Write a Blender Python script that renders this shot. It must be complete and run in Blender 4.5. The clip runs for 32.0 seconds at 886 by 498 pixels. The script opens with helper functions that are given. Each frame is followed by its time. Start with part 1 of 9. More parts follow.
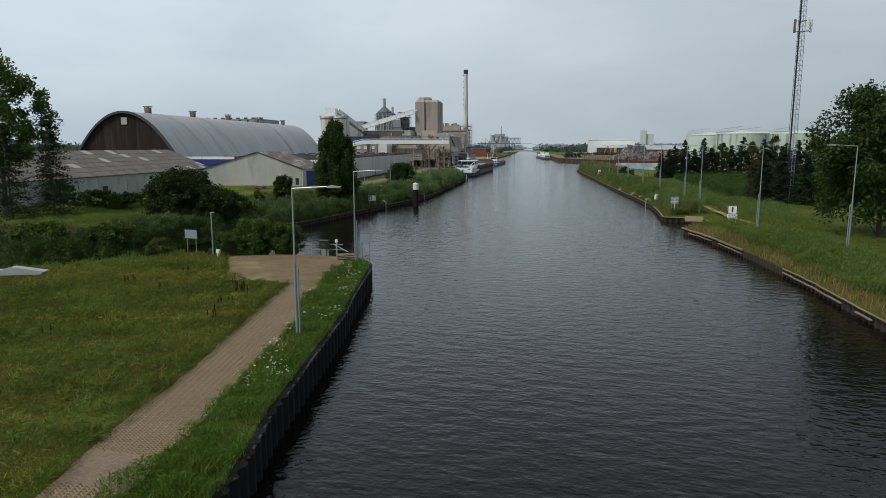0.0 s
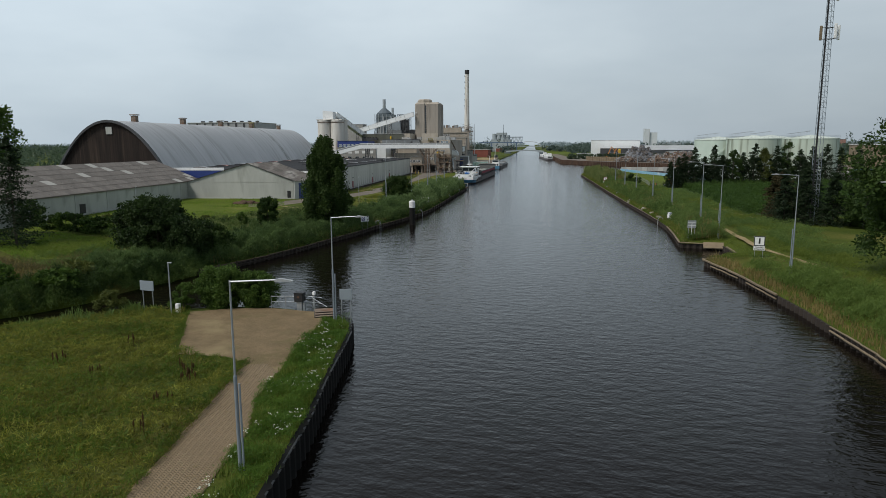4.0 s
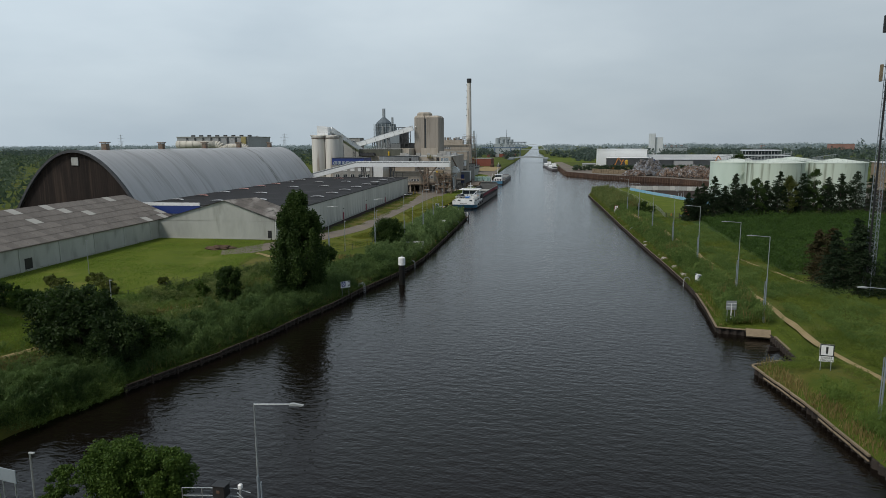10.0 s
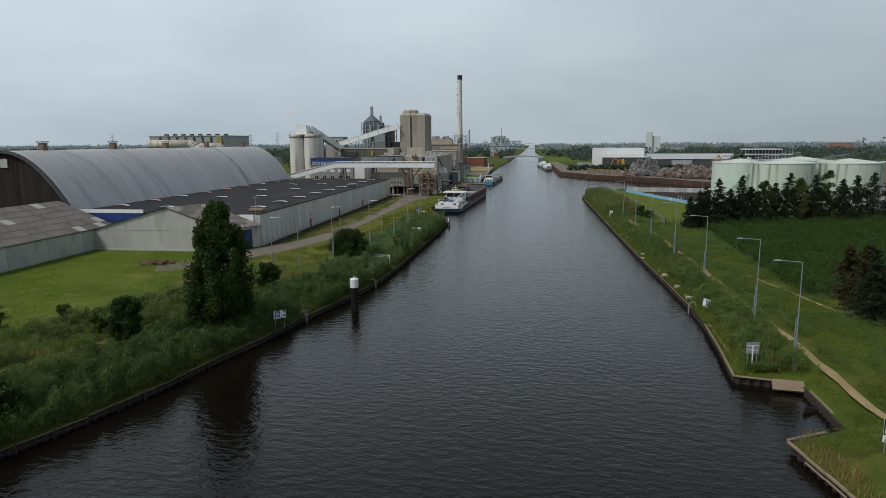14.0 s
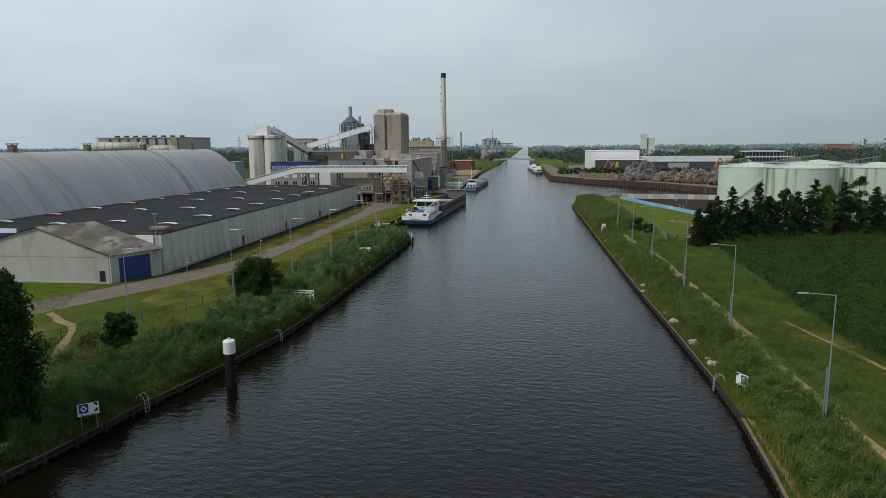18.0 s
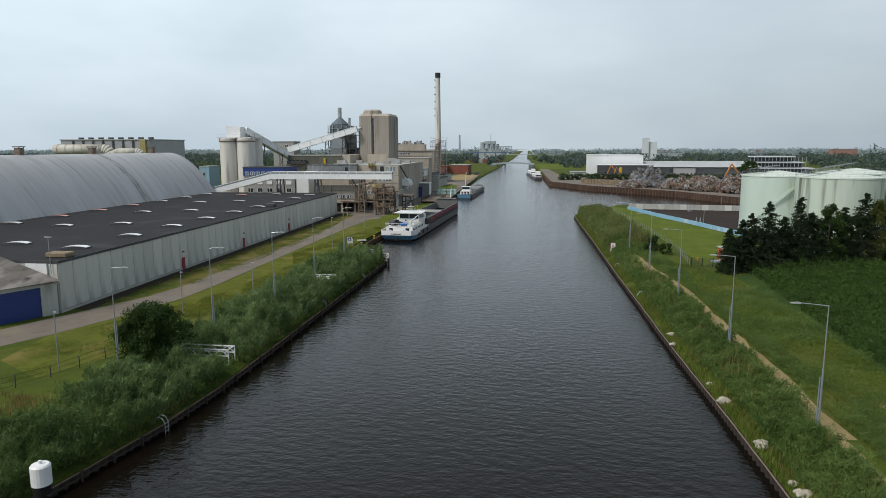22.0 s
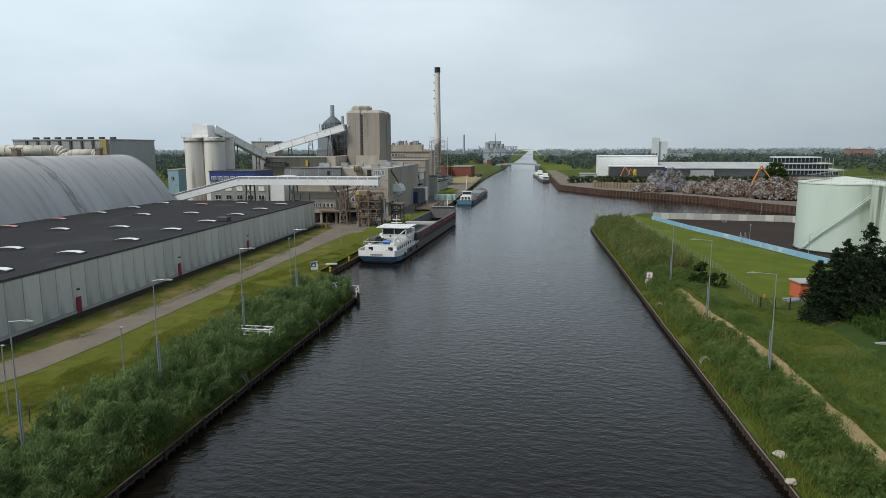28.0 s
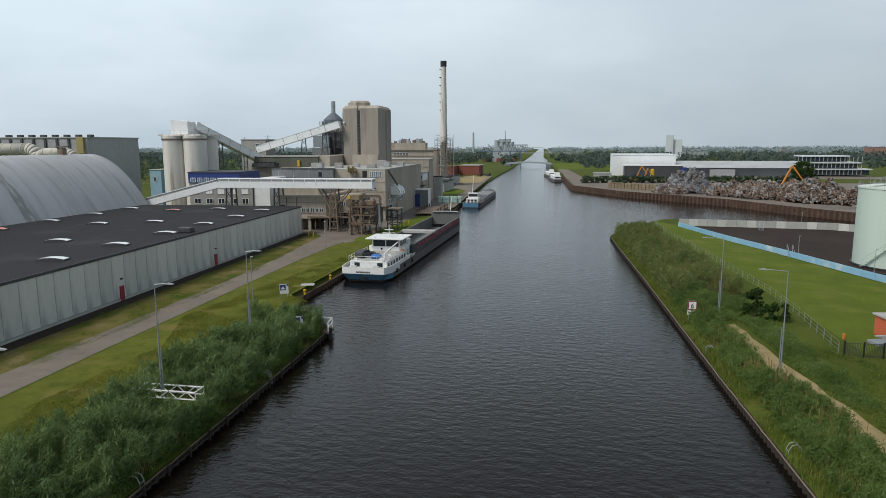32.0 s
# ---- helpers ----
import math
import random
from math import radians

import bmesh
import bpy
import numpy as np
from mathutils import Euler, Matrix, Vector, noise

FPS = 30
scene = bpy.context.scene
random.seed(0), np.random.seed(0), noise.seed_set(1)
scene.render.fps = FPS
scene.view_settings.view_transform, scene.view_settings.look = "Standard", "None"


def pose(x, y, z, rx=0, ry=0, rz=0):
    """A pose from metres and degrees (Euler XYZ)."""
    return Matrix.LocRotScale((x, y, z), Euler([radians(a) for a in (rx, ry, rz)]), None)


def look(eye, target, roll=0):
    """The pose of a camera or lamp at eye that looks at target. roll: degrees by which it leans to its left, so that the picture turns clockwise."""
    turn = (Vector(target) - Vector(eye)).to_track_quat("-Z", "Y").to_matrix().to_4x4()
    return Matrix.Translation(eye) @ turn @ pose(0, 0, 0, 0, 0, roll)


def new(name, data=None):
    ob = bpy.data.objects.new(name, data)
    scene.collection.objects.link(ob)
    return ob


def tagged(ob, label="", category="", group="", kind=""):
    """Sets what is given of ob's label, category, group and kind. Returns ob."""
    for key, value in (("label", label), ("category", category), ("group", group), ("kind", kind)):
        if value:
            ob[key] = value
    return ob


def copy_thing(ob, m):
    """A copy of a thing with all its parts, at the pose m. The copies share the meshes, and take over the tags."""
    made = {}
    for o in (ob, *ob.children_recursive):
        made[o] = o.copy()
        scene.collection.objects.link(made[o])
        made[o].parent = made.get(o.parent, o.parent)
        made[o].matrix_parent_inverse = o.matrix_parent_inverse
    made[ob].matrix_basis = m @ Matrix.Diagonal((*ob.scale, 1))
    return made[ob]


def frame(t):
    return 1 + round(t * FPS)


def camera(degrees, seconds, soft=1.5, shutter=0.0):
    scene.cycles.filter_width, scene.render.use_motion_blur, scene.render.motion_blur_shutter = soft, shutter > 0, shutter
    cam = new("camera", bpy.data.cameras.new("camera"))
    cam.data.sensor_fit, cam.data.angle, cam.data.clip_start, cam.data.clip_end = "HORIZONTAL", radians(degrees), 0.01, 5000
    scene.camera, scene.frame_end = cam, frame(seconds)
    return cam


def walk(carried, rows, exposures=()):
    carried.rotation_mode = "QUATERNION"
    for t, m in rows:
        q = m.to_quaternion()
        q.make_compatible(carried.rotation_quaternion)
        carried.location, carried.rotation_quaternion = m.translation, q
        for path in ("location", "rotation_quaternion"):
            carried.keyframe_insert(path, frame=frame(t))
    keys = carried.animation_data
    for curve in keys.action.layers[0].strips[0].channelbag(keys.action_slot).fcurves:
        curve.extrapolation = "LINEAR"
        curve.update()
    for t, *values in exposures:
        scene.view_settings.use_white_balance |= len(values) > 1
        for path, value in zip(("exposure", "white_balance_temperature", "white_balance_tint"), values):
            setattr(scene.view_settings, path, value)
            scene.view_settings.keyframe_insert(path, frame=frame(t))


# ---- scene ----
cam = camera(68.1, 32.0, soft=0.5)
PATH = [
    (0, (2.298, 3.693, 12.347), (1.901, 5.628, 12.036), -0.1),
    (1, (2.006, 5.411, 12.877), (1.608, 7.346, 12.563), -0.1),
    (2, (1.658, 7.695, 13.599), (1.26, 9.629, 13.284), -0.1),
    (3, (1.485, 10.166, 14.641), (1.082, 12.099, 14.324), -0.3),
    (6, (0.499, 18.259, 18.042), (0.093, 20.191, 17.721), -0.2),
    (7.5, (-0.054, 22.639, 20.176), (-0.462, 24.57, 19.855), -0.2),
    (9, (-0.589, 26.995, 22.729), (-0.999, 28.926, 22.408), -0.2),
    (10, (-0.782, 30.183, 23.785), (-1.195, 32.114, 23.466), -0.25),
    (11, (-1.133, 33.085, 23.932), (-1.545, 35.015, 23.61), -0.3),
    (12, (-1.026, 37.135, 23.846), (-1.437, 39.066, 23.523), -0.2),
    (13, (-0.373, 42.416, 23.884), (-0.783, 44.346, 23.56), -0.3),
    (14.5, (1.262, 52.211, 23.788), (0.86, 54.144, 23.467), -0.3),
    (16.5, (2.589, 67.736, 23.708), (2.195, 69.671, 23.388), -0.4),
    (18, (2.424, 78.914, 23.553), (2.035, 80.85, 23.238), -0.4),
    (19, (2.238, 85.659, 23.631), (1.847, 87.595, 23.319), -0.3),
    (21, (1.706, 97.807, 23.745), (1.317, 99.744, 23.437), -0.2),
    (23, (0.84, 108.99, 24.072), (0.453, 110.928, 23.768), -0.1),
    (25, (-0.253, 119.771, 23.958), (-0.646, 121.709, 23.656), -0.1),
    (28, (-1.896, 135.058, 24.165), (-2.299, 136.993, 23.859), -0.2),
    (30, (-2.681, 145.563, 24.281), (-3.099, 147.494, 23.971), -0.2),
    (32, (-4.005, 155.679, 24.353), (-4.437, 157.607, 24.041), -0.2),
]
walk(cam, [(t, look(eye, target, roll)) for t, eye, target, roll in PATH], [(0, 0.04), (3.5, 0.02), (6, 0.23), (7.2, 0.02), (10, -0.03), (14, -0.06), (18, -0.03), (21, 0.27), (25, 0.28), (29, 0.24), (32, 0.23)])

# ---- light ----
SUN_EL, SUN_AZ = 50, 222          # degrees above the horizon, compass-like from +y clockwise
world = bpy.data.worlds.new("sky")
scene.world = world
world.use_nodes = True
wn, wl = world.node_tree.nodes, world.node_tree.links
wn.clear()


def wnode(kind, **kw):
    n = wn.new(kind)
    for k, v in kw.items():
        n.inputs[k].default_value = v
    return n


sky = wnode("ShaderNodeTexSky")
sky.sky_type, sky.sun_disc = "NISHITA", False
sky.sun_elevation, sky.sun_rotation = radians(SUN_EL), radians(SUN_AZ)
sky.air_density, sky.dust_density = 1.0, 3.0
sky_in = wnode("ShaderNodeBackground", Strength=0.10)
wl.new(sky.outputs[0], sky_in.inputs[0])
# high overcast: wide soft banks of cloud, brighter towards the sun's side
coord = wnode("ShaderNodeTexCoord")
stretch = wnode("ShaderNodeMapping")
stretch.inputs["Scale"].default_value = (1.1, 1.0, 3.2)
wl.new(coord.outputs["Generated"], stretch.inputs[0])
banks = wnode("ShaderNodeTexNoise", Scale=1.7, Detail=5.0, Roughness=0.5)
wl.new(stretch.outputs[0], banks.inputs["Vector"])
tone = wn.new("ShaderNodeValToRGB")
tone.color_ramp.elements[0].position, tone.color_ramp.elements[0].color = 0.22, (0.437, 0.537, 0.625, 1)
tone.color_ramp.elements[1].position, tone.color_ramp.elements[1].color = 0.74, (0.735, 0.838, 0.905, 1)
wl.new(banks.outputs[0], tone.inputs[0])
split = wn.new("ShaderNodeSeparateXYZ")
wl.new(coord.outputs["Generated"], split.inputs[0])
side = wn.new("ShaderNodeMapRange")
side.inputs["From Min"].default_value, side.inputs["From Max"].default_value = -0.75, 0.45
side.inputs["To Min"].default_value, side.inputs["To Max"].default_value = 1.10, 0.70
wl.new(split.outputs[0], side.inputs[0])
rise = wn.new("ShaderNodeMapRange")
rise.inputs["From Min"].default_value, rise.inputs["From Max"].default_value = 0.0, 0.25
rise.inputs["To Min"].default_value, rise.inputs["To Max"].default_value = 0.87, 1.0
wl.new(split.outputs[2], rise.inputs[0])
# unseen upper sky dimmed towards the zenith, added to darken ground and water
zenith_dim = wn.new("ShaderNodeMapRange")
zenith_dim.interpolation_type = "SMOOTHSTEP"
zenith_dim.inputs["From Min"].default_value, zenith_dim.inputs["From Max"].default_value = 0.3, 0.9
zenith_dim.inputs["To Min"].default_value, zenith_dim.inputs["To Max"].default_value = 1.0, 0.42
wl.new(split.outputs[2], zenith_dim.inputs[0])
both0 = wn.new("ShaderNodeMath")
both0.operation = "MULTIPLY"
wl.new(side.outputs[0], both0.inputs[0])
wl.new(rise.outputs[0], both0.inputs[1])
both = wn.new("ShaderNodeMath")
both.operation = "MULTIPLY"
wl.new(both0.outputs[0], both.inputs[0])
wl.new(zenith_dim.outputs[0], both.inputs[1])
cloud_in = wnode("ShaderNodeBackground")
wl.new(tone.outputs[0], cloud_in.inputs[0])
wl.new(both.outputs[0], cloud_in.inputs[1])
cover = wnode("ShaderNodeMixShader", Fac=0.9)
wl.new(sky_in.outputs[0], cover.inputs[1])
wl.new(cloud_in.outputs[0], cover.inputs[2])
sky_out = wn.new("ShaderNodeOutputWorld")
wl.new(cover.outputs[0], sky_out.inputs[0])

sun_data = bpy.data.lights.new("sun", "SUN")
sun_data.energy, sun_data.angle, sun_data.color = 2.15, radians(16), (1.0, 0.94, 0.86)
sun = new("sun", sun_data)
az, el = radians(SUN_AZ), radians(SUN_EL)
sun.matrix_basis = look((0, 0, 200), (-math.sin(az) * math.cos(el) * 100, -math.cos(az) * math.cos(el) * 100, 200 - math.sin(el) * 100))
scene.view_settings.exposure = 0.0

# ---- materials ----


def material(name, color, rough=0.7, metal=0.0, color2=None, scale=1.0, detail=4.0, bump=0.0, bscale=None, stretch3=(1, 1, 1), spots=None, coords="Object", random=0.0, spec=0.5):
    """A surface with colour varied at two scales. stretch3: the noise's stretch; spots: (colour, scale, low, high) for stains; random: by piece."""
    m = bpy.data.materials.new(name)
    m.use_nodes = True
    nt = m.node_tree
    n, l = nt.nodes, nt.links
    p = n["Principled BSDF"]
    p.inputs["Roughness"].default_value, p.inputs["Metallic"].default_value = rough, metal
    p.inputs["Specular IOR Level"].default_value = spec
    tc = n.new("ShaderNodeTexCoord")
    mp = n.new("ShaderNodeMapping")
    mp.inputs["Scale"].default_value = stretch3
    l.new(tc.outputs[coords], mp.inputs[0])
    c2 = color2 or tuple(c * 0.72 for c in color)
    big = n.new("ShaderNodeTexNoise")
    big.inputs["Scale"].default_value, big.inputs["Detail"].default_value = scale * 0.13, 3
    l.new(mp.outputs[0], big.inputs["Vector"])
    fine = n.new("ShaderNodeTexNoise")
    fine.inputs["Scale"].default_value, fine.inputs["Detail"].default_value, fine.inputs["Roughness"].default_value = scale, detail, 0.65
    l.new(mp.outputs[0], fine.inputs["Vector"])
    add = n.new("ShaderNodeMath")
    add.operation = "ADD"
    l.new(big.outputs[0], add.inputs[0])
    l.new(fine.outputs[0], add.inputs[1])
    ramp = n.new("ShaderNodeMapRange")
    ramp.inputs["From Min"].default_value, ramp.inputs["From Max"].default_value = 0.72, 1.28
    l.new(add.outputs[0], ramp.inputs[0])
    mix = n.new("ShaderNodeMix")
    mix.data_type = "RGBA"
    mix.inputs[6].default_value, mix.inputs[7].default_value = (*color, 1), (*c2, 1)
    l.new(ramp.outputs[0], mix.inputs[0])
    out = mix.outputs[2]
    for col, sc, lo, hi in spots or ():
        sn = n.new("ShaderNodeTexNoise")
        sn.inputs["Scale"].default_value, sn.inputs["Detail"].default_value = sc, 5
        l.new(mp.outputs[0], sn.inputs["Vector"])
        sr = n.new("ShaderNodeMapRange")
        sr.inputs["From Min"].default_value, sr.inputs["From Max"].default_value = lo, hi
        l.new(sn.outputs[0], sr.inputs[0])
        sm = n.new("ShaderNodeMix")
        sm.data_type = "RGBA"
        sm.inputs[7].default_value = (*col, 1)
        l.new(out, sm.inputs[6])
        l.new(sr.outputs[0], sm.inputs[0])
        out = sm.outputs[2]
    if random:
        oi = n.new("ShaderNodeObjectInfo")
        rr = n.new("ShaderNodeMapRange")
        rr.inputs["To Min"].default_value, rr.inputs["To Max"].default_value = 1 - random, 1 + random
        l.new(oi.outputs["Random"], rr.inputs[0])
        hs = n.new("ShaderNodeHueSaturation")
        l.new(rr.outputs[0], hs.inputs["Value"])
        l.new(out, hs.inputs["Color"])
        out = hs.outputs[0]
    l.new(out, p.inputs["Base Color"])
    if bump:
        bn = n.new("ShaderNodeTexNoise")
        bn.inputs["Scale"].default_value, bn.inputs["Detail"].default_value = bscale or scale * 3, 4
        l.new(mp.outputs[0], bn.inputs["Vector"])
        b = n.new("ShaderNodeBump")
        b.inputs["Strength"].default_value, b.inputs["Distance"].default_value = min(1.0, bump), 0.1
        l.new(bn.outputs[0], b.inputs["Height"])
        l.new(b.outputs[0], p.inputs["Normal"])
    return m


def ribbed(m, axis, period, strength=0.6, depth=0.05):
    """Adds a corrugated relief across the given axis to a material."""
    n, l = m.node_tree.nodes, m.node_tree.links
    p = n["Principled BSDF"]
    tc = n.new("ShaderNodeTexCoord")
    w = n.new("ShaderNodeTexWave")
    w.wave_type, w.bands_direction, w.wave_profile = "BANDS", axis, "SIN"
    w.inputs["Scale"].default_value = 1 / period * 0.314
    l.new(tc.outputs["Object"], w.inputs["Vector"])
    b = n.new("ShaderNodeBump")
    b.inputs["Strength"].default_value, b.inputs["Distance"].default_value = strength, depth
    l.new(w.outputs["Fac"], b.inputs["Height"])
    l.new(b.outputs[0], p.inputs["Normal"])
    return m


def foliage(name, color, color2, rough=0.6, through_light=0.4):
    m = bpy.data.materials.new(name)
    m.use_nodes = True
    n, l = m.node_tree.nodes, m.node_tree.links
    p = n["Principled BSDF"]
    p.inputs["Roughness"].default_value = rough
    p.inputs["Specular IOR Level"].default_value = 0.25
    geo = n.new("ShaderNodeNewGeometry")
    ramp = n.new("ShaderNodeValToRGB")
    ramp.color_ramp.elements[0].color, ramp.color_ramp.elements[1].color = (*color, 1), (*color2, 1)
    tc = n.new("ShaderNodeTexCoord")
    patch = n.new("ShaderNodeTexNoise")
    patch.inputs["Scale"].default_value = 0.25
    l.new(tc.outputs["Object"], patch.inputs["Vector"])
    add = n.new("ShaderNodeMath")
    add.operation = "MULTIPLY_ADD"
    add.inputs[1].default_value = 0.55
    l.new(geo.outputs["Random Per Island"], add.inputs[0])
    pm = n.new("ShaderNodeMapRange")
    pm.inputs["From Min"].default_value, pm.inputs["From Max"].default_value = 0.3, 0.7
    pm.inputs["To Min"].default_value, pm.inputs["To Max"].default_value = 0.0, 0.45
    l.new(patch.outputs[0], pm.inputs[0])
    l.new(pm.outputs[0], add.inputs[2])
    l.new(add.outputs[0], ramp.inputs[0])
    l.new(ramp.outputs[0], p.inputs["Base Color"])
    if through_light:
        tr = n.new("ShaderNodeBsdfTranslucent")
        l.new(ramp.outputs[0], tr.inputs[0])
        mx = n.new("ShaderNodeMixShader")
        mx.inputs[0].default_value = through_light
        l.new(p.outputs[0], mx.inputs[1])
        l.new(tr.outputs[0], mx.inputs[2])
        l.new(mx.outputs[0], n["Material Output"].inputs[0])
    return m


def plain(name, color, rough=0.5, metal=0.0):
    return material(name, color, rough, metal, tuple(c * 0.85 for c in color), 2.0)


M = {}
M["grass"] = material("grass", (0.082, 0.106, 0.015), 0.95, 0, (0.048, 0.070, 0.012), 0.9, 6, 1.0, 5.0, spots=[((0.15, 0.13, 0.04), 0.09, 0.52, 0.75), ((0.055, 0.085, 0.02), 2.2, 0.55, 0.7)], spec=0.1)
M["meadow"] = material("meadow", (0.12, 0.135, 0.028), 0.95, 0, (0.085, 0.105, 0.022), 0.5, 6, 1.0, 6.0, spots=[((0.15, 0.125, 0.045), 0.2, 0.5, 0.7), ((0.05, 0.075, 0.02), 1.4, 0.55, 0.7)], spec=0.1)
M["lawn"] = material("lawn", (0.112, 0.147, 0.018), 0.95, 0, (0.076, 0.108, 0.015), 1.6, 9, 0.8, 8.0, spots=[((0.16, 0.17, 0.04), 0.12, 0.55, 0.75)], spec=0.1)
M["corn"] = material("corn_ground", (0.05, 0.085, 0.02), 0.95, 0, (0.03, 0.055, 0.015), 1.0, 5, 1.0, 4.0, spec=0.1)
M["gravel"] = material("gravel", (0.285, 0.212, 0.128), 0.95, 0, (0.195, 0.145, 0.085), 5.0, 10, 1.0, 26.0, spots=[((0.18, 0.15, 0.075), 0.45, 0.55, 0.75), ((0.33, 0.26, 0.15), 0.25, 0.56, 0.72)], spec=0.1)
M["sand"] = material("sand_path", (0.36, 0.28, 0.16), 0.95, 0, (0.22, 0.18, 0.085), 1.2, 7, 0.6, 7.0, spec=0.1)
M["asphalt"] = material("asphalt", (0.205, 0.18, 0.155), 0.9, 0, (0.145, 0.125, 0.105), 0.9, 7, 0.4, 20, spots=[((0.21, 0.18, 0.14), 0.15, 0.5, 0.7)], spec=0.2)
M["yard"] = material("yard", (0.22, 0.19, 0.16), 0.9, 0, (0.14, 0.125, 0.11), 0.6, 7, 0.3, 12, spec=0.2)
M["bitumen"] = material("bitumen", (0.026, 0.026, 0.029), 0.85, 0, (0.02, 0.02, 0.022), 0.6, 5, 0.2, 6, spec=0.25, spots=[((0.042, 0.043, 0.045), 0.12, 0.55, 0.72)])
M["concrete"] = material("concrete", (0.58, 0.585, 0.555), 0.9, 0, (0.43, 0.43, 0.405), 0.8, 8, 0.15, 5, (1, 1, 0.25), spots=[((0.2, 0.2, 0.18), 0.45, 0.58, 0.8)], random=0.09)
M["concrete_warm"] = material("concrete_warm", (0.43, 0.385, 0.325), 0.9, 0, (0.31, 0.275, 0.23), 0.7, 8, 0.15, 5, (1, 1, 0.2), spots=[((0.22, 0.19, 0.15), 0.4, 0.55, 0.8)])
M["concrete_brown"] = ribbed(material("concrete_brown", (0.335, 0.302, 0.262), 0.9, 0, (0.25, 0.225, 0.195), 0.7, 8, 0, 5, (1, 1, 0.12), spots=[((0.13, 0.11, 0.09), 0.5, 0.55, 0.8)]), "X", 0.9, 0.5)
M["silo"] = material("silo_concrete", (0.72, 0.70, 0.655), 0.85, 0, (0.55, 0.53, 0.49), 0.7, 8, 0.1, 5, (1, 1, 0.06), spots=[((0.24, 0.19, 0.15), 0.9, 0.54, 0.70), ((0.56, 0.54, 0.50), 0.35, 0.5, 0.7)])
M["white"] = material("white_sheet", (0.80, 0.82, 0.83), 0.5, 0, (0.70, 0.72, 0.73), 1.0, 6, spots=[((0.5, 0.5, 0.48), 0.5, 0.6, 0.8)])
M["white_paint"] = plain("white_paint", (0.82, 0.83, 0.83), 0.4)
M["blue_paint"] = plain("blue_paint", (0.02, 0.045, 0.20), 0.45)
M["hull_blue"] = plain("hull_blue", (0.09, 0.24, 0.38), 0.4)
M["hull_dark"] = material("hull_dark", (0.06, 0.055, 0.06), 0.55, 0, (0.09, 0.075, 0.07), 0.8, 6)
M["hold"] = material("hold_steel", (0.25, 0.26, 0.26), 0.6, 0.1, (0.17, 0.165, 0.155), 0.6, 6)
M["red_trim"] = plain("red_trim", (0.26, 0.02, 0.04), 0.6)
M["red_mark"] = plain("red_mark", (0.55, 0.07, 0.12), 0.5)
M["dark"] = plain("dark_paint", (0.018, 0.018, 0.02), 0.5)
M["grey_sheet"] = ribbed(material("grey_sheet", (0.36, 0.37, 0.38), 0.6, 0, (0.29, 0.30, 0.31), 0.6, 6), "X", 0.4)
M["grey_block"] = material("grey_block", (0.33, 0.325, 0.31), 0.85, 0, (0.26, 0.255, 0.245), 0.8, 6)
M["shed_wall"] = material("shed_wall", (0.46, 0.475, 0.45), 0.9, 0, (0.36, 0.37, 0.35), 0.5, 8, 0.1, 5, (1, 1, 0.3), spots=[((0.22, 0.23, 0.2), 0.4, 0.57, 0.8)], random=0.05)
M["corrugated"] = ribbed(material("corrugated_fibre", (0.43, 0.44, 0.415), 0.9, 0, (0.31, 0.32, 0.30), 0.5, 8, 0, 5, (1, 1, 0.3), spots=[((0.24, 0.25, 0.22), 0.4, 0.55, 0.78)]), "X", 0.3, 0.3, 0.03)
M["asbestos"] = ribbed(material("fibre_cement_roof", (0.20, 0.175, 0.155), 0.95, 0, (0.13, 0.115, 0.105), 0.7, 8, 0, 5, (1, 0.3, 1), spots=[((0.29, 0.27, 0.25), 0.25, 0.55, 0.7)]), "Y", 0.5)
M["roof_sheet"] = ribbed(material("roof_sheet", (0.185, 0.165, 0.148), 0.95, 0, (0.115, 0.104, 0.096), 0.9, 8, 0, 5, (1, 0.35, 1), spots=[((0.30, 0.285, 0.265), 0.3, 0.52, 0.68), ((0.07, 0.064, 0.058), 0.8, 0.58, 0.72)], random=0.16), "Y", 0.3, 0.5)
M["roof_patch"] = plain("translucent_sheet", (0.42, 0.41, 0.38), 0.7)
M["vault"] = material("vault_sheet", (0.47, 0.475, 0.49), 0.5, 0.1, (0.37, 0.375, 0.385), 0.5, 7, 0.05, 5, (0.12, 1.3, 0.12), spots=[((0.24, 0.235, 0.23), 0.25, 0.56, 0.8), ((0.30, 0.30, 0.30), 0.7, 0.58, 0.72)])
M["vault_stain"] = material("vault_stain", (0.23, 0.235, 0.225), 0.6, 0.0, (0.33, 0.335, 0.335), 0.6, 7, 0, 5, (0.5, 1.5, 0.5), spots=[((0.42, 0.425, 0.435), 0.5, 0.5, 0.62)])
M["wet_timber"] = material("wet_timber", (0.042, 0.031, 0.024), 0.85, 0, (0.022, 0.017, 0.014), 1.0, 8, 0.4, 4)
M["verge_lawn"] = material("verge_lawn", (0.128, 0.142, 0.022), 0.95, 0, (0.09, 0.104, 0.017), 2.2, 9, 1.0, 9.0, spots=[((0.075, 0.092, 0.016), 0.7, 0.5, 0.72), ((0.175, 0.15, 0.045), 0.18, 0.55, 0.7)], spec=0.1)
M["dark_wood"] = ribbed(material("dark_boards", (0.034, 0.026, 0.022), 0.9, 0, (0.016, 0.013, 0.012), 1.2, 8, 0, 5, (2.5, 1, 0.12), spots=[((0.075, 0.055, 0.042), 0.35, 0.56, 0.8)], spec=0.2), "X", 0.6, 0.5)
M["steel"] = material("galvanised", (0.42, 0.45, 0.47), 0.45, 0.6, (0.34, 0.36, 0.38), 2.0)
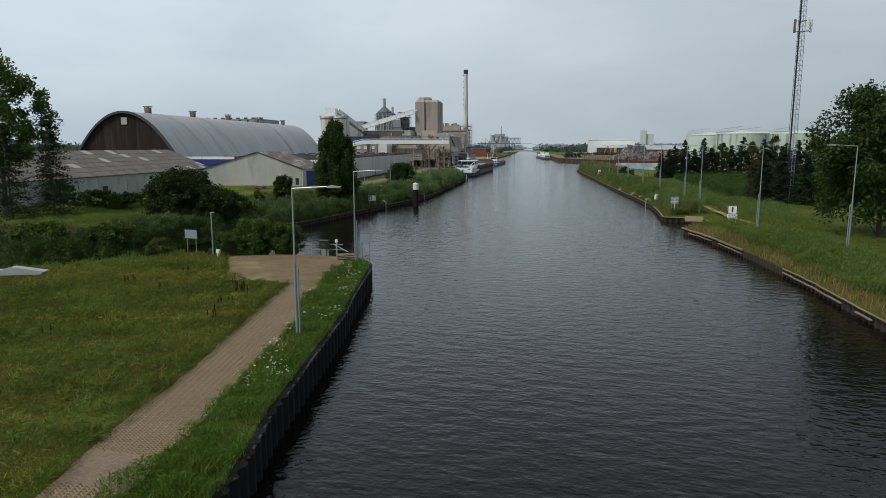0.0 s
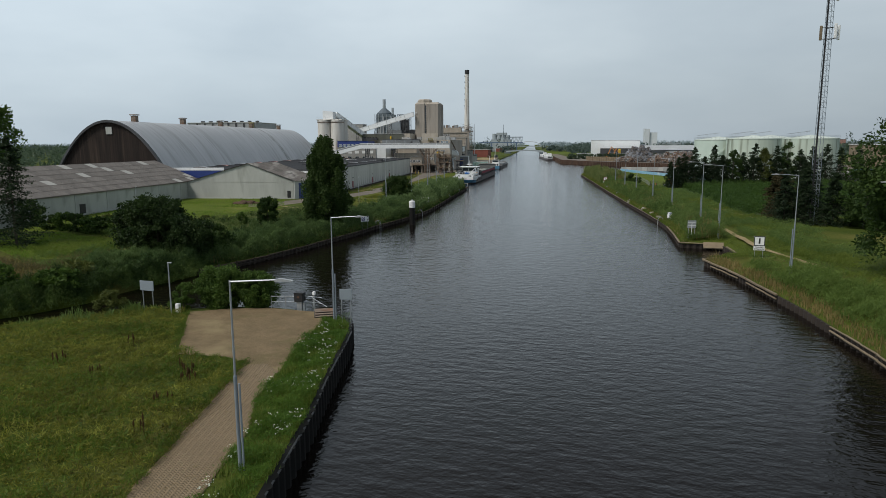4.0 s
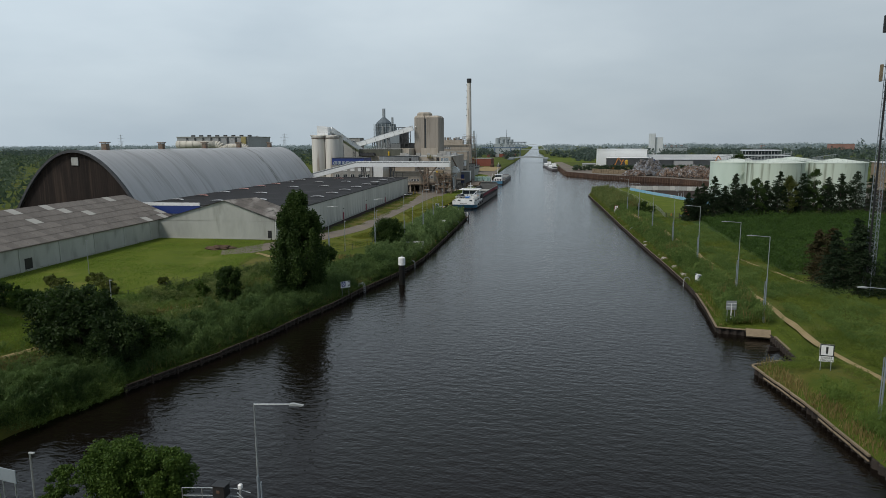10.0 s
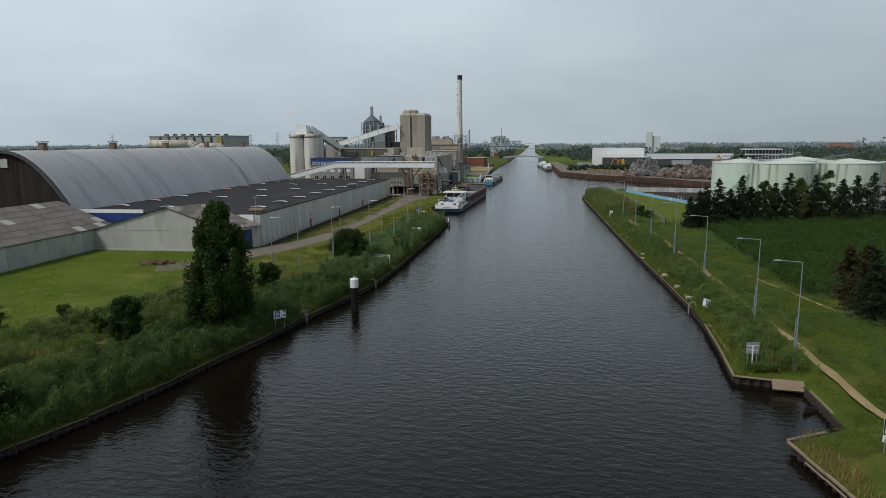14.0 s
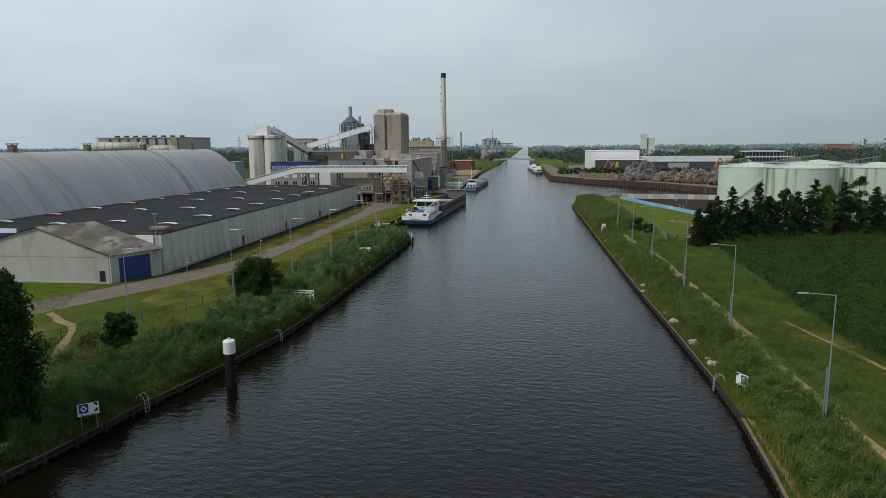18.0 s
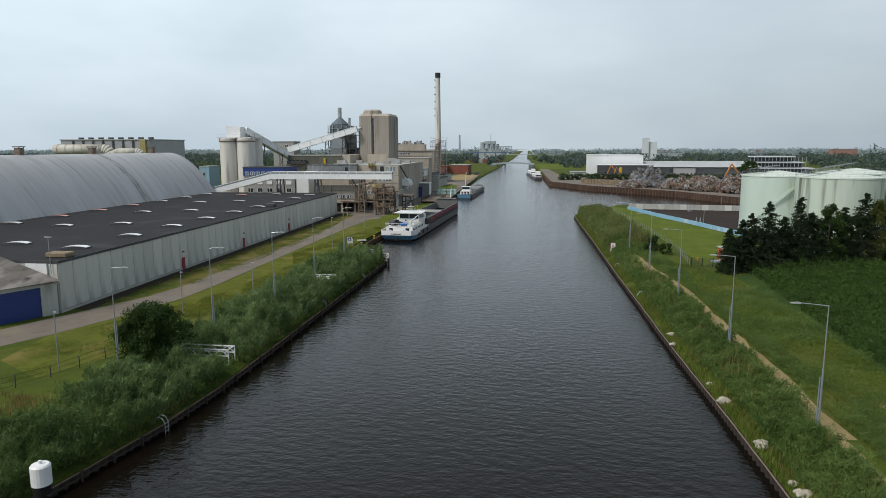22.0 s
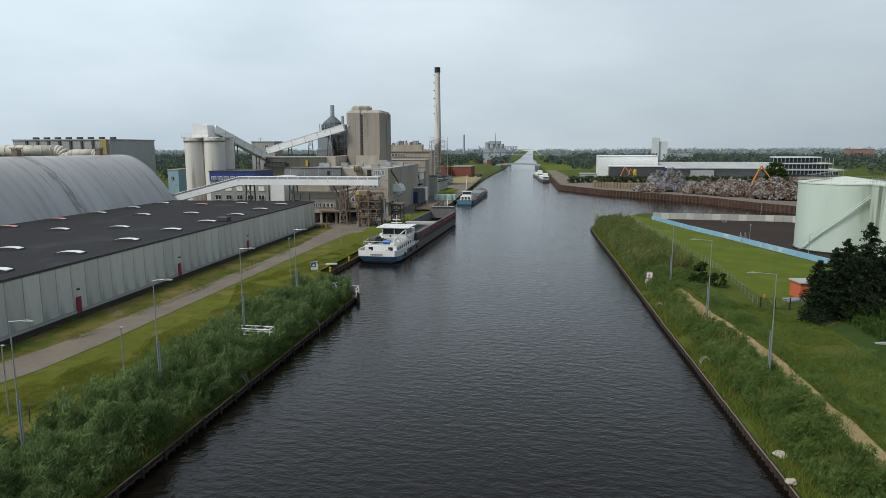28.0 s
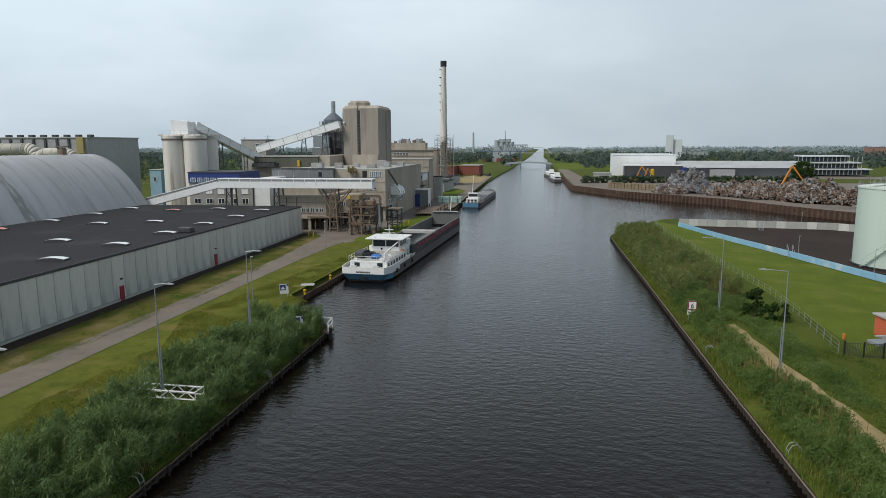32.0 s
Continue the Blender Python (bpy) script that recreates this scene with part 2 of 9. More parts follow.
M["lamp_blue"] = material("lamp_sleeve", (0.27, 0.31, 0.345), 0.5, 0.3, (0.21, 0.245, 0.28), 2.0)
M["dark_steel"] = material("dark_steel", (0.08, 0.085, 0.09), 0.6, 0.3, (0.05, 0.05, 0.055), 1.0)
M["rust"] = material("rusty_steel", (0.105, 0.062, 0.042), 0.9, 0, (0.05, 0.032, 0.024), 1.0, 8, 0.4, 4, spots=[((0.16, 0.115, 0.08), 0.6, 0.58, 0.78)])
M["waling_brown"] = material("waling_brown", (0.115, 0.08, 0.055), 0.9, 0, (0.05, 0.036, 0.027), 1.3, 8, 0.4, 4, spots=[((0.17, 0.085, 0.045), 0.9, 0.56, 0.72)], random=0.15)
M["rust_tan"] = material("weathered_timber", (0.26, 0.205, 0.135), 0.9, 0, (0.15, 0.115, 0.075), 1.2, 8, 0.4, 4, random=0.15)
M["dusty"] = material("dusty_steel", (0.25, 0.195, 0.15), 0.9, 0, (0.10, 0.075, 0.06), 1.4, 8, spots=[((0.20, 0.10, 0.055), 0.9, 0.56, 0.72)])
M["coaming"] = material("coaming_steel", (0.15, 0.155, 0.155), 0.7, 0.1, (0.095, 0.095, 0.09), 0.6, 7, 0, 5, (1, 1, 0.2))
M["pile_black"] = material("pile_black", (0.009, 0.009, 0.009), 0.7, 0, (0.016, 0.015, 0.014), 2.0, spec=0.2)
M["tank"] = material("tank_green", (0.54, 0.635, 0.57), 0.55, 0, (0.47, 0.565, 0.50), 0.4, 7, 0, 5, (1, 1, 0.15), spots=[((0.33, 0.37, 0.25), 0.35, 0.62, 0.8)])
M["tank_dirty"] = material("tank_streaked", (0.53, 0.62, 0.55), 0.6, 0, (0.42, 0.48, 0.39), 0.5, 7, 0, 5, (1, 1, 0.06), spots=[((0.12, 0.13, 0.09), 0.5, 0.52, 0.7)])
M["tank_roof"] = material("tank_roof", (0.66, 0.72, 0.66), 0.55, 0, (0.5, 0.57, 0.48), 0.6, 6)
M["soil"] = material("dark_soil", (0.05, 0.038, 0.033), 0.95, 0, (0.035, 0.027, 0.024), 0.6, 6, 0.6, 4, spec=0.1)
M["heap_soil"] = material("heap_soil", (0.13, 0.088, 0.062), 0.95, 0, (0.07, 0.05, 0.036), 2.0, 8, 0.8, 5, spec=0.1)
M["blue_wall"] = material("pale_blue_wall", (0.16, 0.38, 0.58), 0.8, 0, (0.30, 0.48, 0.60), 0.25, 6, spots=[((0.62, 0.66, 0.68), 0.12, 0.56, 0.66)])
M["grey_wall"] = material("grey_wall", (0.42, 0.43, 0.41), 0.85, 0, (0.33, 0.33, 0.31), 0.4, 6)
M["duct_cream"] = material("duct_cream", (0.56, 0.54, 0.48), 0.6, 0, (0.44, 0.42, 0.37), 0.6, 7, spots=[((0.33, 0.29, 0.23), 0.4, 0.58, 0.75)])
M["dull_yellow"] = material("dull_yellow_sheet", (0.36, 0.30, 0.12), 0.8, 0, (0.27, 0.23, 0.1), 0.6)
M["yellow"] = plain("yellow_paint", (0.55, 0.36, 0.03), 0.5)
M["orange"] = plain("orange_paint", (0.55, 0.21, 0.03), 0.5)
M["brick_red"] = material("red_brick", (0.24, 0.075, 0.055), 0.9, 0, (0.17, 0.055, 0.04), 1.0)
M["orange_red"] = plain("orange_red_sheet", (0.55, 0.13, 0.06), 0.6)
M["skylight"] = plain("milky_dome", (0.86, 0.88, 0.90), 0.22)
M["skylight_pink"] = plain("pink_dome", (0.80, 0.36, 0.30), 0.4)
M["glass"] = plain("window_glass", (0.03, 0.04, 0.05), 0.08)
M["rock"] = material("rock", (0.46, 0.43, 0.36), 0.9, 0, (0.30, 0.27, 0.22), 2.0, 8, 0.5, 4)
M["bark"] = material("bark", (0.085, 0.07, 0.055), 0.95, 0, (0.05, 0.042, 0.034), 3.0, 6, 0.5, 6)
M["leaf_dark"] = foliage("leaf_dark", (0.018, 0.042, 0.010), (0.065, 0.11, 0.022))
M["leaf_mid"] = foliage("leaf_mid", (0.032, 0.072, 0.012), (0.105, 0.17, 0.03))
M["leaf_olive"] = foliage("leaf_olive", (0.05, 0.075, 0.016), (0.15, 0.165, 0.04))
M["needle"] = foliage("needle", (0.012, 0.026, 0.012), (0.04, 0.066, 0.026))
M["needle_brown"] = foliage("needle_brown", (0.03, 0.036, 0.014), (0.10, 0.072, 0.032))
# distance haze is put into the base colours of far leaves and walls
M["hazed_leaf"] = foliage("hazed_leaf", (0.062, 0.09, 0.078), (0.10, 0.135, 0.117))
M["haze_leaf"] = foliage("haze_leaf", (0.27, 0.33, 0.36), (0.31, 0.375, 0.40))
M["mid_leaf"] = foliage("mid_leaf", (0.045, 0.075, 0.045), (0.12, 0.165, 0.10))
M["far_grey"] = material("hazed_grey_wall", (0.36, 0.40, 0.42), 0.9, 0, (0.27, 0.31, 0.33), 0.3)
M["far_white"] = material("hazed_white_wall", (0.60, 0.64, 0.66), 0.9, 0, (0.50, 0.54, 0.57), 0.2)
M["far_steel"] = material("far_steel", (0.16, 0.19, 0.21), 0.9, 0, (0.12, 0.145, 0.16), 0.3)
M["far_blue"] = material("hazed_blue_steel", (0.10, 0.15, 0.24), 0.9, 0, (0.08, 0.12, 0.19), 0.3)
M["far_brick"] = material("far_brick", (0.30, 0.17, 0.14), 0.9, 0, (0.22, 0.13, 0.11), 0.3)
M["olive_clad"] = ribbed(material("olive_cladding", (0.115, 0.12, 0.095), 0.85, 0, (0.065, 0.068, 0.056), 0.6, 8, 0, 5, (1, 1, 0.15)), "X", 0.8, 0.6)
M["dark_grey_sheet"] = ribbed(material("dark_grey_sheet", (0.20, 0.215, 0.225), 0.6, 0, (0.15, 0.16, 0.165), 0.6, 6), "X", 0.5)
M["glass_blue"] = plain("blue_window_glass", (0.16, 0.22, 0.27), 0.15)
M["hull_grey"] = material("blue_grey_sheet", (0.24, 0.28, 0.31), 0.6, 0, (0.19, 0.22, 0.245), 0.5)
M["boiler_steel"] = material("boiler_steel", (0.135, 0.165, 0.19), 0.7, 0.1, (0.10, 0.125, 0.145), 0.6)
M["blue_grey"] = ribbed(material("blue_grey_cladding", (0.24, 0.38, 0.47), 0.6, 0, (0.20, 0.32, 0.40), 0.5), "X", 0.5)
M["mint"] = plain("mint_wrapping", (0.42, 0.60, 0.56), 0.5)
M["verge"] = material("verge", (0.105, 0.105, 0.022), 0.95, 0, (0.15, 0.12, 0.045), 0.35, 7, 1.0, 5.0, spots=[((0.06, 0.085, 0.015), 0.25, 0.5, 0.62), ((0.20, 0.155, 0.09), 0.14, 0.58, 0.7)], spec=0.1)
M["edge_soil"] = material("edge_soil", (0.27, 0.18, 0.10), 0.95, 0, (0.17, 0.125, 0.06), 1.4, 8, 0.8, 8.0, spots=[((0.09, 0.11, 0.025), 0.7, 0.52, 0.66)], spec=0.1)
M["reed"] = foliage("reed", (0.07, 0.125, 0.022), (0.185, 0.26, 0.06))
M["reed_blue"] = foliage("reed_blue", (0.026, 0.065, 0.018), (0.26, 0.36, 0.14))
M["reed_west"] = foliage("reed_west", (0.022, 0.058, 0.016), (0.17, 0.25, 0.08))
M["reed_olive"] = foliage("reed_olive", (0.07, 0.12, 0.028), (0.25, 0.28, 0.10))
M["reed_dark"] = foliage("reed_dark", (0.045, 0.10, 0.02), (0.20, 0.275, 0.075))
M["grass_blade"] = foliage("grass_blade", (0.072, 0.122, 0.016), (0.20, 0.245, 0.045))
M["verge_blade"] = foliage("verge_blade", (0.085, 0.115, 0.012), (0.25, 0.25, 0.04))
M["grass_bright"] = foliage("grass_bright", (0.09, 0.17, 0.016), (0.21, 0.30, 0.045))
M["weed_brown"] = foliage("weed_brown", (0.06, 0.056, 0.022), (0.19, 0.165, 0.07))
M["dry"] = foliage("dry_stalk", (0.17, 0.135, 0.05), (0.32, 0.25, 0.10))
M["corn_leaf"] = foliage("corn_leaf", (0.022, 0.058, 0.010), (0.075, 0.135, 0.024))
M["leaf_shade"] = foliage("leaf_shade", (0.012, 0.028, 0.008), (0.045, 0.078, 0.018))
M["mown_light"] = foliage("mown_light", (0.13, 0.15, 0.018), (0.32, 0.33, 0.06))
M["mown_green"] = foliage("mown_green", (0.035, 0.08, 0.008), (0.15, 0.215, 0.03))
M["dry_mown"] = foliage("dry_mown", (0.09, 0.075, 0.022), (0.19, 0.155, 0.045))
M["edge_green"] = foliage("edge_green", (0.035, 0.092, 0.010), (0.14, 0.235, 0.034))
M["blue_bright"] = plain("blue_tarpaulin", (0.03, 0.16, 0.5), 0.5)
M["mown"] = foliage("mown_grass", (0.062, 0.085, 0.010), (0.245, 0.24, 0.04))
M["lamp_head"] = plain("lamp_head", (0.36, 0.38, 0.39), 0.5)
M["clinker"] = foliage("clinker_brick", (0.205, 0.152, 0.093), (0.262, 0.198, 0.125), 0.9, 0)
M["clinker_piece"] = material("clinker_piece", (0.25, 0.19, 0.13), 0.9, 0, (0.19, 0.14, 0.095), 6.0, 6, 0.3, 30, random=0.14)
M["dock"] = foliage("dock_stalk", (0.05, 0.028, 0.012), (0.10, 0.055, 0.022))
M["flower"] = plain("white_flower", (0.72, 0.74, 0.62), 0.8)

water = bpy.data.materials.new("canal_water")
water.use_nodes = True
qn, ql = water.node_tree.nodes, water.node_tree.links
wp = qn["Principled BSDF"]
wp.inputs["Base Color"].default_value = (0.006, 0.0044, 0.0032, 1)
wp.inputs["Roughness"].default_value, wp.inputs["IOR"].default_value = 0.07, 1.33
wp.inputs["Specular IOR Level"].default_value = 0.33
wp.inputs["Specular Tint"].default_value = (1.0, 0.965, 1.05, 1)
wt = qn.new("ShaderNodeTexCoord")
heights = []
for sx, sy, sc, wgt in ((0.75, 1.3, 1.0, 0.62), (1.0, 1.3, 3.0, 0.2), (0.35, 0.35, 0.16, 0.8)):
    mp = qn.new("ShaderNodeMapping")
    mp.inputs["Scale"].default_value = (sx, sy, 1)
    mp.inputs["Rotation"].default_value = (0, 0, radians(8))
    ql.new(wt.outputs["Object"], mp.inputs[0])
    nz = qn.new("ShaderNodeTexNoise")
    nz.inputs["Scale"].default_value, nz.inputs["Detail"].default_value = sc, 2.5
    ql.new(mp.outputs[0], nz.inputs["Vector"])
    mul = qn.new("ShaderNodeMath")
    mul.operation = "MULTIPLY"
    mul.inputs[1].default_value = wgt
    ql.new(nz.outputs[0], mul.inputs[0])
    heights.append(mul)
a1, a2 = qn.new("ShaderNodeMath"), qn.new("ShaderNodeMath")
ql.new(heights[0].outputs[0], a1.inputs[0])
ql.new(heights[1].outputs[0], a1.inputs[1])
ql.new(a1.outputs[0], a2.inputs[0])
ql.new(heights[2].outputs[0], a2.inputs[1])
wb = qn.new("ShaderNodeBump")
wb.inputs["Strength"].default_value, wb.inputs["Distance"].default_value = 1.0, 0.125
ql.new(a2.outputs[0], wb.inputs["Height"])
ql.new(wb.outputs[0], wp.inputs["Normal"])
M["water"] = water

# ---- shapes ----
rng = np.random.default_rng(7)
rnd = random.Random(11)


def mesh_of(name, bm, mat):
    me = bpy.data.meshes.new(name)
    bm.to_mesh(me)
    bm.free()
    for m in mat if isinstance(mat, (list, tuple)) else [mat]:
        me.materials.append(M[m])
    return me


def part(name, bm, mat, parent, label="", at=None, smooth=False):
    """Links a bmesh as one mesh object under a thing or a part."""
    ob = new(name, mesh_of(name, bm, mat))
    if parent is not None:
        ob.parent = parent
    if at is not None:
        ob.matrix_basis = at
    if label:
        ob["label"] = label
    if smooth:
        ob.data.polygons.foreach_set("use_smooth", [True] * len(ob.data.polygons))
    return ob


def piece(name, mesh, parent, at):
    ob = new(name, mesh)
    ob.parent = parent
    ob.matrix_basis = at
    return ob


def thing(name, m, label, category, group="", kind=""):
    ob = new(name)
    ob.matrix_basis = m
    return tagged(ob, label, category, group, kind)


def single(name, bm, mat, m, label, category, group="", kind="", smooth=False):
    ob = part(name, bm, mat, None, "", m, smooth)
    return tagged(ob, label, category, group, kind)


def bx(bm, x0, x1, y0, y1, z0, z1, m=None, bevel=0.0):
    vs = [bm.verts.new((x, y, z)) for z in (z0, z1) for x, y in ((x0, y0), (x1, y0), (x1, y1), (x0, y1))]
    fs = [bm.faces.new([vs[i] for i in f]) for f in ((3, 2, 1, 0), (4, 5, 6, 7), (0, 1, 5, 4), (1, 2, 6, 5), (2, 3, 7, 6), (3, 0, 4, 7))]
    if m is not None:
        bmesh.ops.transform(bm, matrix=m, verts=vs)
    if bevel:
        bmesh.ops.bevel(bm, geom=list({e for f in fs for e in f.edges}), offset=bevel, segments=1, affect="EDGES")
    return bm


def box(x0, x1, y0, y1, z0, z1, m=None, bevel=0.0):
    return bx(bmesh.new(), x0, x1, y0, y1, z0, z1, m, bevel)


def tube(bm, p0, p1, r0, r1=None, n=8, caps=True):
    p0, p1 = Vector(p0), Vector(p1)
    d = p1 - p0
    q = d.to_track_quat("Z", "Y").to_matrix()
    r1 = r0 if r1 is None else r1
    rings = []
    for p, r in ((p0, r0), (p1, r1)):
        rings.append([bm.verts.new(p + q @ Vector((r * math.cos(a), r * math.sin(a), 0))) for a in (2 * math.pi * i / n for i in range(n))])
    for i in range(n):
        bm.faces.new((rings[0][i], rings[0][(i + 1) % n], rings[1][(i + 1) % n], rings[1][i]))
    if caps:
        bm.faces.new(rings[0][::-1])
        bm.faces.new(rings[1])
    return bm


def lathe(bm, profile, n=24, center=(0, 0), caps=True):
    """A turned shape from (radius, height) pairs."""
    rings = [[bm.verts.new((center[0] + r * math.cos(2 * math.pi * i / n), center[1] + r * math.sin(2 * math.pi * i / n), z)) for i in range(n)] for r, z in profile]
    for a, b in zip(rings, rings[1:]):
        for i in range(n):
            bm.faces.new((a[i], a[(i + 1) % n], b[(i + 1) % n], b[i]))
    if caps:
        bm.faces.new(rings[0][::-1])
        bm.faces.new(rings[-1])
    return bm


def prism(bm, outline, z0, z1):
    """An upright block over a plan outline (anticlockwise)."""
    lo = [bm.verts.new((x, y, z0)) for x, y in outline]
    hi = [bm.verts.new((x, y, z1)) for x, y in outline]
    for i in range(len(lo)):
        j = (i + 1) % len(lo)
        bm.faces.new((lo[i], lo[j], hi[j], hi[i]))
    bm.faces.new(hi)
    bm.faces.new(lo[::-1])
    return bm


def extrude_y(bm, outline, y0, y1):
    """A block with a cross-section in x and z, from y0 to y1."""
    a = [bm.verts.new((x, y0, z)) for x, z in outline]
    b = [bm.verts.new((x, y1, z)) for x, z in outline]
    for i in range(len(a)):
        j = (i + 1) % len(a)
        bm.faces.new((a[i], a[j], b[j], b[i]))
    bm.faces.new(a[::-1])
    bm.faces.new(b)
    bmesh.ops.recalc_face_normals(bm, faces=bm.faces)
    return bm


def sheet(name, verts, tris, mat, smooth=False):
    """A mesh from arrays of vertices and triangles."""
    me = bpy.data.meshes.new(name)
    verts, tris = np.asarray(verts, np.float32), np.asarray(tris, np.int32)
    me.vertices.add(len(verts))
    me.vertices.foreach_set("co", verts.ravel())
    me.loops.add(tris.size)
    me.loops.foreach_set("vertex_index", tris.ravel())
    me.polygons.add(len(tris))
    me.polygons.foreach_set("loop_start", np.arange(0, tris.size, 3, dtype=np.int32))
    me.update(calc_edges=True)
    me.validate()
    me.materials.append(M[mat])
    return me


def blades(xyz, height, width, lean=0.35, seg=2):
    """Grass-like blades that stand at the points xyz: two triangles' worth of stalk and a tip."""
    n = len(xyz)
    h = height * rng.uniform(0.6, 1.15, n)
    w = width * rng.uniform(0.7, 1.3, n)
    a, b = rng.uniform(0, 2 * np.pi, n), rng.uniform(0, 2 * np.pi, n)
    side = np.stack([np.cos(a), np.sin(a), 0 * a], 1) * (w / 2)[:, None]
    bend = np.stack([np.cos(b), np.sin(b), 0 * b], 1) * (h * lean * rng.uniform(0.2, 1, n))[:, None]
    up = np.array([0, 0, 1.0])
    mid = xyz + bend * 0.3 + up * (h * 0.6)[:, None]
    tip = xyz + bend + up * (h * 0.97)[:, None]
    v = np.stack([xyz - side, xyz + side, mid + side * 0.8, mid - side * 0.8, tip], 1).reshape(-1, 3)
    k = np.arange(n)[:, None] * 5
    t = np.concatenate([k + [0, 1, 2], k + [0, 2, 3], k + [3, 2, 4]], 1).reshape(-1, 3)
    return v, t


def leaves(points, size, flat=0.0):
    """Small folded leaves or leaf clumps, turned every way, at the points."""
    n = len(points)
    d1 = rng.normal(size=(n, 3))
    d1[:, 2] *= 1 - flat
    d1 /= np.linalg.norm(d1, axis=1)[:, None]
    d2 = np.cross(d1, rng.normal(size=(n, 3)))
    d2 /= np.linalg.norm(d2, axis=1)[:, None]
    s = (size * rng.uniform(0.6, 1.4, n))[:, None]
    nrm = np.cross(d1, d2) * s * 0.25
    v = np.stack([points - d1 * s, points + d2 * s * 0.55 + nrm, points + d1 * s, points - d2 * s * 0.55 + nrm], 1).reshape(-1, 3)
    k = np.arange(n)[:, None] * 4
    t = np.concatenate([k + [0, 1, 2], k + [0, 2, 3]], 1).reshape(-1, 3)
    return v, t


def flakes(points, size):
    """Single three-cornered leaf clumps for crowns far away."""
    n = len(points)
    d = rng.normal(size=(n, 3, 3))
    d /= np.linalg.norm(d, axis=2)[:, :, None]
    v = points[:, None] + d * (size * rng.uniform(0.6, 1.4, n))[:, None, None]
    return v.reshape(-1, 3), np.arange(3 * n).reshape(-1, 3)


def stuff(name, v, t, mat, label, category):
    return tagged(new(name, sheet(name, v, t, mat)), label, category, kind="stuff")


def tree(name, x, y, z, height, width, mat, label, n=9000, leaf=0.22, low=0.12, shape="round", seed=1, clumps=60):
    """A tapered trunk with limbs and a crown of leaf clumps that follow the limbs' ends."""
    global rng
    rng = np.random.default_rng(seed)
    root = thing(name, pose(x, y, z), label, "tree" if height > 5 else "bush")
    bm = bmesh.new()
    tr = max(0.05, height * 0.016)
    top = height * 0.9
    tube(bm, (0, 0, -0.1), (0, 0, top * 0.5), tr, tr * 0.65, 8)
    tube(bm, (0, 0, top * 0.5), (rng.uniform(-.3, .3), rng.uniform(-.3, .3), top), tr * 0.65, tr * 0.12, 6)
    centres = []
    for i in range(clumps):
        u = rng.uniform(low, 0.97)
        if shape == "round":
            r = width / 2 * math.sqrt(max(0.03, 1 - ((u - 0.52) / 0.52) ** 2))
        elif shape == "poplar":
            r = width / 2 * float(np.interp(u, [0, 0.06, 0.15, 0.33, 0.55, 0.75, 0.9, 1], [0.45, 0.74, 0.95, 1.0, 0.88, 0.67, 0.4, 0.1]))
        elif shape == "tall":
            r = width / 2 * (0.75 + 0.25 * math.sin(u * 3.1)) * min(1, (1.05 - u) * 2.4) * min(1, u * 5)
        else:
            r = width / 2 * (1.02 - u) ** 0.8
        a = rng.uniform(0, 6.283)
        rr = r * (rng.uniform(0.35, 1.0) if shape != "poplar" else rng.uniform(0.2, 1.0) ** 0.6 * (0.86 + 0.22 * math.sin(3 * a + u * 11) * math.cos(u * 17 + a)))
        c = (rr * math.cos(a), rr * math.sin(a), u * height)
        centres.append((*c, max(0.25, width * rng.uniform(0.07, 0.15) * (1 if shape != "poplar" else 0.45 + 0.6 * r / width * 2))))
        if i % 3 == 0:
            base = max(0.1, c[2] - rr * 0.7)
            tube(bm, (0, 0, min(base, top * 0.95)), c, tr * 0.3 * (1.1 - u), 0.015, 5, False)
    part("trunk", bm, "bark", root)
    ca = np.array(centres)
    pick = rng.integers(0, len(ca), n)
    off = rng.normal(size=(n, 3))
    off /= np.linalg.norm(off, axis=1)[:, None]
    pts = ca[pick, :3] + off * (ca[pick, 3] * rng.uniform(0.3, 1.15, n))[:, None] * np.array([1, 1, 0.8] if shape != "poplar" else [0.75, 0.75, 1.7])
    pts[:, 2] = np.maximum(pts[:, 2], 0.08)
    v, t = leaves(pts, leaf)
    crown = new("crown", sheet("crown", v, t, mat))
    crown.parent = root
    return root


def conifer(name, x, y, z, height, width, mat, label, n=2600, seed=1, group=""):
    """A straight trunk with drooping whorls of needled boughs."""
    g = np.random.default_rng(seed)
    root = thing(name, pose(x, y, z), label, "tree", group)
    bm = bmesh.new()
    tube(bm, (0, 0, -0.1), (0, 0, height), height * 0.014, 0.02, 7)
    pts = []
    levels = int(height / 0.42)
    lump = g.uniform(0, 6.283)
    for i in range(levels):
        k = int(5 + 5 * (1 - i / levels))
        for j in range(k):
            u = min(0.985, 0.04 + 0.95 * (i + g.uniform(-0.7, 0.7)) / levels)
            u = max(0.03, u)
            a = g.uniform(0, 6.283)
            r = width / 2 * (1.03 - u) ** 0.7 * g.uniform(0.45, 1.1) * (1 + 0.18 * math.sin(a * 2 + lump + u * 9))
            zz = u * height
            end = (r * math.cos(a), r * math.sin(a), max(0.1, zz - r * g.uniform(-0.1, 0.4)))
            if j % 3 == 0:
                tube(bm, (0, 0, zz), end, 0.035, 0.01, 4, False)
            m = max(3, int(n / levels / k))
            s = g.uniform(0.15, 1.0, m)[:, None]
            pts.append(np.array([[0, 0, zz]]) * (1 - s) + np.array([end]) * s + g.normal(size=(m, 3)) * np.array([0.16, 0.16, 0.1]) * (0.5 + r * 0.35))
    part("trunk", bm, "bark", root)
    pts = np.concatenate(pts)
    v, t = leaves(pts, 0.15, 0.5)
    crown = new("crown", sheet("crown", v, t, mat))
    crown.parent = root
    return root


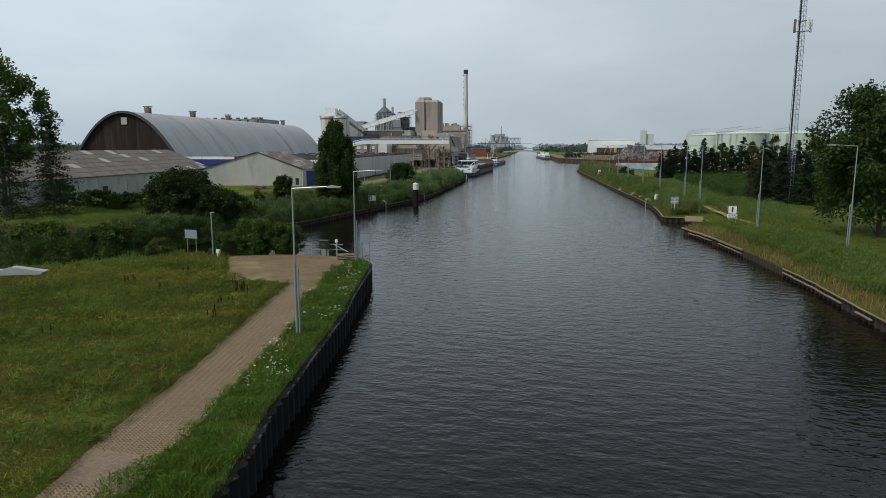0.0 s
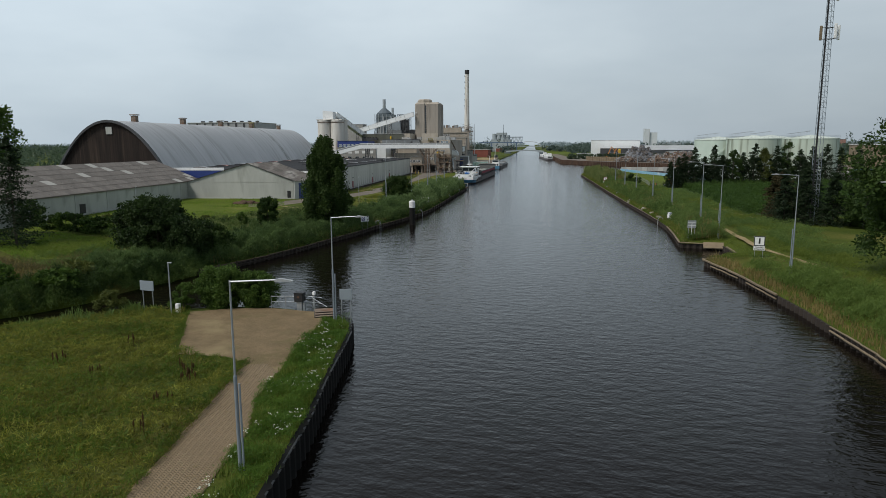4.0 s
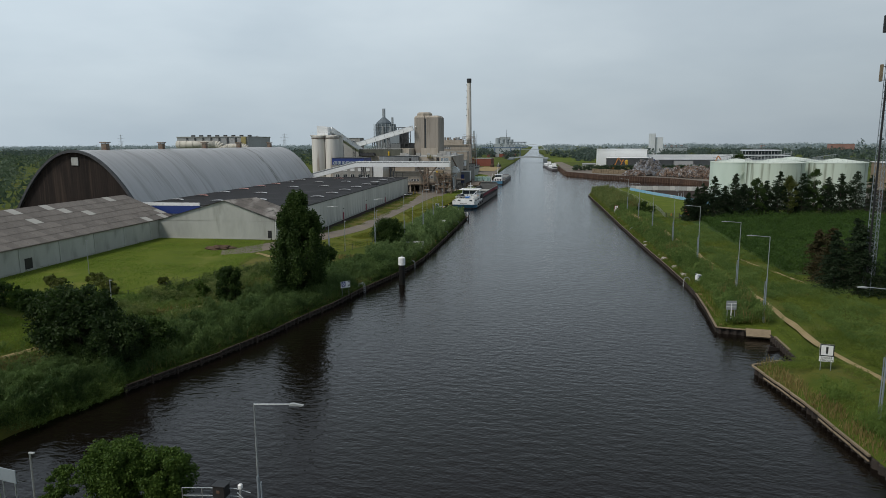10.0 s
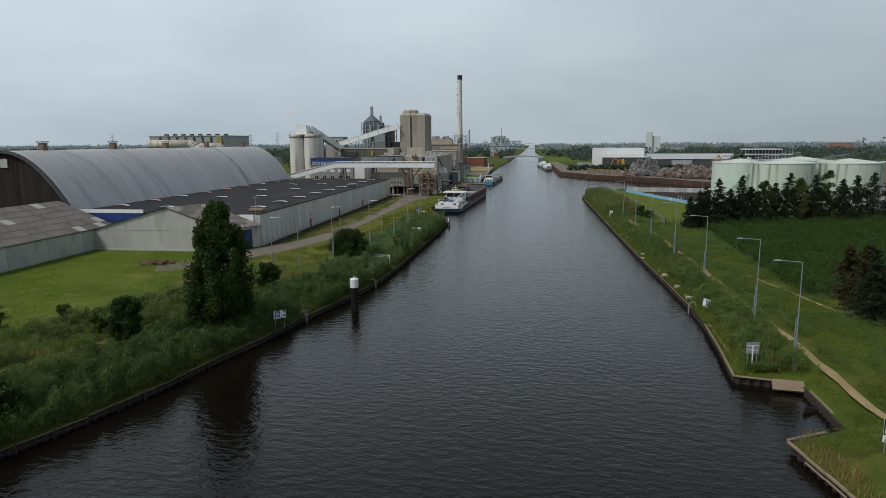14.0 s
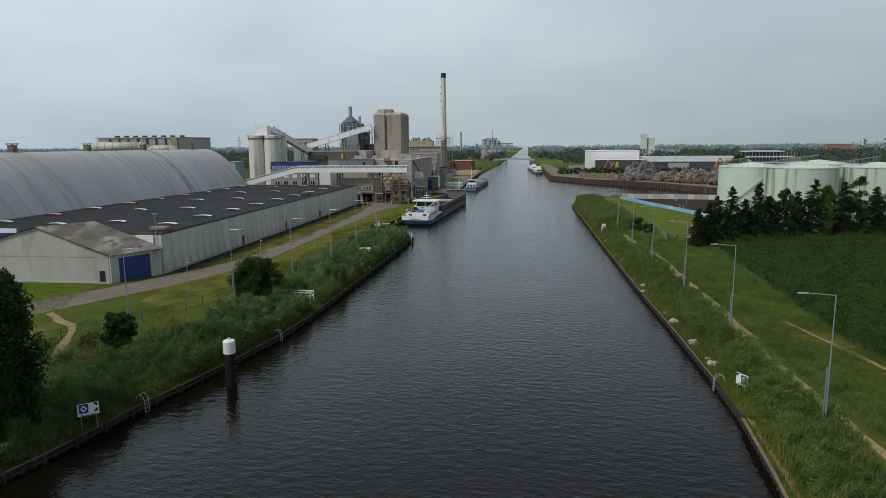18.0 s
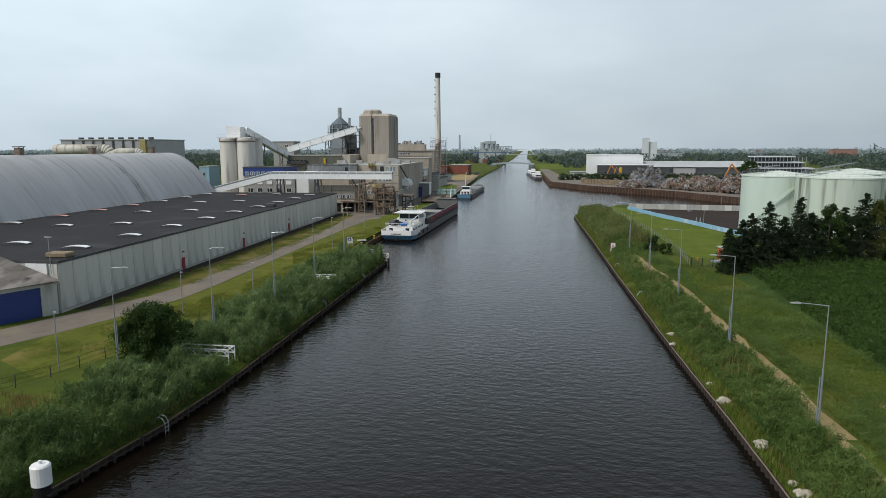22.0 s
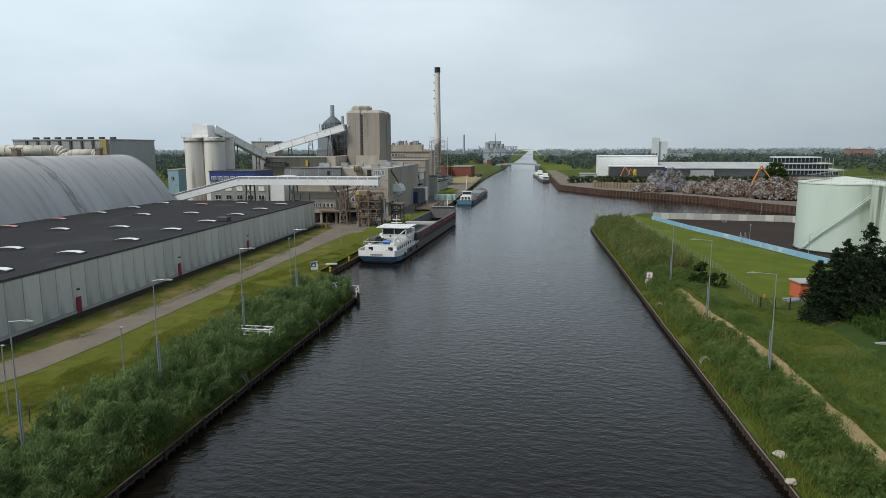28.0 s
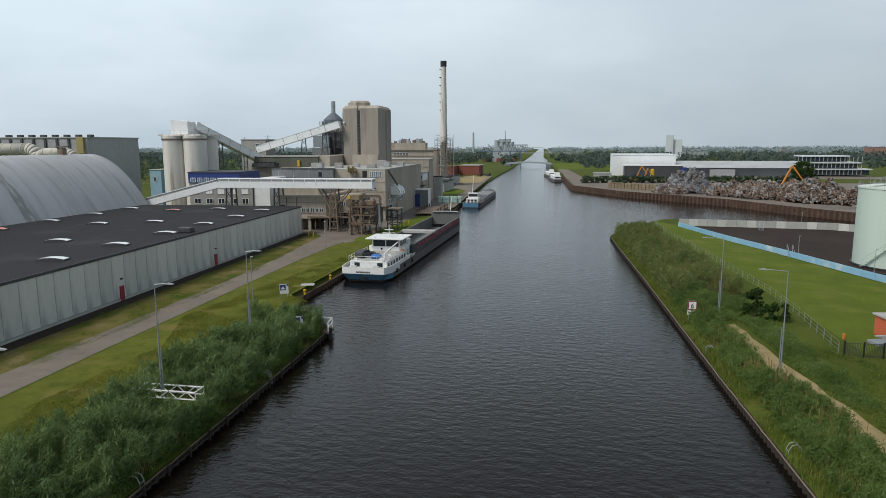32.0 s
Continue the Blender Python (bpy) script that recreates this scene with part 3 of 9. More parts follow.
def along(line, step):
    """Points and unit directions every step metres along a polyline."""
    out, left = [], 0.0
    for (x0, y0), (x1, y1) in zip(line, line[1:]):
        d = math.hypot(x1 - x0, y1 - y0)
        s = left
        while s < d:
            out.append((x0 + (x1 - x0) * s / d, y0 + (y1 - y0) * s / d, (x1 - x0) / d, (y1 - y0) / d))
            s += step
        left = s - d
    return out


def offset(line, d):
    """The polyline moved d metres to its left."""
    out = []
    for i, (x, y) in enumerate(line):
        a, b = line[max(0, i - 1)], line[min(len(line) - 1, i + 1)]
        dx, dy = b[0] - a[0], b[1] - a[1]
        k = math.hypot(dx, dy)
        out.append((x - dy / k * d, y + dx / k * d))
    return out


def inside(x, y, poly):
    """Which of the points lie in the polygon."""
    r = np.zeros(len(x), bool)
    px, py = np.array([p[0] for p in poly]), np.array([p[1] for p in poly])
    j = len(poly) - 1
    for i in range(len(poly)):
        with np.errstate(divide="ignore", invalid="ignore"):
            c = ((py[i] > y) != (py[j] > y)) & (x < (px[j] - px[i]) * (y - py[i]) / (py[j] - py[i]) + px[i])
        r ^= c
        j = i
    return r


def scatter(poly, n):
    xs, ys = [p[0] for p in poly], [p[1] for p in poly]
    x, y = rng.uniform(min(xs), max(xs), n * 3), rng.uniform(min(ys), max(ys), n * 3)
    k = inside(x, y, poly)
    return np.stack([x[k], y[k]], 1)[:n]

# ---- ground and water ----
from mathutils.geometry import tessellate_polygon

LEFT = [(-140, 20), (-75, 44), (-58, 53.5), (-49.2, 62.5), (-46.5, 68), (-46.2, 73), (-43.6, 83), (-40.8, 92), (-38.6, 102), (-37.5, 111), (-36.2, 118), (-35.2, 128.5), (-33.6, 139), (-32.4, 150),
        (-32.3, 160), (-32.9, 172), (-34.0, 192), (-35.1, 212), (-36.5, 233.5)]
LEFT_NORTH = [(-36.5, 233.5), (-43.2, 241.4), (-47.8, 246), (-48.6, 268), (-49.4, 300), (-51.2, 350), (-52.5, 393), (-61, 467), (-66.7, 545), (-74.2, 657), (-79, 742), (-83, 826), (-92.4, 971), (-132, 1584), (-300, 4000)]
RIGHT = [(30, -60), (23.6, 30), (22.2, 50), (21.8, 64.3), (21.3, 70), (20.9, 76), (20.1, 82), (18.7, 91.5), (16.7, 101), (21.8, 104.4), (21.5, 114.3), (15.8, 115.3), (16.2, 125), (16.3, 135), (15.8, 146), (14.3, 164.5), (13.1, 177),
         (12.0, 190), (10.7, 207), (9.2, 225), (6.8, 258), (5.6, 275), (2.9, 308), (1.2, 332), (4.2, 345), (11, 361), (18, 373), (40, 368), (62, 352), (110, 316), (170, 290)]
SCRAP = [(-270, 4000), (-103, 1584), (-76, 1301), (-57, 1000), (-43, 847), (-35.2, 760), (-23, 635), (-12.8, 517), (11.5, 474), (31.5, 455), (50.3, 434), (64, 407), (78.5, 386), (120, 350), (180, 322)]
PENIN = [(0, -60), (-5.35, 5), (-8.55, 23.6), (-9.42, 27), (-10.4, 33), (-12.05, 43), (-13.4, 49), (-14.95, 57), (-16.2, 61.5), (-17.2, 62.9), (-20.2, 64.4), (-26.5, 65.4), (-33, 63.2), (-36.2, 61.8), (-38.8, 59.2), (-41.6, 55.8), (-46, 50.6), (-54, 43), (-68, 34), (-140, 8)]
ZL = 1.7


def shifted(line, d):
    out = []
    for i, (x, y) in enumerate(line):
        a, b = line[max(0, i - 1)], line[min(len(line) - 1, i + 1)]
        k = math.hypot(b[0] - a[0], b[1] - a[1])
        out.append((x - (b[1] - a[1]) / k * d, y + (b[0] - a[0]) / k * d))
    return out


LEFT, RIGHT, PENIN = shifted(LEFT, 0.35), shifted(RIGHT, -0.6), shifted(PENIN, 0.3)
LEFT_NORTH[0] = LEFT[-1]


def land(name, bank, outer, mat, rows, label, flip=False):
    """Ground behind a bank: strips that climb from the bank's edge, then one flat sheet out to the given far corners."""
    bm = bmesh.new()
    lines = []
    for d, z in rows:
        lines.append([bm.verts.new((x, y, z)) for x, y in offset(bank, d)])
    foot = [bm.verts.new((x, y, -1.5)) for x, y in bank]
    for a, b in zip([foot] + lines, lines):
        for i in range(len(bank) - 1):
            bm.faces.new((a[i], a[i + 1], b[i + 1], b[i]))
    rim = lines[-1] + [bm.verts.new((x, y, rows[-1][1])) for x, y in outer]
    for t in tessellate_polygon([[v.co.copy() for v in rim]]):
        try:
            bm.faces.new([rim[i] for i in t])
        except ValueError:
            pass
    bmesh.ops.recalc_face_normals(bm, faces=bm.faces)
    for f in bm.faces:
        if abs(f.normal.z) > 0.3 and f.normal.z < 0:
            f.normal_flip()
    return single(name, bm, mat, Matrix(), label, "ground", kind="structure")


wide = bmesh.new()
for x0, x1 in ((-5000, 5000),):
    vs = [wide.verts.new(p) for p in ((x0, -3000, 0), (x1, -3000, 0), (x1, 5000, 0), (x0, 5000, 0))]
    wide.faces.new(vs)
single("water", wide, "water", Matrix(), "dark brown canal water with small wind ripples", "water", kind="structure")
ground_left = land("ground_west", LEFT + LEFT_NORTH[1:], [(-5000, 4000), (-5000, 20)], "grass", ((0, 0.7), (1.5, 1.2), (4.5, ZL)), "grassy ground with weeds beside the canal")
ground_right = land("ground_east", RIGHT[::-1], [(5000, -60), (5000, 290)], "grass", ((0, 0.7), (1.5, 1.2), (4.5, ZL)), "grassy canal bank with tall grass")
ground_scrap = land("ground_north", SCRAP, [(5000, 291), (5000, 4000)], "grass", ((0, 2.8), (3, 2.8)), "flat green ground beyond the harbour basin")
HARBOUR = shifted(SCRAP[6:], 0.6)
ground_pen = land("ground_headland", PENIN, [(-400, 8), (-400, -60)], "grass", ((0, 1.45), (1.0, 1.6), (3.0, ZL - 0.03)), "mown grass headland between two canals")
back = bmesh.new()
bx(back, -4000, 4000, -3000, -60.5, -1, 1.6)
single("ground_south", back, "grass", Matrix(), "flat grassland behind the canal bend", "ground", kind="structure")


def patch(name, pts, mat, z, label, category="ground"):
    bm = bmesh.new()
    vs = [bm.verts.new((x, y, z)) for x, y in pts]
    for t in tessellate_polygon([[v.co.copy() for v in vs]]):
        f = bm.faces.new([vs[i] for i in t])
    bmesh.ops.recalc_face_normals(bm, faces=bm.faces)
    for f in bm.faces:
        if f.normal.z < 0:
            f.normal_flip()
    return single(name, bm, mat, Matrix(), label, category, kind="structure")


def ribbon(line, half0, half1=None, wob=0.0):
    """The outline of a strip along a line, with uneven edges."""
    half1 = half0 if half1 is None else half1
    pts = [(p[0], p[1]) for p in along(line, 3.0)] + [line[-1]]
    k = len(pts) - 1
    l = [(p[0], p[1]) for p in offset(pts, half0)]
    r = [(p[0], p[1]) for p in offset(pts, -half1)]
    j = lambda p: (p[0] + rnd.uniform(-wob, wob), p[1] + rnd.uniform(-wob, wob))
    return [j(p) for p in l] + [j(p) for p in r[::-1]]


# headland: gravel track and plaza
patch("gravel_path", [(-13.0, 10), (-13.7, 19.7), (-14.7, 23.8), (-15.3, 28.7), (-16.6, 35.4), (-18.2, 43), (-19.6, 49.6), (-21.5, 51.0), (-25.2, 50.9), (-28.8, 57.4), (-30.9, 61.3), (-27.4, 63.2), (-24.6, 63.7), (-19.9, 63.2), (-18.5, 60.3),
                      (-17.9, 54.3), (-16.8, 48.9), (-16.1, 44.5), (-14.6, 41), (-12.9, 31.4), (-11.6, 24), (-11.0, 19), (-10.2, 10), (-8.5, -30), (-11.5, -30)], "gravel", ZL + 0.012, "beige gravel path that widens to a plaza", "path")
# west bank: road, yard, paths
patch("service_road", [(-75, 154), (-73, 157.5), (-69.5, 166), (-65.5, 178), (-61.6, 190), (-60.9, 198), (-61.3, 207), (-62.2, 224), (-62.9, 239), (-64.2, 260), (-66.2, 280), (-68.6, 296), (-70, 309), (-72, 322), (-58, 322), (-60.4, 309), (-61.2, 295), (-60.6, 275), (-59.4, 254), (-58.0, 232), (-57.0, 216), (-55.9, 200), (-55.8, 190), (-57.6, 179), (-60.0, 170), (-66.9, 151.8), (-72, 148.5)],
      "asphalt", ZL + 0.02, "grey-brown worn service road beside the warehouse", "road")
patch("loading_yard", [(-82, 314), (-74, 314), (-60, 300), (-57, 309), (-53.5, 350), (-53, 395), (-60, 470), (-75, 640), (-95, 640), (-95, 470)], "yard", ZL + 0.016, "dusty concrete loading yard", "ground")
patch("field_lawn", [(-97, 122), (-99.6, 170), (-72, 168), (-66, 150), (-60, 128), (-66, 105), (-92, 104)], "lawn", ZL + 0.008, "bright mown grass field", "lawn")
patch("verge", [(-63.5, 184), (-59.0, 196), (-59.0, 209), (-60.4, 234), (-62.2, 258), (-64.6, 276), (-67.4, 294), (-69.2, 309), (-77, 312), (-70, 220), (-67, 184)], "verge", ZL + 0.008, "grass verge along the warehouse", "lawn")
patch("road_verge", [(-55.5, 188), (-55.5, 200), (-56.7, 216), (-57.7, 232), (-59.1, 254), (-60.3, 275), (-60.9, 295), (-60.6, 306), (-50.5, 300), (-49.3, 268), (-48.5, 247), (-45, 243), (-45.5, 205), (-45, 170), (-50, 156), (-58, 160), (-60, 168)], "verge_lawn", ZL + 0.01, "yellow-green mown verge between road and reeds", "lawn")
# strip of darker ground colour along the wall's foot
patch("wall_strip", [(-66.9, 181), (-77.5, 316), (-75, 316), (-64.6, 181)], "soil", ZL + 0.014, "dark strip at the foot of the warehouse wall")
patch("footpath_west", ribbon([(-61.6, 80), (-60.5, 84), (-59, 88.5), (-56.6, 95), (-54.4, 101), (-53.4, 105.5), (-51.6, 109.5), (-50.5, 114), (-50.5, 120), (-49.2, 126.5), (-50.6, 136), (-57, 146), (-66, 152)], 0.55, wob=0.25), "sand", ZL + 0.014, "worn sandy footpath through the weeds", "path")
# east bank: footpath, corn field, lawn, tank yard
patch("footpath_east", ribbon([(28.2, 92), (24.9, 107.5), (24.7, 119.5), (24.2, 128.8), (23.2, 140), (22.5, 147), (22, 156)], 0.4, wob=0.22), "sand", ZL + 0.014, "narrow trodden sand path in the meadow", "path")
patch("footpath_east", ribbon([(22, 156), (21.2, 172), (20.2, 183), (19.5, 193), (18.8, 204), (17.9, 214.5), (15.6, 226), (13.8, 243)], 0.95, wob=0.3), "sand", ZL + 0.014, "trodden sand path in tall grass", "path")
patch("footpath_field", ribbon([(28, 164), (30.5, 155.3), (32, 148.9), (33.1, 143.8), (34.2, 140)], 0.3, wob=0.2), "sand", ZL + 0.014, "short bare sandy trail towards the spruces", "path")
patch("corn_field", [(33.5, 148), (31, 196), (29, 223), (40, 236), (75, 249), (130, 262), (130, 150)], "corn", ZL + 0.01, "dark soil of a maize field", "field")
patch("tank_lawn", [(15.5, 362), (20.5, 349), (28, 323), (41, 281), (48, 262), (26, 233), (24, 256), (19, 300), (14, 345)], "lawn", ZL + 0.01, "bright green lawn beside the tank yard", "lawn")
patch("scrap_yard", [(-23, 640), *[p for p in HARBOUR[1:7]], (140, 345), (150, 560), (60, 575), (-8, 580)], "yard", 2.82, "sandy yard ground of a scrap harbour", "ground")
patch("far_lawn", [(-32, 765), (-40, 850), (-52, 960), (20, 950), (24, 765)], "lawn", 2.83, "bright green lawn beyond the bridge road", "lawn")
patch("quay_grass", [(-60.2, 306), (-58.5, 303), (-51.0, 302), (-51.6, 345), (-52.6, 360), (-58, 362), (-59, 335)], "lawn", ZL + 0.03, "bright green grass beside the moored barge", "lawn")
patch("quay_lawn", [(-60, 430), (-63, 446), (-65, 482), (-74, 500), (-75, 470), (-68, 434)], "lawn", ZL + 0.03, "green grass strip along the quay", "lawn")
patch("sand_yard", [(-70, 548), (-77, 650), (-92, 645), (-90, 580), (-83, 548)], "sand", ZL + 0.03, "sandy open yard", "ground")
patch("quay_road", [(-33, 757), (-22, 637), (-12, 560), (-3, 556), (-12, 640), (-24, 757)], "asphalt", 2.84, "pale quay road beside the moored ships", "road")
patch("factory_ground", [(20, 610), (180, 610), (180, 720), (20, 720)], "asphalt", 2.82, "grey paved ground round the white hall", "ground")
patch("tank_yard", [(21.5, 350), (33, 308), (42.5, 283), (51, 262), (140, 266), (140, 290), (70, 341), (58, 348), (44, 349)], "soil", ZL + 0.02, "bare dark soil of the tank yard", "ground")


def piling(name, line, z0, z1, mat, label, period=0.9, depth=0.22, out=0.03):
    """A wall of folded steel sheets along a line, just outside the ground's edge."""
    bm = bmesh.new()
    pts = along(line, period / 4)
    prev = None
    for i, (x, y, dx, dy) in enumerate(pts):
        d = out + depth * (0, 1, 1, 0)[i % 4]
        px, py = x + dy * d, y - dx * d
        cur = (bm.verts.new((px, py, z0)), bm.verts.new((px, py, z1)), bm.verts.new((x - dy * 0.25, y + dx * 0.25, z1)))
        if prev:
            bm.faces.new((prev[0], cur[0], cur[1], prev[1]))
            bm.faces.new((prev[1], cur[1], cur[2], prev[2]))
        prev = cur
    return single(name, bm, mat, Matrix(), label, "quay wall", kind="structure")


piling("sheet_piling", PENIN[1:11], -1, 1.5, "pile_black", "black steel sheet piling of the headland", 0.9, 0.18, 0.0)
piling("sheet_piling", LEFT[6:], -1, 0.55, "wet_timber", "rusty steel sheet piling of the canal bank")
piling("sheet_piling", LEFT_NORTH[:8], -1, 0.9, "rust", "rusty steel quay wall")
piling("sheet_piling", RIGHT[:24][::-1], -1, 0.66, "wet_timber", "rusty steel sheet piling of the canal bank")
piling("sheet_piling", [p for p in SCRAP[6:]], -1, 2.9, "rust", "tall rust-brown sheet piling of the scrap quay", 2.0, 0.85)


def waling(line, z, label, mat, step=3.0, w=0.22, h=0.2, out=0.32, skip=0.0):
    """Timber beams bolted along the piling, one by one."""
    root = thing("waling", Matrix(), label, "quay edge", kind="structure")
    me = mesh_of("beam", box(-step / 2 + 0.02, step / 2 - 0.02, -w / 2, w / 2, -h / 2, h / 2, bevel=0.03), mat)
    for x, y, dx, dy in along(line, step):
        if rnd.random() < skip:
            continue
        cx, cy = x + dx * step / 2 + dy * out, y + dy * step / 2 - dx * out
        piece("beam", me, root, pose(cx, cy, z + rnd.uniform(-.03, .03), 0, rnd.uniform(-.6, .6), math.degrees(math.atan2(dy, dx)) + rnd.uniform(-.7, .7)))
    return root


waling(LEFT[6:], 0.72, "dark brown timber waling along the bank", "waling_brown", 3.0, 0.14, 0.12)
posts = thing("waling_posts", Matrix(), "dark driven timber posts that hold the walings", "quay edge", kind="structure")
post_mesh = mesh_of("post", box(-0.08, 0.08, -0.08, 0.08, -1.2, 0.86, bevel=0.015), "wet_timber")
for x, y, dx, dy in along(LEFT[6:], 3.0):
    piece("post", post_mesh, posts, pose(x + dy * 0.44, y - dx * 0.44, rnd.uniform(-0.06, 0.06), rnd.uniform(-2, 2), rnd.uniform(-2, 2), math.degrees(math.atan2(dy, dx))))
waling(LEFT[6:], 0.3, "dark wet timber waling at the waterline", "wet_timber", 3.0, 0.13, 0.1, 0.34, 0.15)
waling(RIGHT[14:24][::-1], 0.72, "tan weathered timber waling along the bank", "dusty", 3.0, 0.12, 0.1, 0.24)
waling(RIGHT[6:9][::-1], 0.8, "tan weathered timber waling along the bank", "rust_tan", 2.5)
waling(RIGHT[6:9][::-1], 0.4, "tan weathered timber waling near the water", "rust_tan", 2.5, 0.16, 0.14, 0.34, 0.2)
waling(RIGHT[1:5][::-1], 0.8, "tan weathered timber waling along the bank", "rust_tan", 2.5, 0.14, 0.12)
waling(RIGHT[1:5][::-1], 0.4, "tan weathered timber waling near the water", "rust_tan", 2.5, 0.16, 0.14, 0.34, 0.3)
waling(PENIN[2:9], 1.46, "dark narrow capping on the sheet piling", "dark_steel", 3.0, 0.12, 0.08, 0.04)


PATHS = [([(28.2, 92), (24.9, 107.5), (24.7, 119.5), (24.2, 128.8), (23.2, 140), (22.5, 147), (22, 156), (21.2, 172), (20.2, 183), (19.5, 193), (18.8, 204), (17.9, 214.5), (15.6, 226), (13.8, 243)], 1.45),
         ([(28, 164), (30.5, 155.3), (32, 148.9), (33.1, 143.8), (34.2, 140)], 0.5),
         ([(-61.6, 80), (-60.5, 84), (-59, 88.5), (-56.6, 95), (-54.4, 101), (-53.4, 105.5), (-51.6, 109.5), (-50.5, 114), (-50.5, 120), (-49.2, 126.5), (-50.6, 136), (-57, 146), (-66, 152)], 1.3)]


def off_paths(p):
    """Leaves out the points that lie on a trodden path."""
    keep = np.ones(len(p), bool)
    for line, w in PATHS:
        for (x0, y0), (x1, y1) in zip(line, line[1:]):
            dx, dy = x1 - x0, y1 - y0
            s = np.clip(((p[:, 0] - x0) * dx + (p[:, 1] - y0) * dy) / (dx * dx + dy * dy), 0, 1)
            keep &= np.hypot(p[:, 0] - x0 - s * dx, p[:, 1] - y0 - s * dy) > w * rng.uniform(0.55, 1.0, len(p))
    return p[keep]

# ---- factory, in its own axes: x across, y along the warehouse ----
FACT = pose(-67, 179, 0, 0, 0, 4.38)
G = ZL


def build(name, label, category="building"):
    return thing(name, FACT, label, category)


def window_row(parent, x0, x1, y, z0, z1, n, gap=0.3, face="front", mat="glass", frame_mat="white_paint"):
    """Framed windows, one object each, along a front (facing -y) or a side (facing +x)."""
    w = (x1 - x0) / n
    fr = bmesh.new()
    ww = w - gap
    for sx0, sx1, sz0, sz1 in ((-ww / 2, ww / 2, 0, 0.1), (-ww / 2, ww / 2, z1 - z0 - 0.1, z1 - z0), (-ww / 2, -ww / 2 + 0.1, 0, z1 - z0), (ww / 2 - 0.1, ww / 2, 0, z1 - z0), (-0.04, 0.04, 0, z1 - z0)):
        bx(fr, sx0, sx1, -0.1, 0.02, sz0, sz1)
    fm = mesh_of("window", fr, frame_mat)
    pm = mesh_of("pane", box(-ww / 2 + 0.05, ww / 2 - 0.05, -0.05, 0.01, 0.05, z1 - z0 - 0.05), mat)
    for i in range(n):
        c = x0 + w * (i + 0.5)
        at = pose(c, y, z0) if face == "front" else pose(y, c, z0, 0, 0, 90)
        ob = piece("window", fm, parent, at)
        piece("pane", pm, ob, Matrix())


# warehouse with concrete panels and a flat roof
WL, WH = 135.4, 8.85
wh = build("warehouse", "long concrete-panel warehouse with a flat dark roof", "warehouse")
part("wall", box(-44, -0.12, 0, WL, G - 0.5, WH - 0.25), "grey_block", wh)
part("plinth", box(-44.1, 0.1, -0.1, WL + 0.1, G - 0.4, G + 0.35), "grey_wall", wh, "low grey concrete plinth")
part("roof", box(-44.2, 0.06, -0.06, WL + 0.06, WH - 0.25, WH), "bitumen", wh, "flat dark bitumen roof")
trim = bmesh.new()
bx(trim, -0.02, 0.12, -0.12, WL + 0.12, WH - 0.3, WH + 0.06)
bx(trim, -44.2, -0.02, -0.12, 0.0, WH - 0.3, WH + 0.06)
part("roof_edge", trim, "dark_steel", wh, "dark metal roof edge")
pn = 47
pw = WL / pn
pmesh = mesh_of("panel", box(-0.06, 0.06, -pw / 2 + 0.035, pw / 2 - 0.035, 0, WH - G - 0.75, bevel=0.02), "concrete")
for i in range(pn):
    piece("panel", pmesh, wh, pose(-0.06 + rnd.uniform(-.012, .012), pw * (i + 0.5), G + 0.4))
for i in range(15):
    piece("panel", pmesh, wh, pose(-pw * (i + 0.5) - 0.1, 0.0, G + 0.4, 0, 0, 90))
    piece("panel", pmesh, wh, pose(-pw * (i + 0.5) - 0.1, WL, G + 0.4, 0, 0, 90))
dmesh = mesh_of("door", box(0, 0.12, -0.5, 0.5, 0, 2.2, bevel=0.015), "red_trim")
for b in (32.7, 59.5, 88.5):
    d = piece("door", dmesh, wh, pose(0.02, b, G + 0.02))
    d["label"] = "dark red steel door" if b < 80 else "dark steel door"
    part("door_light", box(0, 0.25, -0.2, 0.2, 3.2, 3.4), "dark", wh, "", pose(0.02, b, G))
sk = bmesh.new()
extrude_y(sk, [(-1.8, 0), (-1.8, 0.1), (-1.0, 0.25), (0, 0.3), (1.0, 0.25), (1.8, 0.1), (1.8, 0)], -0.74, 0.74)
skm = mesh_of("dome", sk, "skylight")
sk2 = bmesh.new()
extrude_y(sk2, [(-1.8, 0), (-1.8, 0.1), (-1.0, 0.25), (0, 0.3), (1.0, 0.25), (1.8, 0.1), (1.8, 0)], -0.74, 0.74)
skp = mesh_of("dome", sk2, "skylight_pink")
cb = bmesh.new()
bx(cb, -1.95, 1.95, -0.85, 0.85, -0.02, 0.17)
for y in (-0.82, 0.75):
    extrude_y(cb, [(-1.86, 0.16), (-1.86, 0.24), (-1.0, 0.39), (0, 0.44), (1.0, 0.39), (1.86, 0.24), (1.86, 0.16)], y, y + 0.07)
cbm = mesh_of("skylight", cb, "dark_steel")
for a, bs in ((-5.2, [11 + 13.9 * k for k in range(10)]), (-17.5, [14 + 27.6 * k for k in range(5)]), (-27, [9.5 + 27.6 * k for k in range(5)]), (-40.2, [12 + 13.9 * k for k in range(9)])):
    for k, b in enumerate(bs):
        if b > WL - 6:
            continue
        s = piece("skylight", cbm, wh, pose(a, b, WH, 0, 0, 8))
        pink = (a == -40.2 and k in (1, 3, 4, 5)) or (a == -27 and k == 4)
        dome = piece("dome", skp if pink else skm, s, pose(0, 0, 0.15))
        if pink:
            dome["label"] = "reddish faded skylight dome"
vent = part("roof_fan", box(-1.2, 1.2, -0.8, 0.8, 0, 0.9, bevel=0.1), "dark_steel", wh, "dark roof ventilator", pose(-2.5, 83, WH))
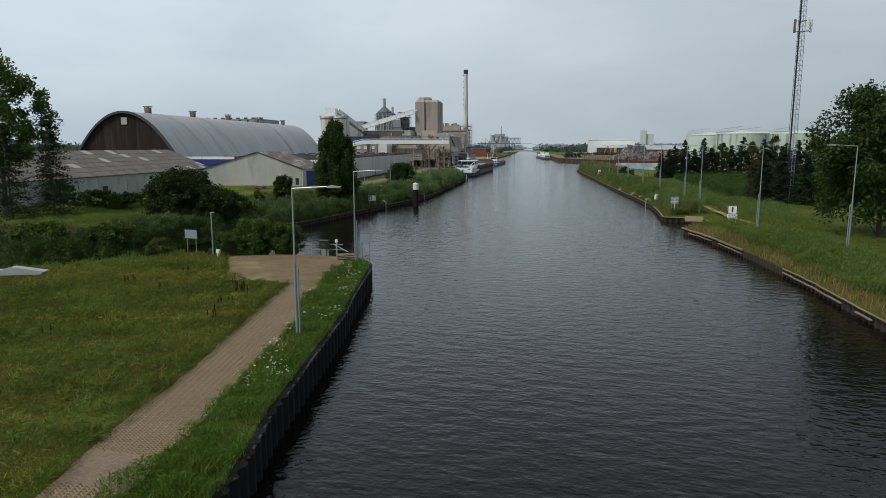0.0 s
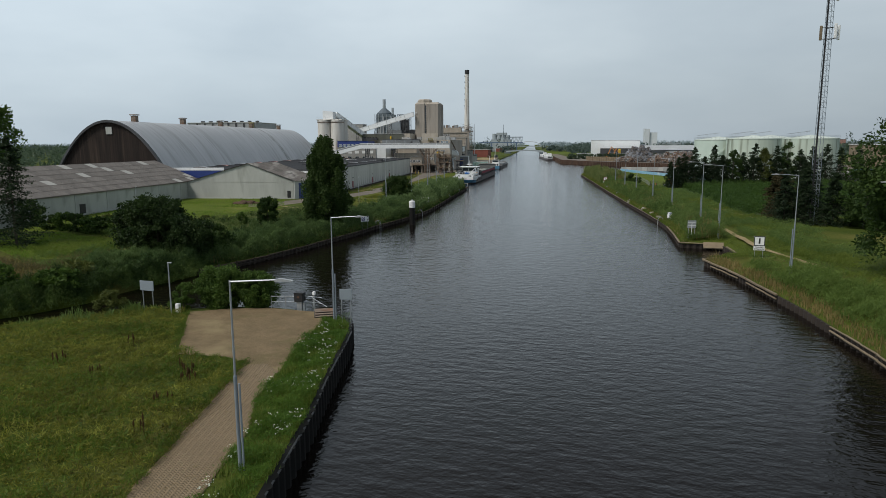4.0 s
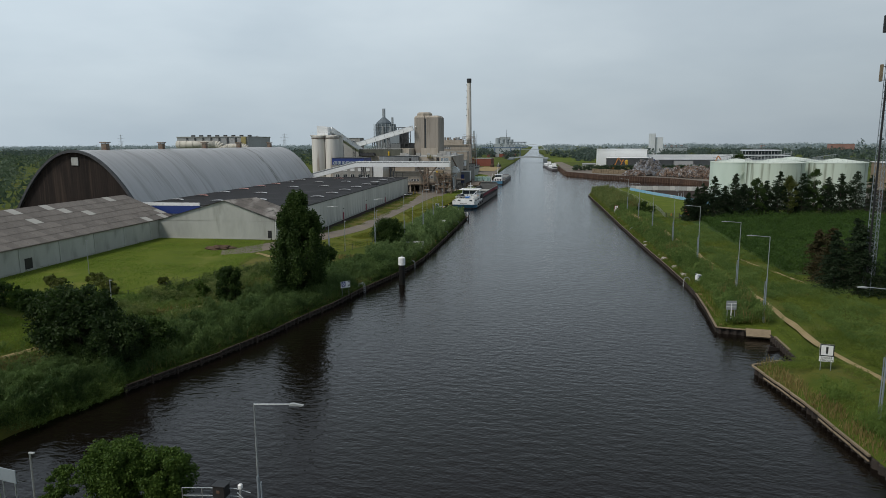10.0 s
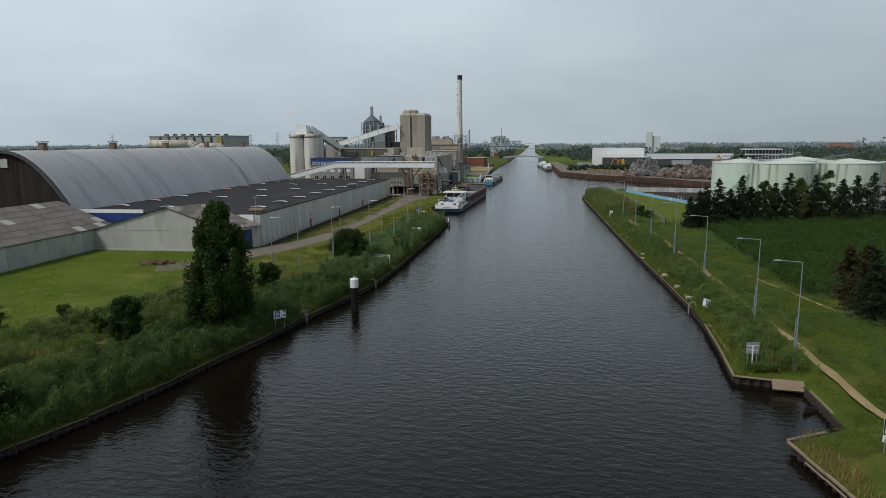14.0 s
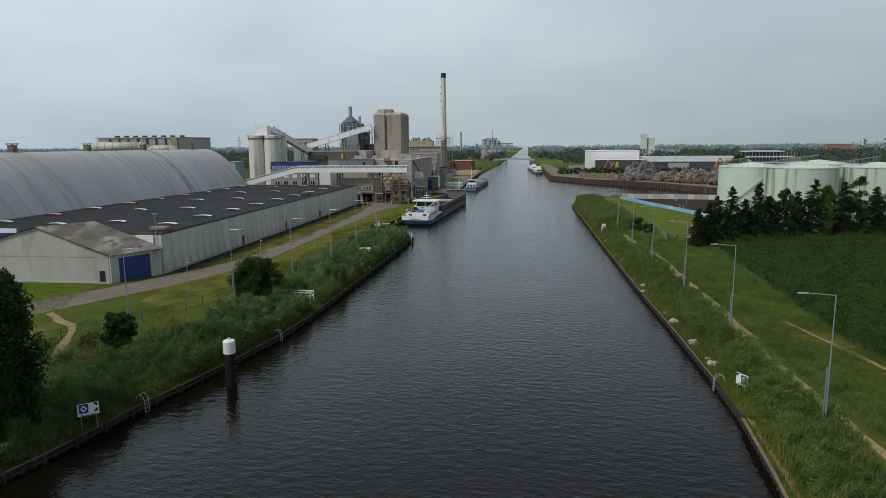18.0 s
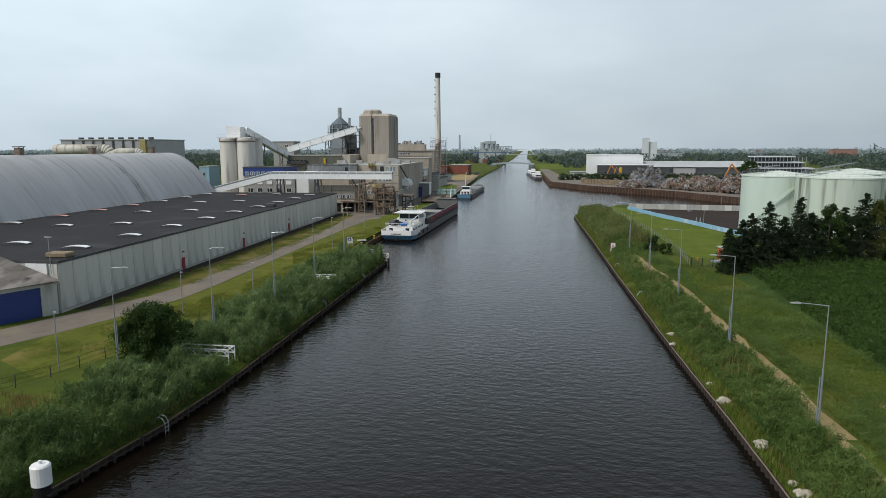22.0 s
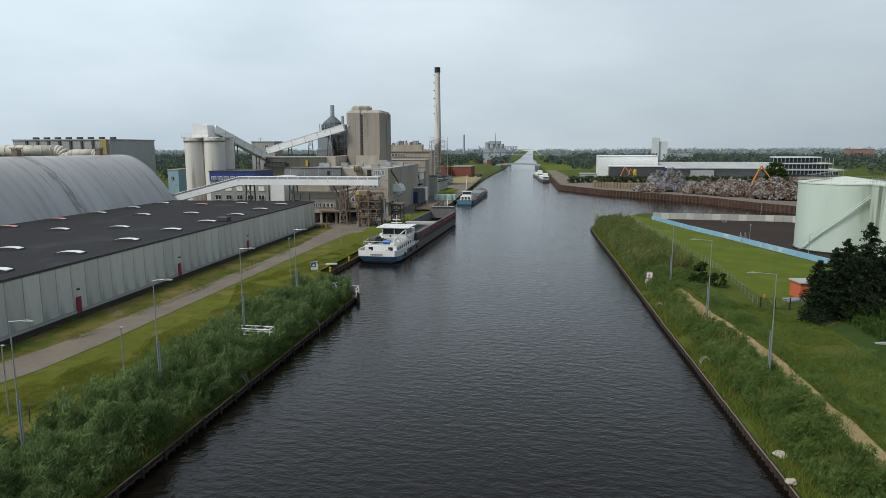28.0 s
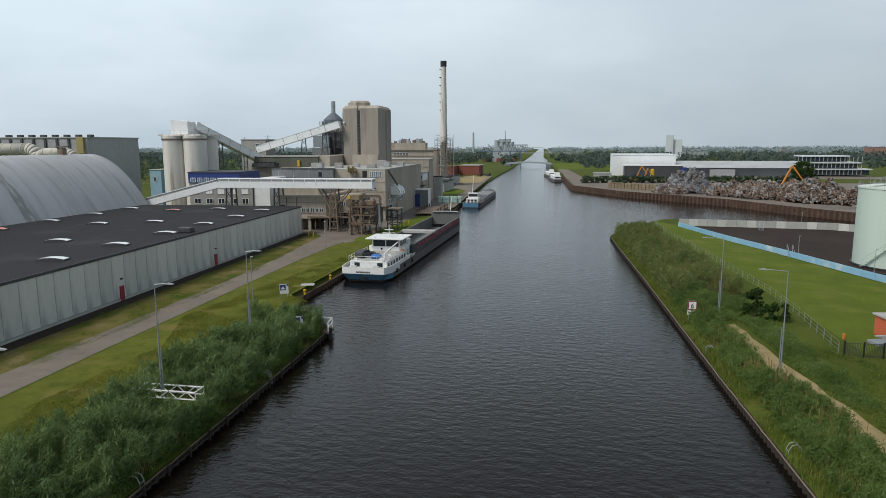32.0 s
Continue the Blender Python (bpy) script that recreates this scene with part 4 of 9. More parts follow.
part("roof_fan", box(-1.6, 1.6, -1.0, 1.0, 0, 0.7, bevel=0.15), "rust_tan", wh, "weathered roof hatch", pose(-2.2, 3.5, WH))
part("fascia", box(-43.5, -27, -0.45, -0.12, WH - 0.2, WH + 0.55), "white", wh, "white roof fascia")
part("blue_band", box(-43, -27, -0.4, -0.12, WH - 2.2, WH - 0.22), "blue_paint", wh, "dark blue cladding under the fascia")
part("white_panel", box(-4.6, -1.5, -0.3, -0.1, 5.6, WH - 0.35), "white_paint", wh, "white painted square on the wall")
pipe = bmesh.new()
tube(pipe, (-0.9, -0.25, 7.2), (-0.9, -0.25, 12.2), 0.05)
bx(pipe, -1.4, -0.4, -0.3, -0.2, 12.1, 12.25)
part("antenna", pipe, "steel", wh)

# parabolic storage hall
hg = build("storage_hall", "long parabolic storage hall with grey sheet roof and dark boarded front", "hall")
HA, HH, HW = -60.2, 20.7, 20.0


def arch(w, h, n=28):
    return [(HA + w * (2 * i / n - 1), G + h * (1 - (2 * i / n - 1) ** 2)) for i in range(n + 1)]


vb = bmesh.new()
o, q = arch(HW, HH), arch(HW - 0.5, HH - 0.5)
HB = 137.0
secs = np.linspace(0, HB, 24)
rows = [[vb.verts.new((x, b, z)) for x, z in o] for b in secs]
for r0, r1 in zip(rows, rows[1:]):
    for i in range(len(o) - 1):
        vb.faces.new((r0[i], r0[i + 1], r1[i + 1], r1[i]))
bmesh.ops.recalc_face_normals(vb, faces=vb.faces)
part("vault", vb, "vault", hg, "weathered grey sheet vault", smooth=True)
for b in secs[1:-1]:
    rb = bmesh.new()
    oo = arch(HW + 0.03, HH + 0.04)
    wdt = 0.035
    a0 = [rb.verts.new((x, b - wdt, z)) for x, z in oo]
    a1 = [rb.verts.new((x, b + wdt, z)) for x, z in oo]
    for i in range(len(oo) - 1):
        rb.faces.new((a0[i], a0[i + 1], a1[i + 1], a1[i]))
    part("seam", rb, "vault", hg)
sb = bmesh.new()
oo = arch(HW + 0.05, HH + 0.06)
a0 = [sb.verts.new((x, 94.0 + 0.25 * math.sin(i * 1.7), z)) for i, (x, z) in enumerate(oo)]
a1 = [sb.verts.new((x, 96.6 + 0.4 * math.sin(i * 2.3), z)) for i, (x, z) in enumerate(oo)]
for i in range(len(oo) - 1):
    sb.faces.new((a0[i], a0[i + 1], a1[i + 1], a1[i]))
part("gutter_strip", sb, "vault_stain", hg, "dark mossy strip across the vault")
for b, m, lab in ((0.4, "dark_wood", "dark weathered boarded gable"), (HB - 0.4, "vault", "")):
    fb = bmesh.new()
    vs = [fb.verts.new((x, b, z)) for x, z in arch(HW - 0.1, HH - 0.1)]
    fb.faces.new(vs)
    ws = [fb.verts.new((x, b + 0.3, z)) for x, z in arch(HW - 0.1, HH - 0.1)]
    fb.faces.new(ws[::-1])
    part("gable", fb, m, hg, lab)
rim = bmesh.new()
oo, ii = arch(HW + 0.1, HH + 0.1), arch(HW - 0.55, HH - 0.55)
for b0, b1 in ((-0.5, 0.3),):
    ring = [[rim.verts.new((x, b, z)) for x, z in l] for b in (b0, b1) for l in (oo, ii)]
    for i in range(len(oo) - 1):
        rim.faces.new((ring[0][i], ring[0][i + 1], ring[1][i + 1], ring[1][i]))
        rim.faces.new((ring[0][i], ring[2][i], ring[2][i + 1], ring[0][i + 1]))
        rim.faces.new((ring[1][i], ring[1][i + 1], ring[3][i + 1], ring[3][i]))
part("barge_board", rim, "dark_steel", hg, "dark edge of the vault")
part("hatch", box(HA - 0.9, HA + 0.9, 0.15, 0.42, 18.6, 20.6), "shed_wall", hg, "grey hatch under the ridge")
for b in (12.9, 40.5, 68.1, 95.7, 126.5):
    v = bmesh.new()
    bx(v, -0.75, 0.75, -0.75, 0.75, -0.6, 1.7, bevel=0.04)
    bx(v, -1.0, 1.0, -1.0, 1.0, 1.85, 2.1)
    for sx in (-0.7, 0.7):
        for sy in (-0.7, 0.7):
            bx(v, sx - 0.05, sx + 0.05, sy - 0.05, sy + 0.05, 1.7, 1.85)
    part("ridge_vent", v, "dusty", hg, "box-shaped ridge ventilator", pose(HA, b, G + HH))


def gable_roof(bm, x0, x1, xr, y0, y1, ze, zr, th=0.16, over=0.35):
    """Two pitched slabs with a ridge along y."""
    sl = (zr - ze) / (xr - x0)
    sr = (zr - ze) / (x1 - xr)
    extrude_y(bm, [(x0 - over, ze - over * sl), (xr, zr), (xr, zr + th), (x0 - over, ze - over * sl + th)], y0 - over, y1 + over)
    extrude_y(bm, [(xr, zr), (x1 + over, ze - over * sr), (x1 + over, ze - over * sr + th), (xr, zr + th)], y0 - over, y1 + over)


def low_shed(name, x0, x1, xr, y0, y1, ze, zr, label):
    s = build(name, label, "shed")
    w = bmesh.new()
    extrude_y(w, [(x0, G - 0.3), (x1, G - 0.3), (x1, ze), (xr, zr), (x0, ze)], y0, y1)
    part("wall", w, "grey_block", s)
    r = bmesh.new()
    gable_roof(r, x0, x1, xr, y0, y1, ze, zr)
    part("roof", r, "asbestos", s, "weathered brown-grey corrugated roof")
    n = int((y1 - y0) / 9.2)
    w = (y1 - y0) / n
    pm = mesh_of("panel", box(0, 0.1, -w / 2 + 0.12, w / 2 - 0.12, 0, ze - G - 0.5), "shed_wall")
    post = mesh_of("pilaster", box(0, 0.2, -0.12, 0.12, 0, ze - G - 0.3), "shed_wall")
    for i in range(n):
        piece("panel", pm, s, pose(x1, y0 + w * (i + 0.5), G + 0.35))
        piece("pilaster", post, s, pose(x1, y0 + w * (i + 1), G + 0.1))
    part("base", box(x1 - 0.2, x1 + 0.14, y0, y1, G - 0.3, G + 0.35), "grey_wall", s, "pale concrete base")
    slope = math.degrees(math.atan2(zr - ze, x1 - xr))
    rows_n, cols_n = 6, min(50, int((y1 - y0) / 2.2))
    run, step = math.hypot(x1 - xr + 0.4, zr - ze) / rows_n, (y1 - y0 + 0.6) / cols_n
    sheet_mesh = mesh_of("roof_sheet", box(-run / 2 - 0.06, run / 2 + 0.06, -step / 2 + 0.012, step / 2 - 0.012, 0, 0.03), "roof_sheet")
    pale_mesh = mesh_of("roof_sheet", box(-run / 2 - 0.06, run / 2 + 0.06, -step / 2 + 0.012, step / 2 - 0.012, 0, 0.034), "roof_patch")
    for k in range(rows_n):
        f = (k + 0.5) / rows_n
        for i in range(cols_n):
            m_ = pale_mesh if rnd.random() < 0.07 else sheet_mesh
            piece("roof_sheet", m_, s, pose(xr + (x1 + 0.35 - xr) * f, y0 - 0.3 + step * (i + 0.5), zr - (zr - ze) * f * 1.02 + 0.17 + rnd.uniform(0, 0.012), 0, slope - 1.1, rnd.uniform(-0.3, 0.3)))
    return s


s1 = low_shed("storage_shed", -64, -33.5, -46, -112, -2.0, 6.1, 11.2, "long low shed with fibre-cement roof and grey panel walls")
part("door", box(0, 0.14, -0.85, 0.85, 0, 1.9), "dark", s1, "black opening with a dark door", pose(-33.45, -50, G + 0.4))
low_shed("storage_shed", -104, -66, -84, -100, -14, 7.2, 11.4, "wide low shed with fibre-cement roof")

# gabled shed with the blue roller door
gs = build("gate_shed", "gabled corrugated shed with a blue roller door", "shed")
w = bmesh.new()
prism(w, [(-33.4, -8.2), (-4.4, -8.6), (-0.35, -0.35), (-33.4, -0.4)], G - 0.3, 6.0)
part("wall", w, "shed_wall", gs)
gw = bmesh.new()
extrude_y(gw, [(-33.4, 5.9), (-4.4, 5.9), (-4.4, 6.2), (-16.5, 10.7), (-33.4, 6.0)], -8.62, -8.4)
extrude_y(gw, [(-33.4, G), (-4.45, G), (-4.45, 6.0), (-33.4, 6.0)], -8.62, -8.45)
part("gable", gw, "corrugated", gs, "grey corrugated gable wall")
rf = bmesh.new()
rv = [rf.verts.new(p) for p in ((-33.8, -9.0, 5.9), (-16.5, -9.0, 10.85), (-3.9, -9.0, 6.3), (0.1, -0.5, 6.1), (-12, -0.5, 10.85), (-33.8, -0.5, 5.9))]
rf.faces.new((rv[0], rv[1], rv[4], rv[5]))
rf.faces.new((rv[1], rv[2], rv[3], rv[4]))
bmesh.ops.solidify(rf, geom=rf.faces[:], thickness=0.16)
part("roof", rf, "asbestos", gs, "weathered brown corrugated roof")
for k in range(6):
    for i in range(4):
        p00, p10, p01 = Vector((-16.5, -9.0, 10.85)), Vector((-3.9, -9.0, 6.3)), Vector((-12, -0.5, 10.85))
        q0 = p00 + (p10 - p00) * (k / 6) + (p01 - p00) * (i / 4)
        du_, dv_ = (p10 - p00) / 6, (p01 - p00) / 4
        up_ = du_.cross(dv_).normalized()
        up_ = up_ if up_.z > 0 else -up_
        sh = bmesh.new()
        lo_ = [sh.verts.new(q0 + du_ * a + dv_ * b + up_ * 0.012) for a, b in ((0.005, 0.008), (1.03, 0.008), (1.03, 0.992), (0.005, 0.992))]
        hi_ = [sh.verts.new(v.co + up_ * 0.035) for v in lo_]
        sh.faces.new(hi_)
        for n_ in range(4):
            sh.faces.new((lo_[n_], lo_[(n_ + 1) % 4], hi_[(n_ + 1) % 4], hi_[n_]))
        bmesh.ops.recalc_face_normals(sh, faces=sh.faces)
        part("roof_sheet", sh, "roof_sheet", gs)
part("base", box(-33.4, -4.4, -8.75, -8.6, G - 0.2, G + 0.3), "grey_wall", gs)
ang = math.degrees(math.atan2(8.25, 4.05))
side = pose(-4.35, -8.55, G, 0, 0, ang)
fr = bmesh.new()
bx(fr, 0, 9.1, -0.3, 0, 4.0, 4.75)
bx(fr, 0, 1.4, -0.3, 0, -0.2, 4.0)
bx(fr, 7.0, 9.1, -0.3, 0, -0.2, 4.0)
part("door_frame", fr, "shed_wall", gs, "concrete door surround", side)
rd = part("roller_door", box(1.4, 7.0, -0.16, -0.04, 0, 4.0), "blue_paint", gs, "dark blue roller door", side)
sl = mesh_of("slat", box(1.4, 7.0, -0.02, 0.02, -0.22, 0.22, bevel=0.02), "blue_paint")
for k in range(8):
    piece("slat", sl, rd, pose(0, -0.17, 0.25 + 0.49 * k))
part("door", box(-0.9, 0, -0.12, 0, 0, 2.1), "dark", gs, "black side door", pose(-5.2, -8.6, G))

# conveyor bridge
cv = build("conveyor_bridge", "white enclosed conveyor bridge with a railing band", "conveyor")
y0, y1 = 137.4, 141.0
b = bmesh.new()
bx(b, -24.3, 18.3, y0 + 1.2, y1 + 1.2, 13.3, 15.0)
part("gallery", b, "white", cv)
part("window_band", box(-24.2, 18.2, y0 + 1.25, y1 + 1.15, 15.0, 15.6), "grey_sheet", cv, "grey glazed strip")
part("roof", box(-24.4, 18.4, y0 + 1.1, y1 + 1.3, 15.6, 15.8), "white", cv)
for k in range(15):
    part("mullion", box(-0.08, 0.08, -0.06, 0.06, 0, 0.62), "white", cv, "", pose(-24.2 + k * 3.03, y0 + 1.22, 15.0))
sd = math.degrees(math.atan2(5.4, 21.5))
tilt = pose(-24.3, 0, 13.3) @ pose(0, 0, 0, 0, -sd, 0)
part("gallery", box(-23, 0.2, y0 + 1.2, y1 + 1.2, 0, 1.7, tilt), "white", cv, "sloping white gallery")
part("window_band", box(-23, 0.15, y0 + 1.25, y1 + 1.15, 1.7, 2.2, tilt), "grey_sheet", cv)
part("roof", box(-23, 0.1, y0 + 1.1, y1 + 1.3, 2.2, 2.4, tilt), "white", cv)
for x in (-21.5, -8.0, 7.6):
    tm = "dusty" if x > 0 else "dark_steel"
    for sx in (-0.9, 0.9):
        for sy in (y0 + 1.4, y1 + 1.0):
            part("trestle_leg", tube(bmesh.new(), (x + sx * 1.3, sy, G), (x + sx * 0.6, sy, 13.3), 0.22, 0.2, 6), tm, cv)
        for k in range(4):
            part("trestle_brace", tube(bmesh.new(), (x - sx * 1.0, y0 + 1.4, 2.5 + k * 2.6), (x + sx * 1.0, y0 + 1.4, 5.1 + k * 2.6), 0.09, n=5), tm, cv)
    if x > 0:
        for sy in (y0 + 1.4, y1 + 1.0):
            part("strut", tube(bmesh.new(), (x - 0.6, sy, 7.6), (x - 4.0, sy, 13.2), 0.2, n=6), "dusty", cv)
            part("strut", tube(bmesh.new(), (x + 0.6, sy, 8.6), (x + 4.6, sy, 13.2), 0.14, n=6), "dusty", cv)
        for k in range(6):
            part("rung", box(x - 1.1, x + 1.1, y0 + 1.3, y0 + 1.6, 2.6 + k * 1.8, 2.85 + k * 1.8), "dusty", cv)

# silos
si = build("silo_group", "four pale concrete silos with rust-streaked walls", "silo")
for k, (a, b) in enumerate(((-48.7, 160), (-41.9, 160), (-48.7, 167), (-41.9, 167))):
    s = bmesh.new()
    lathe(s, [(3.35, G), (3.35, 26.6), (3.5, 26.7), (3.5, 27.5), (3.2, 27.6)], 32)
    part("silo", s, "silo", si, at=pose(a, b, 0), smooth=False)
part("deck", box(-51.9, -38.6, 157, 170, 27.5, 27.9), "silo", si)
for k, (a, b) in enumerate(((-48.7, 160), (-41.9, 160))):
    s = bmesh.new()
    lathe(s, [(3.52, 26.2), (3.56, 26.25), (3.56, 26.55), (3.52, 26.6)], 32, caps=False)
    part("ring", s, "dusty", si, "rust-brown ring beam", pose(a, b, 0))
rl = bmesh.new()
for i in range(12):
    a = -51.7 + i * 1.16
    tube(rl, (a, 157.1, 27.9), (a, 157.1, 29.0), 0.02, n=4)
tube(rl, (-51.7, 157.1, 29.0), (-38.7, 157.1, 29.0), 0.022, n=4)
tube(rl, (-38.7, 157.1, 29.0), (-38.7, 170, 29.0), 0.04, n=4)
part("railing", rl, "steel", si)
hh = bmesh.new()
extrude_y(hh, [(-49.4, 27.8), (-44.0, 27.8), (-44.0, 31.8), (-49.4, 32.4)], 160, 168)
part("headhouse", hh, "white", si, "pale sheet-clad headhouse")


def gallery(name, p0, p1, w, h, mat, label, legs=()):
    """A sloping box gallery between two points (centre of its floor), with trestle legs at parts of its length."""
    g = build(name, label, "conveyor")
    p0, p1 = Vector(p0), Vector(p1)
    d = p1 - p0
    L = d.length
    rot = Matrix.Translation(p0) @ d.to_track_quat("Y", "Z").to_matrix().to_4x4()
    part("gallery", box(-w / 2, w / 2, 0, L, 0, h, rot), mat, g)
    part("roof", box(-w / 2 - 0.1, w / 2 + 0.1, 0, L, h, h + 0.12, rot), mat, g)
    n = max(2, int(L / 5))
    for i in range(1, n):
        part("rib", box(-w / 2 - 0.06, w / 2 + 0.06, L * i / n - 0.08, L * i / n + 0.08, -0.05, h + 0.14, rot), "grey_sheet", g)
    for f, zb in legs:
        q = p0 + d * f
        for s in (-1, 1):
            part("trestle_leg", tube(bmesh.new(), (q.x + s * w * 0.45, q.y, zb), (q.x + s * w * 0.2, q.y, q.z), 0.16, n=6), "dark_steel", g)
            for k in range(3):
                z0, z1 = zb + (q.z - zb) * k / 3, zb + (q.z - zb) * (k + 1) / 3
                part("trestle_brace", tube(bmesh.new(), (q.x - s * w * 0.35, q.y, z0), (q.x + s * w * 0.35, q.y, z1), 0.07, n=4), "dark_steel", g)
    return g


gallery("silo_gallery", (-44.6, 164, 29.6), (-35.5, 196, 17.6), 2.6, 2.2, "white", "white sloping conveyor gallery from the silos", ((0.35, G), (0.7, G)))
gallery("tower_gallery", (-40.2, 202, 21.9), (-9.4, 203.5, 30.8), 2.8, 2.4, "white", "white sloping conveyor gallery to the concrete tower", ((0.28, 18), (0.55, 20), (0.8, 20)))
gh = build("transfer_tower", "small grey transfer tower with two windows", "building")
part("wall", box(-51.5, -41.7, 212, 221, G, 26.7), "grey_block", gh)
part("roof", box(-51.7, -41.5, 211.8, 221.2, 26.7, 26.95), "grey_sheet", gh)
window_row(gh, -46, -44, 211.95, 21.5, 22.7, 1)
window_row(gh, -46, -44, 211.95, 24.2, 25.4, 1)

# concrete tower
tw = build("concrete_tower", "tall brown ribbed concrete tower with a raised cap", "tower")
o = [(-9.4, 206), (-8.4, 205), (-3.9, 205), (-3.6, 205.6), (-2.8, 205.6), (-2.5, 205), (3.9, 205), (4.7, 206), (4.7, 213.2), (4.2, 213.5), (4.2, 214.3), (4.7, 214.6), (4.7, 222.6), (3.8, 223.4), (-8.4, 223.4), (-9.4, 222.4)]
s = bmesh.new()
prism(s, o, 13, 37.6)
part("shaft", s, "concrete_brown", tw)
c = bmesh.new()
lo = [c.verts.new((x, y, 37.6)) for x, y in o]
mx, my = -2.4, 214.2
hi = [c.verts.new((mx + (x - mx) * 0.9, my + (y - my) * 0.9, 38.6)) for x, y in o]
for i in range(len(o)):
    j = (i + 1) % len(o)
    c.faces.new((lo[i], lo[j], hi[j], hi[i]))
c.faces.new(hi)
part("roof", c, "concrete_warm", tw, "chamfered concrete roof")
c = bmesh.new()
lathe(c, [(4.2, 38.5), (4.2, 39.8), (3.4, 40.5)], 8, (-4.5, 211))
part("cap", c, "concrete_warm", tw, "raised octagonal cap")
pm = mesh_of("window", box(-0.3, 0.3, -0.08, 0.05, 0, 0.8), "glass")
for k in range(22):
    piece("window", pm, tw, pose(-3.2, 205.55, 15 + k * 1.0))
lamp = bmesh.new()
lathe(lamp, [(0.3, 0), (0.45, 0.2), (0.3, 0.5)], 8)
part("lamp", lamp, "white_paint", tw, "white round lamp", pose(-8.6, 204.7, 32.4))

# boiler house behind
bo = build("boiler_house", "dark grey boiler house with a conical hood and stack", "building")
part("frame", box(-65.6, -52.4, 350, 364, G, 38.6), "boiler_steel", bo)
for k in range(10):
    part("duct", tube(bmesh.new(), (-64.5 + 1.25 * k, 349.4, 14 + 2.1 * (k % 4)), (-64.5 + 1.25 * k, 349.4, 24 + 3.2 * (k % 5)), 0.5, n=8), "grey_sheet" if k % 3 else "steel", bo)
for k in range(6):
    part("platform", box(-67.4, -66.5, 350, 360, 9 + 5 * k, 9.3 + 5 * k), "steel", bo)
for k in range(9):
    part("rail", box(-66.8, -51.2, 349.6, 349.8, 5 + k * 3.9, 5.3 + k * 3.9), "steel", bo)
for k in range(6):
    part("column", box(-66.8 + k * 3.1, -66.4 + k * 3.1, 349.5, 349.9, G, 38.6), "steel", bo)
h = bmesh.new()
lathe(h, [(6.0, 38.4), (6.0, 39.6), (1.5, 43.6), (1.15, 43.8), (1.15, 50.2)], 12, (-60.2, 356))
part("hood", h, "boiler_steel", bo, "grey metal hood")
h = bmesh.new()
lathe(h, [(1.3, 43.8), (1.3, 50.4)], 14, (-60.2, 356))
part("stack", h, "steel", bo, "galvanised stack")
part("stack", lathe(bmesh.new(), [(0.9, 38.4), (0.9, 43.5)], 10, (-52.6, 352)), "steel", bo)

# chimney with scaffold-like base
ch = build("chimney", "tall pale grey chimney with a black top", "chimney")
c = bmesh.new()
lathe(c, [(2.25, G), (1.95, 34), (1.5, 68.2)], 20, (7.1, 348.5))
part("shaft", c, "silo", ch)
c = bmesh.new()
lathe(c, [(1.75, 68.2), (1.75, 71.2)], 20, (7.1, 348.5))
part("top", c, "dark", ch, "black painted top")
for k in range(6):
    z = 44 + k * 4.5
    part("bracket", box(4.9, 5.6, 347.2, 348.2, z, z + 0.4), "dark_steel", ch)
sc = bmesh.new()
for x in (2.6, 11.6):
    for y in (344, 353):
        tube(sc, (x, y, G), (x, y, 27.5), 0.12, n=4)
for k in range(9):
    z = 3.5 + 3 * k
    for y in (344, 353):
        tube(sc, (2.6, y, z), (11.6, y, z), 0.1, n=4)
    for x in (2.6, 11.6):
        tube(sc, (x, 344, z), (x, 353, z), 0.1, n=4)
    tube(sc, (2.6, 344, z), (11.6, 344, z + 3), 0.06, n=4)
    bx(sc, 2.8, 11.4, 344.2, 346, z - 0.05, z + 0.05)
part("scaffold", sc, "dusty", ch, "steel scaffold round the chimney's foot")
for k in range(9):
    z = 3.5 + 3 * k
    nb = bmesh.new()
    for y in (344, 353):
        for m in range(6):
            tube(nb, (2.6 + 1.8 * m, y, z - 1.6), (2.6 + 1.8 * m, y, z + 1.4), 0.05, n=4, caps=False)
        tube(nb, (2.6, y, z + 1.1), (11.6, y, z + 1.1), 0.06, n=4, caps=False)
        tube(nb, (11.6, y, z), (2.6, y, z + 3), 0.05, n=4, caps=False)
    bx(nb, 9.6, 11.4, 344.2, 352.8, z - 0.05, z + 0.05)
    part("scaffold_lift", nb, "dusty", ch)
nb = bmesh.new()
tube(nb, (13.2, 346, G), (13.2, 346, 30.5), 0.22, 0.12, 6)
part("side_mast", nb, "steel", ch, "slim steel mast beside the scaffold")

# process building: stacked blocks
pb = build("process_building", "beige concrete process building with stepped flat roofs", "building")
part("wall", box(-15, 15.6, 165, 226, 6.2, 17.2), "concrete_warm", pb)
# grey in place of beige puts the recess's shade into the wall colour
part("undercroft", box(-15, 12.5, 170, 226, G, 6.2), "grey_block", pb, "recessed ground floor, its grey standing in for shade")
part("undercroft", box(12.5, 15.4, 182, 226, G, 6.2), "concrete_warm", pb)
for x in (-2, 3.2, 8.4, 15.0):
    part("pillar", box(x - 0.4, x + 0.4, 165.2, 166, G, 6.2), "concrete_warm", pb)
for y in (171, 177):
    part("pillar", box(14.6, 15.4, y - 0.4, y + 0.4, G, 6.2), "concrete_warm", pb)
part("floor_band", box(-8, 16.0, 164.4, 165.02, 6.2, 7.0), "concrete_warm", pb, "projecting concrete floor band")
part("floor_band", box(15.58, 16.0, 164.4, 184, 6.2, 7.0), "concrete_warm", pb)
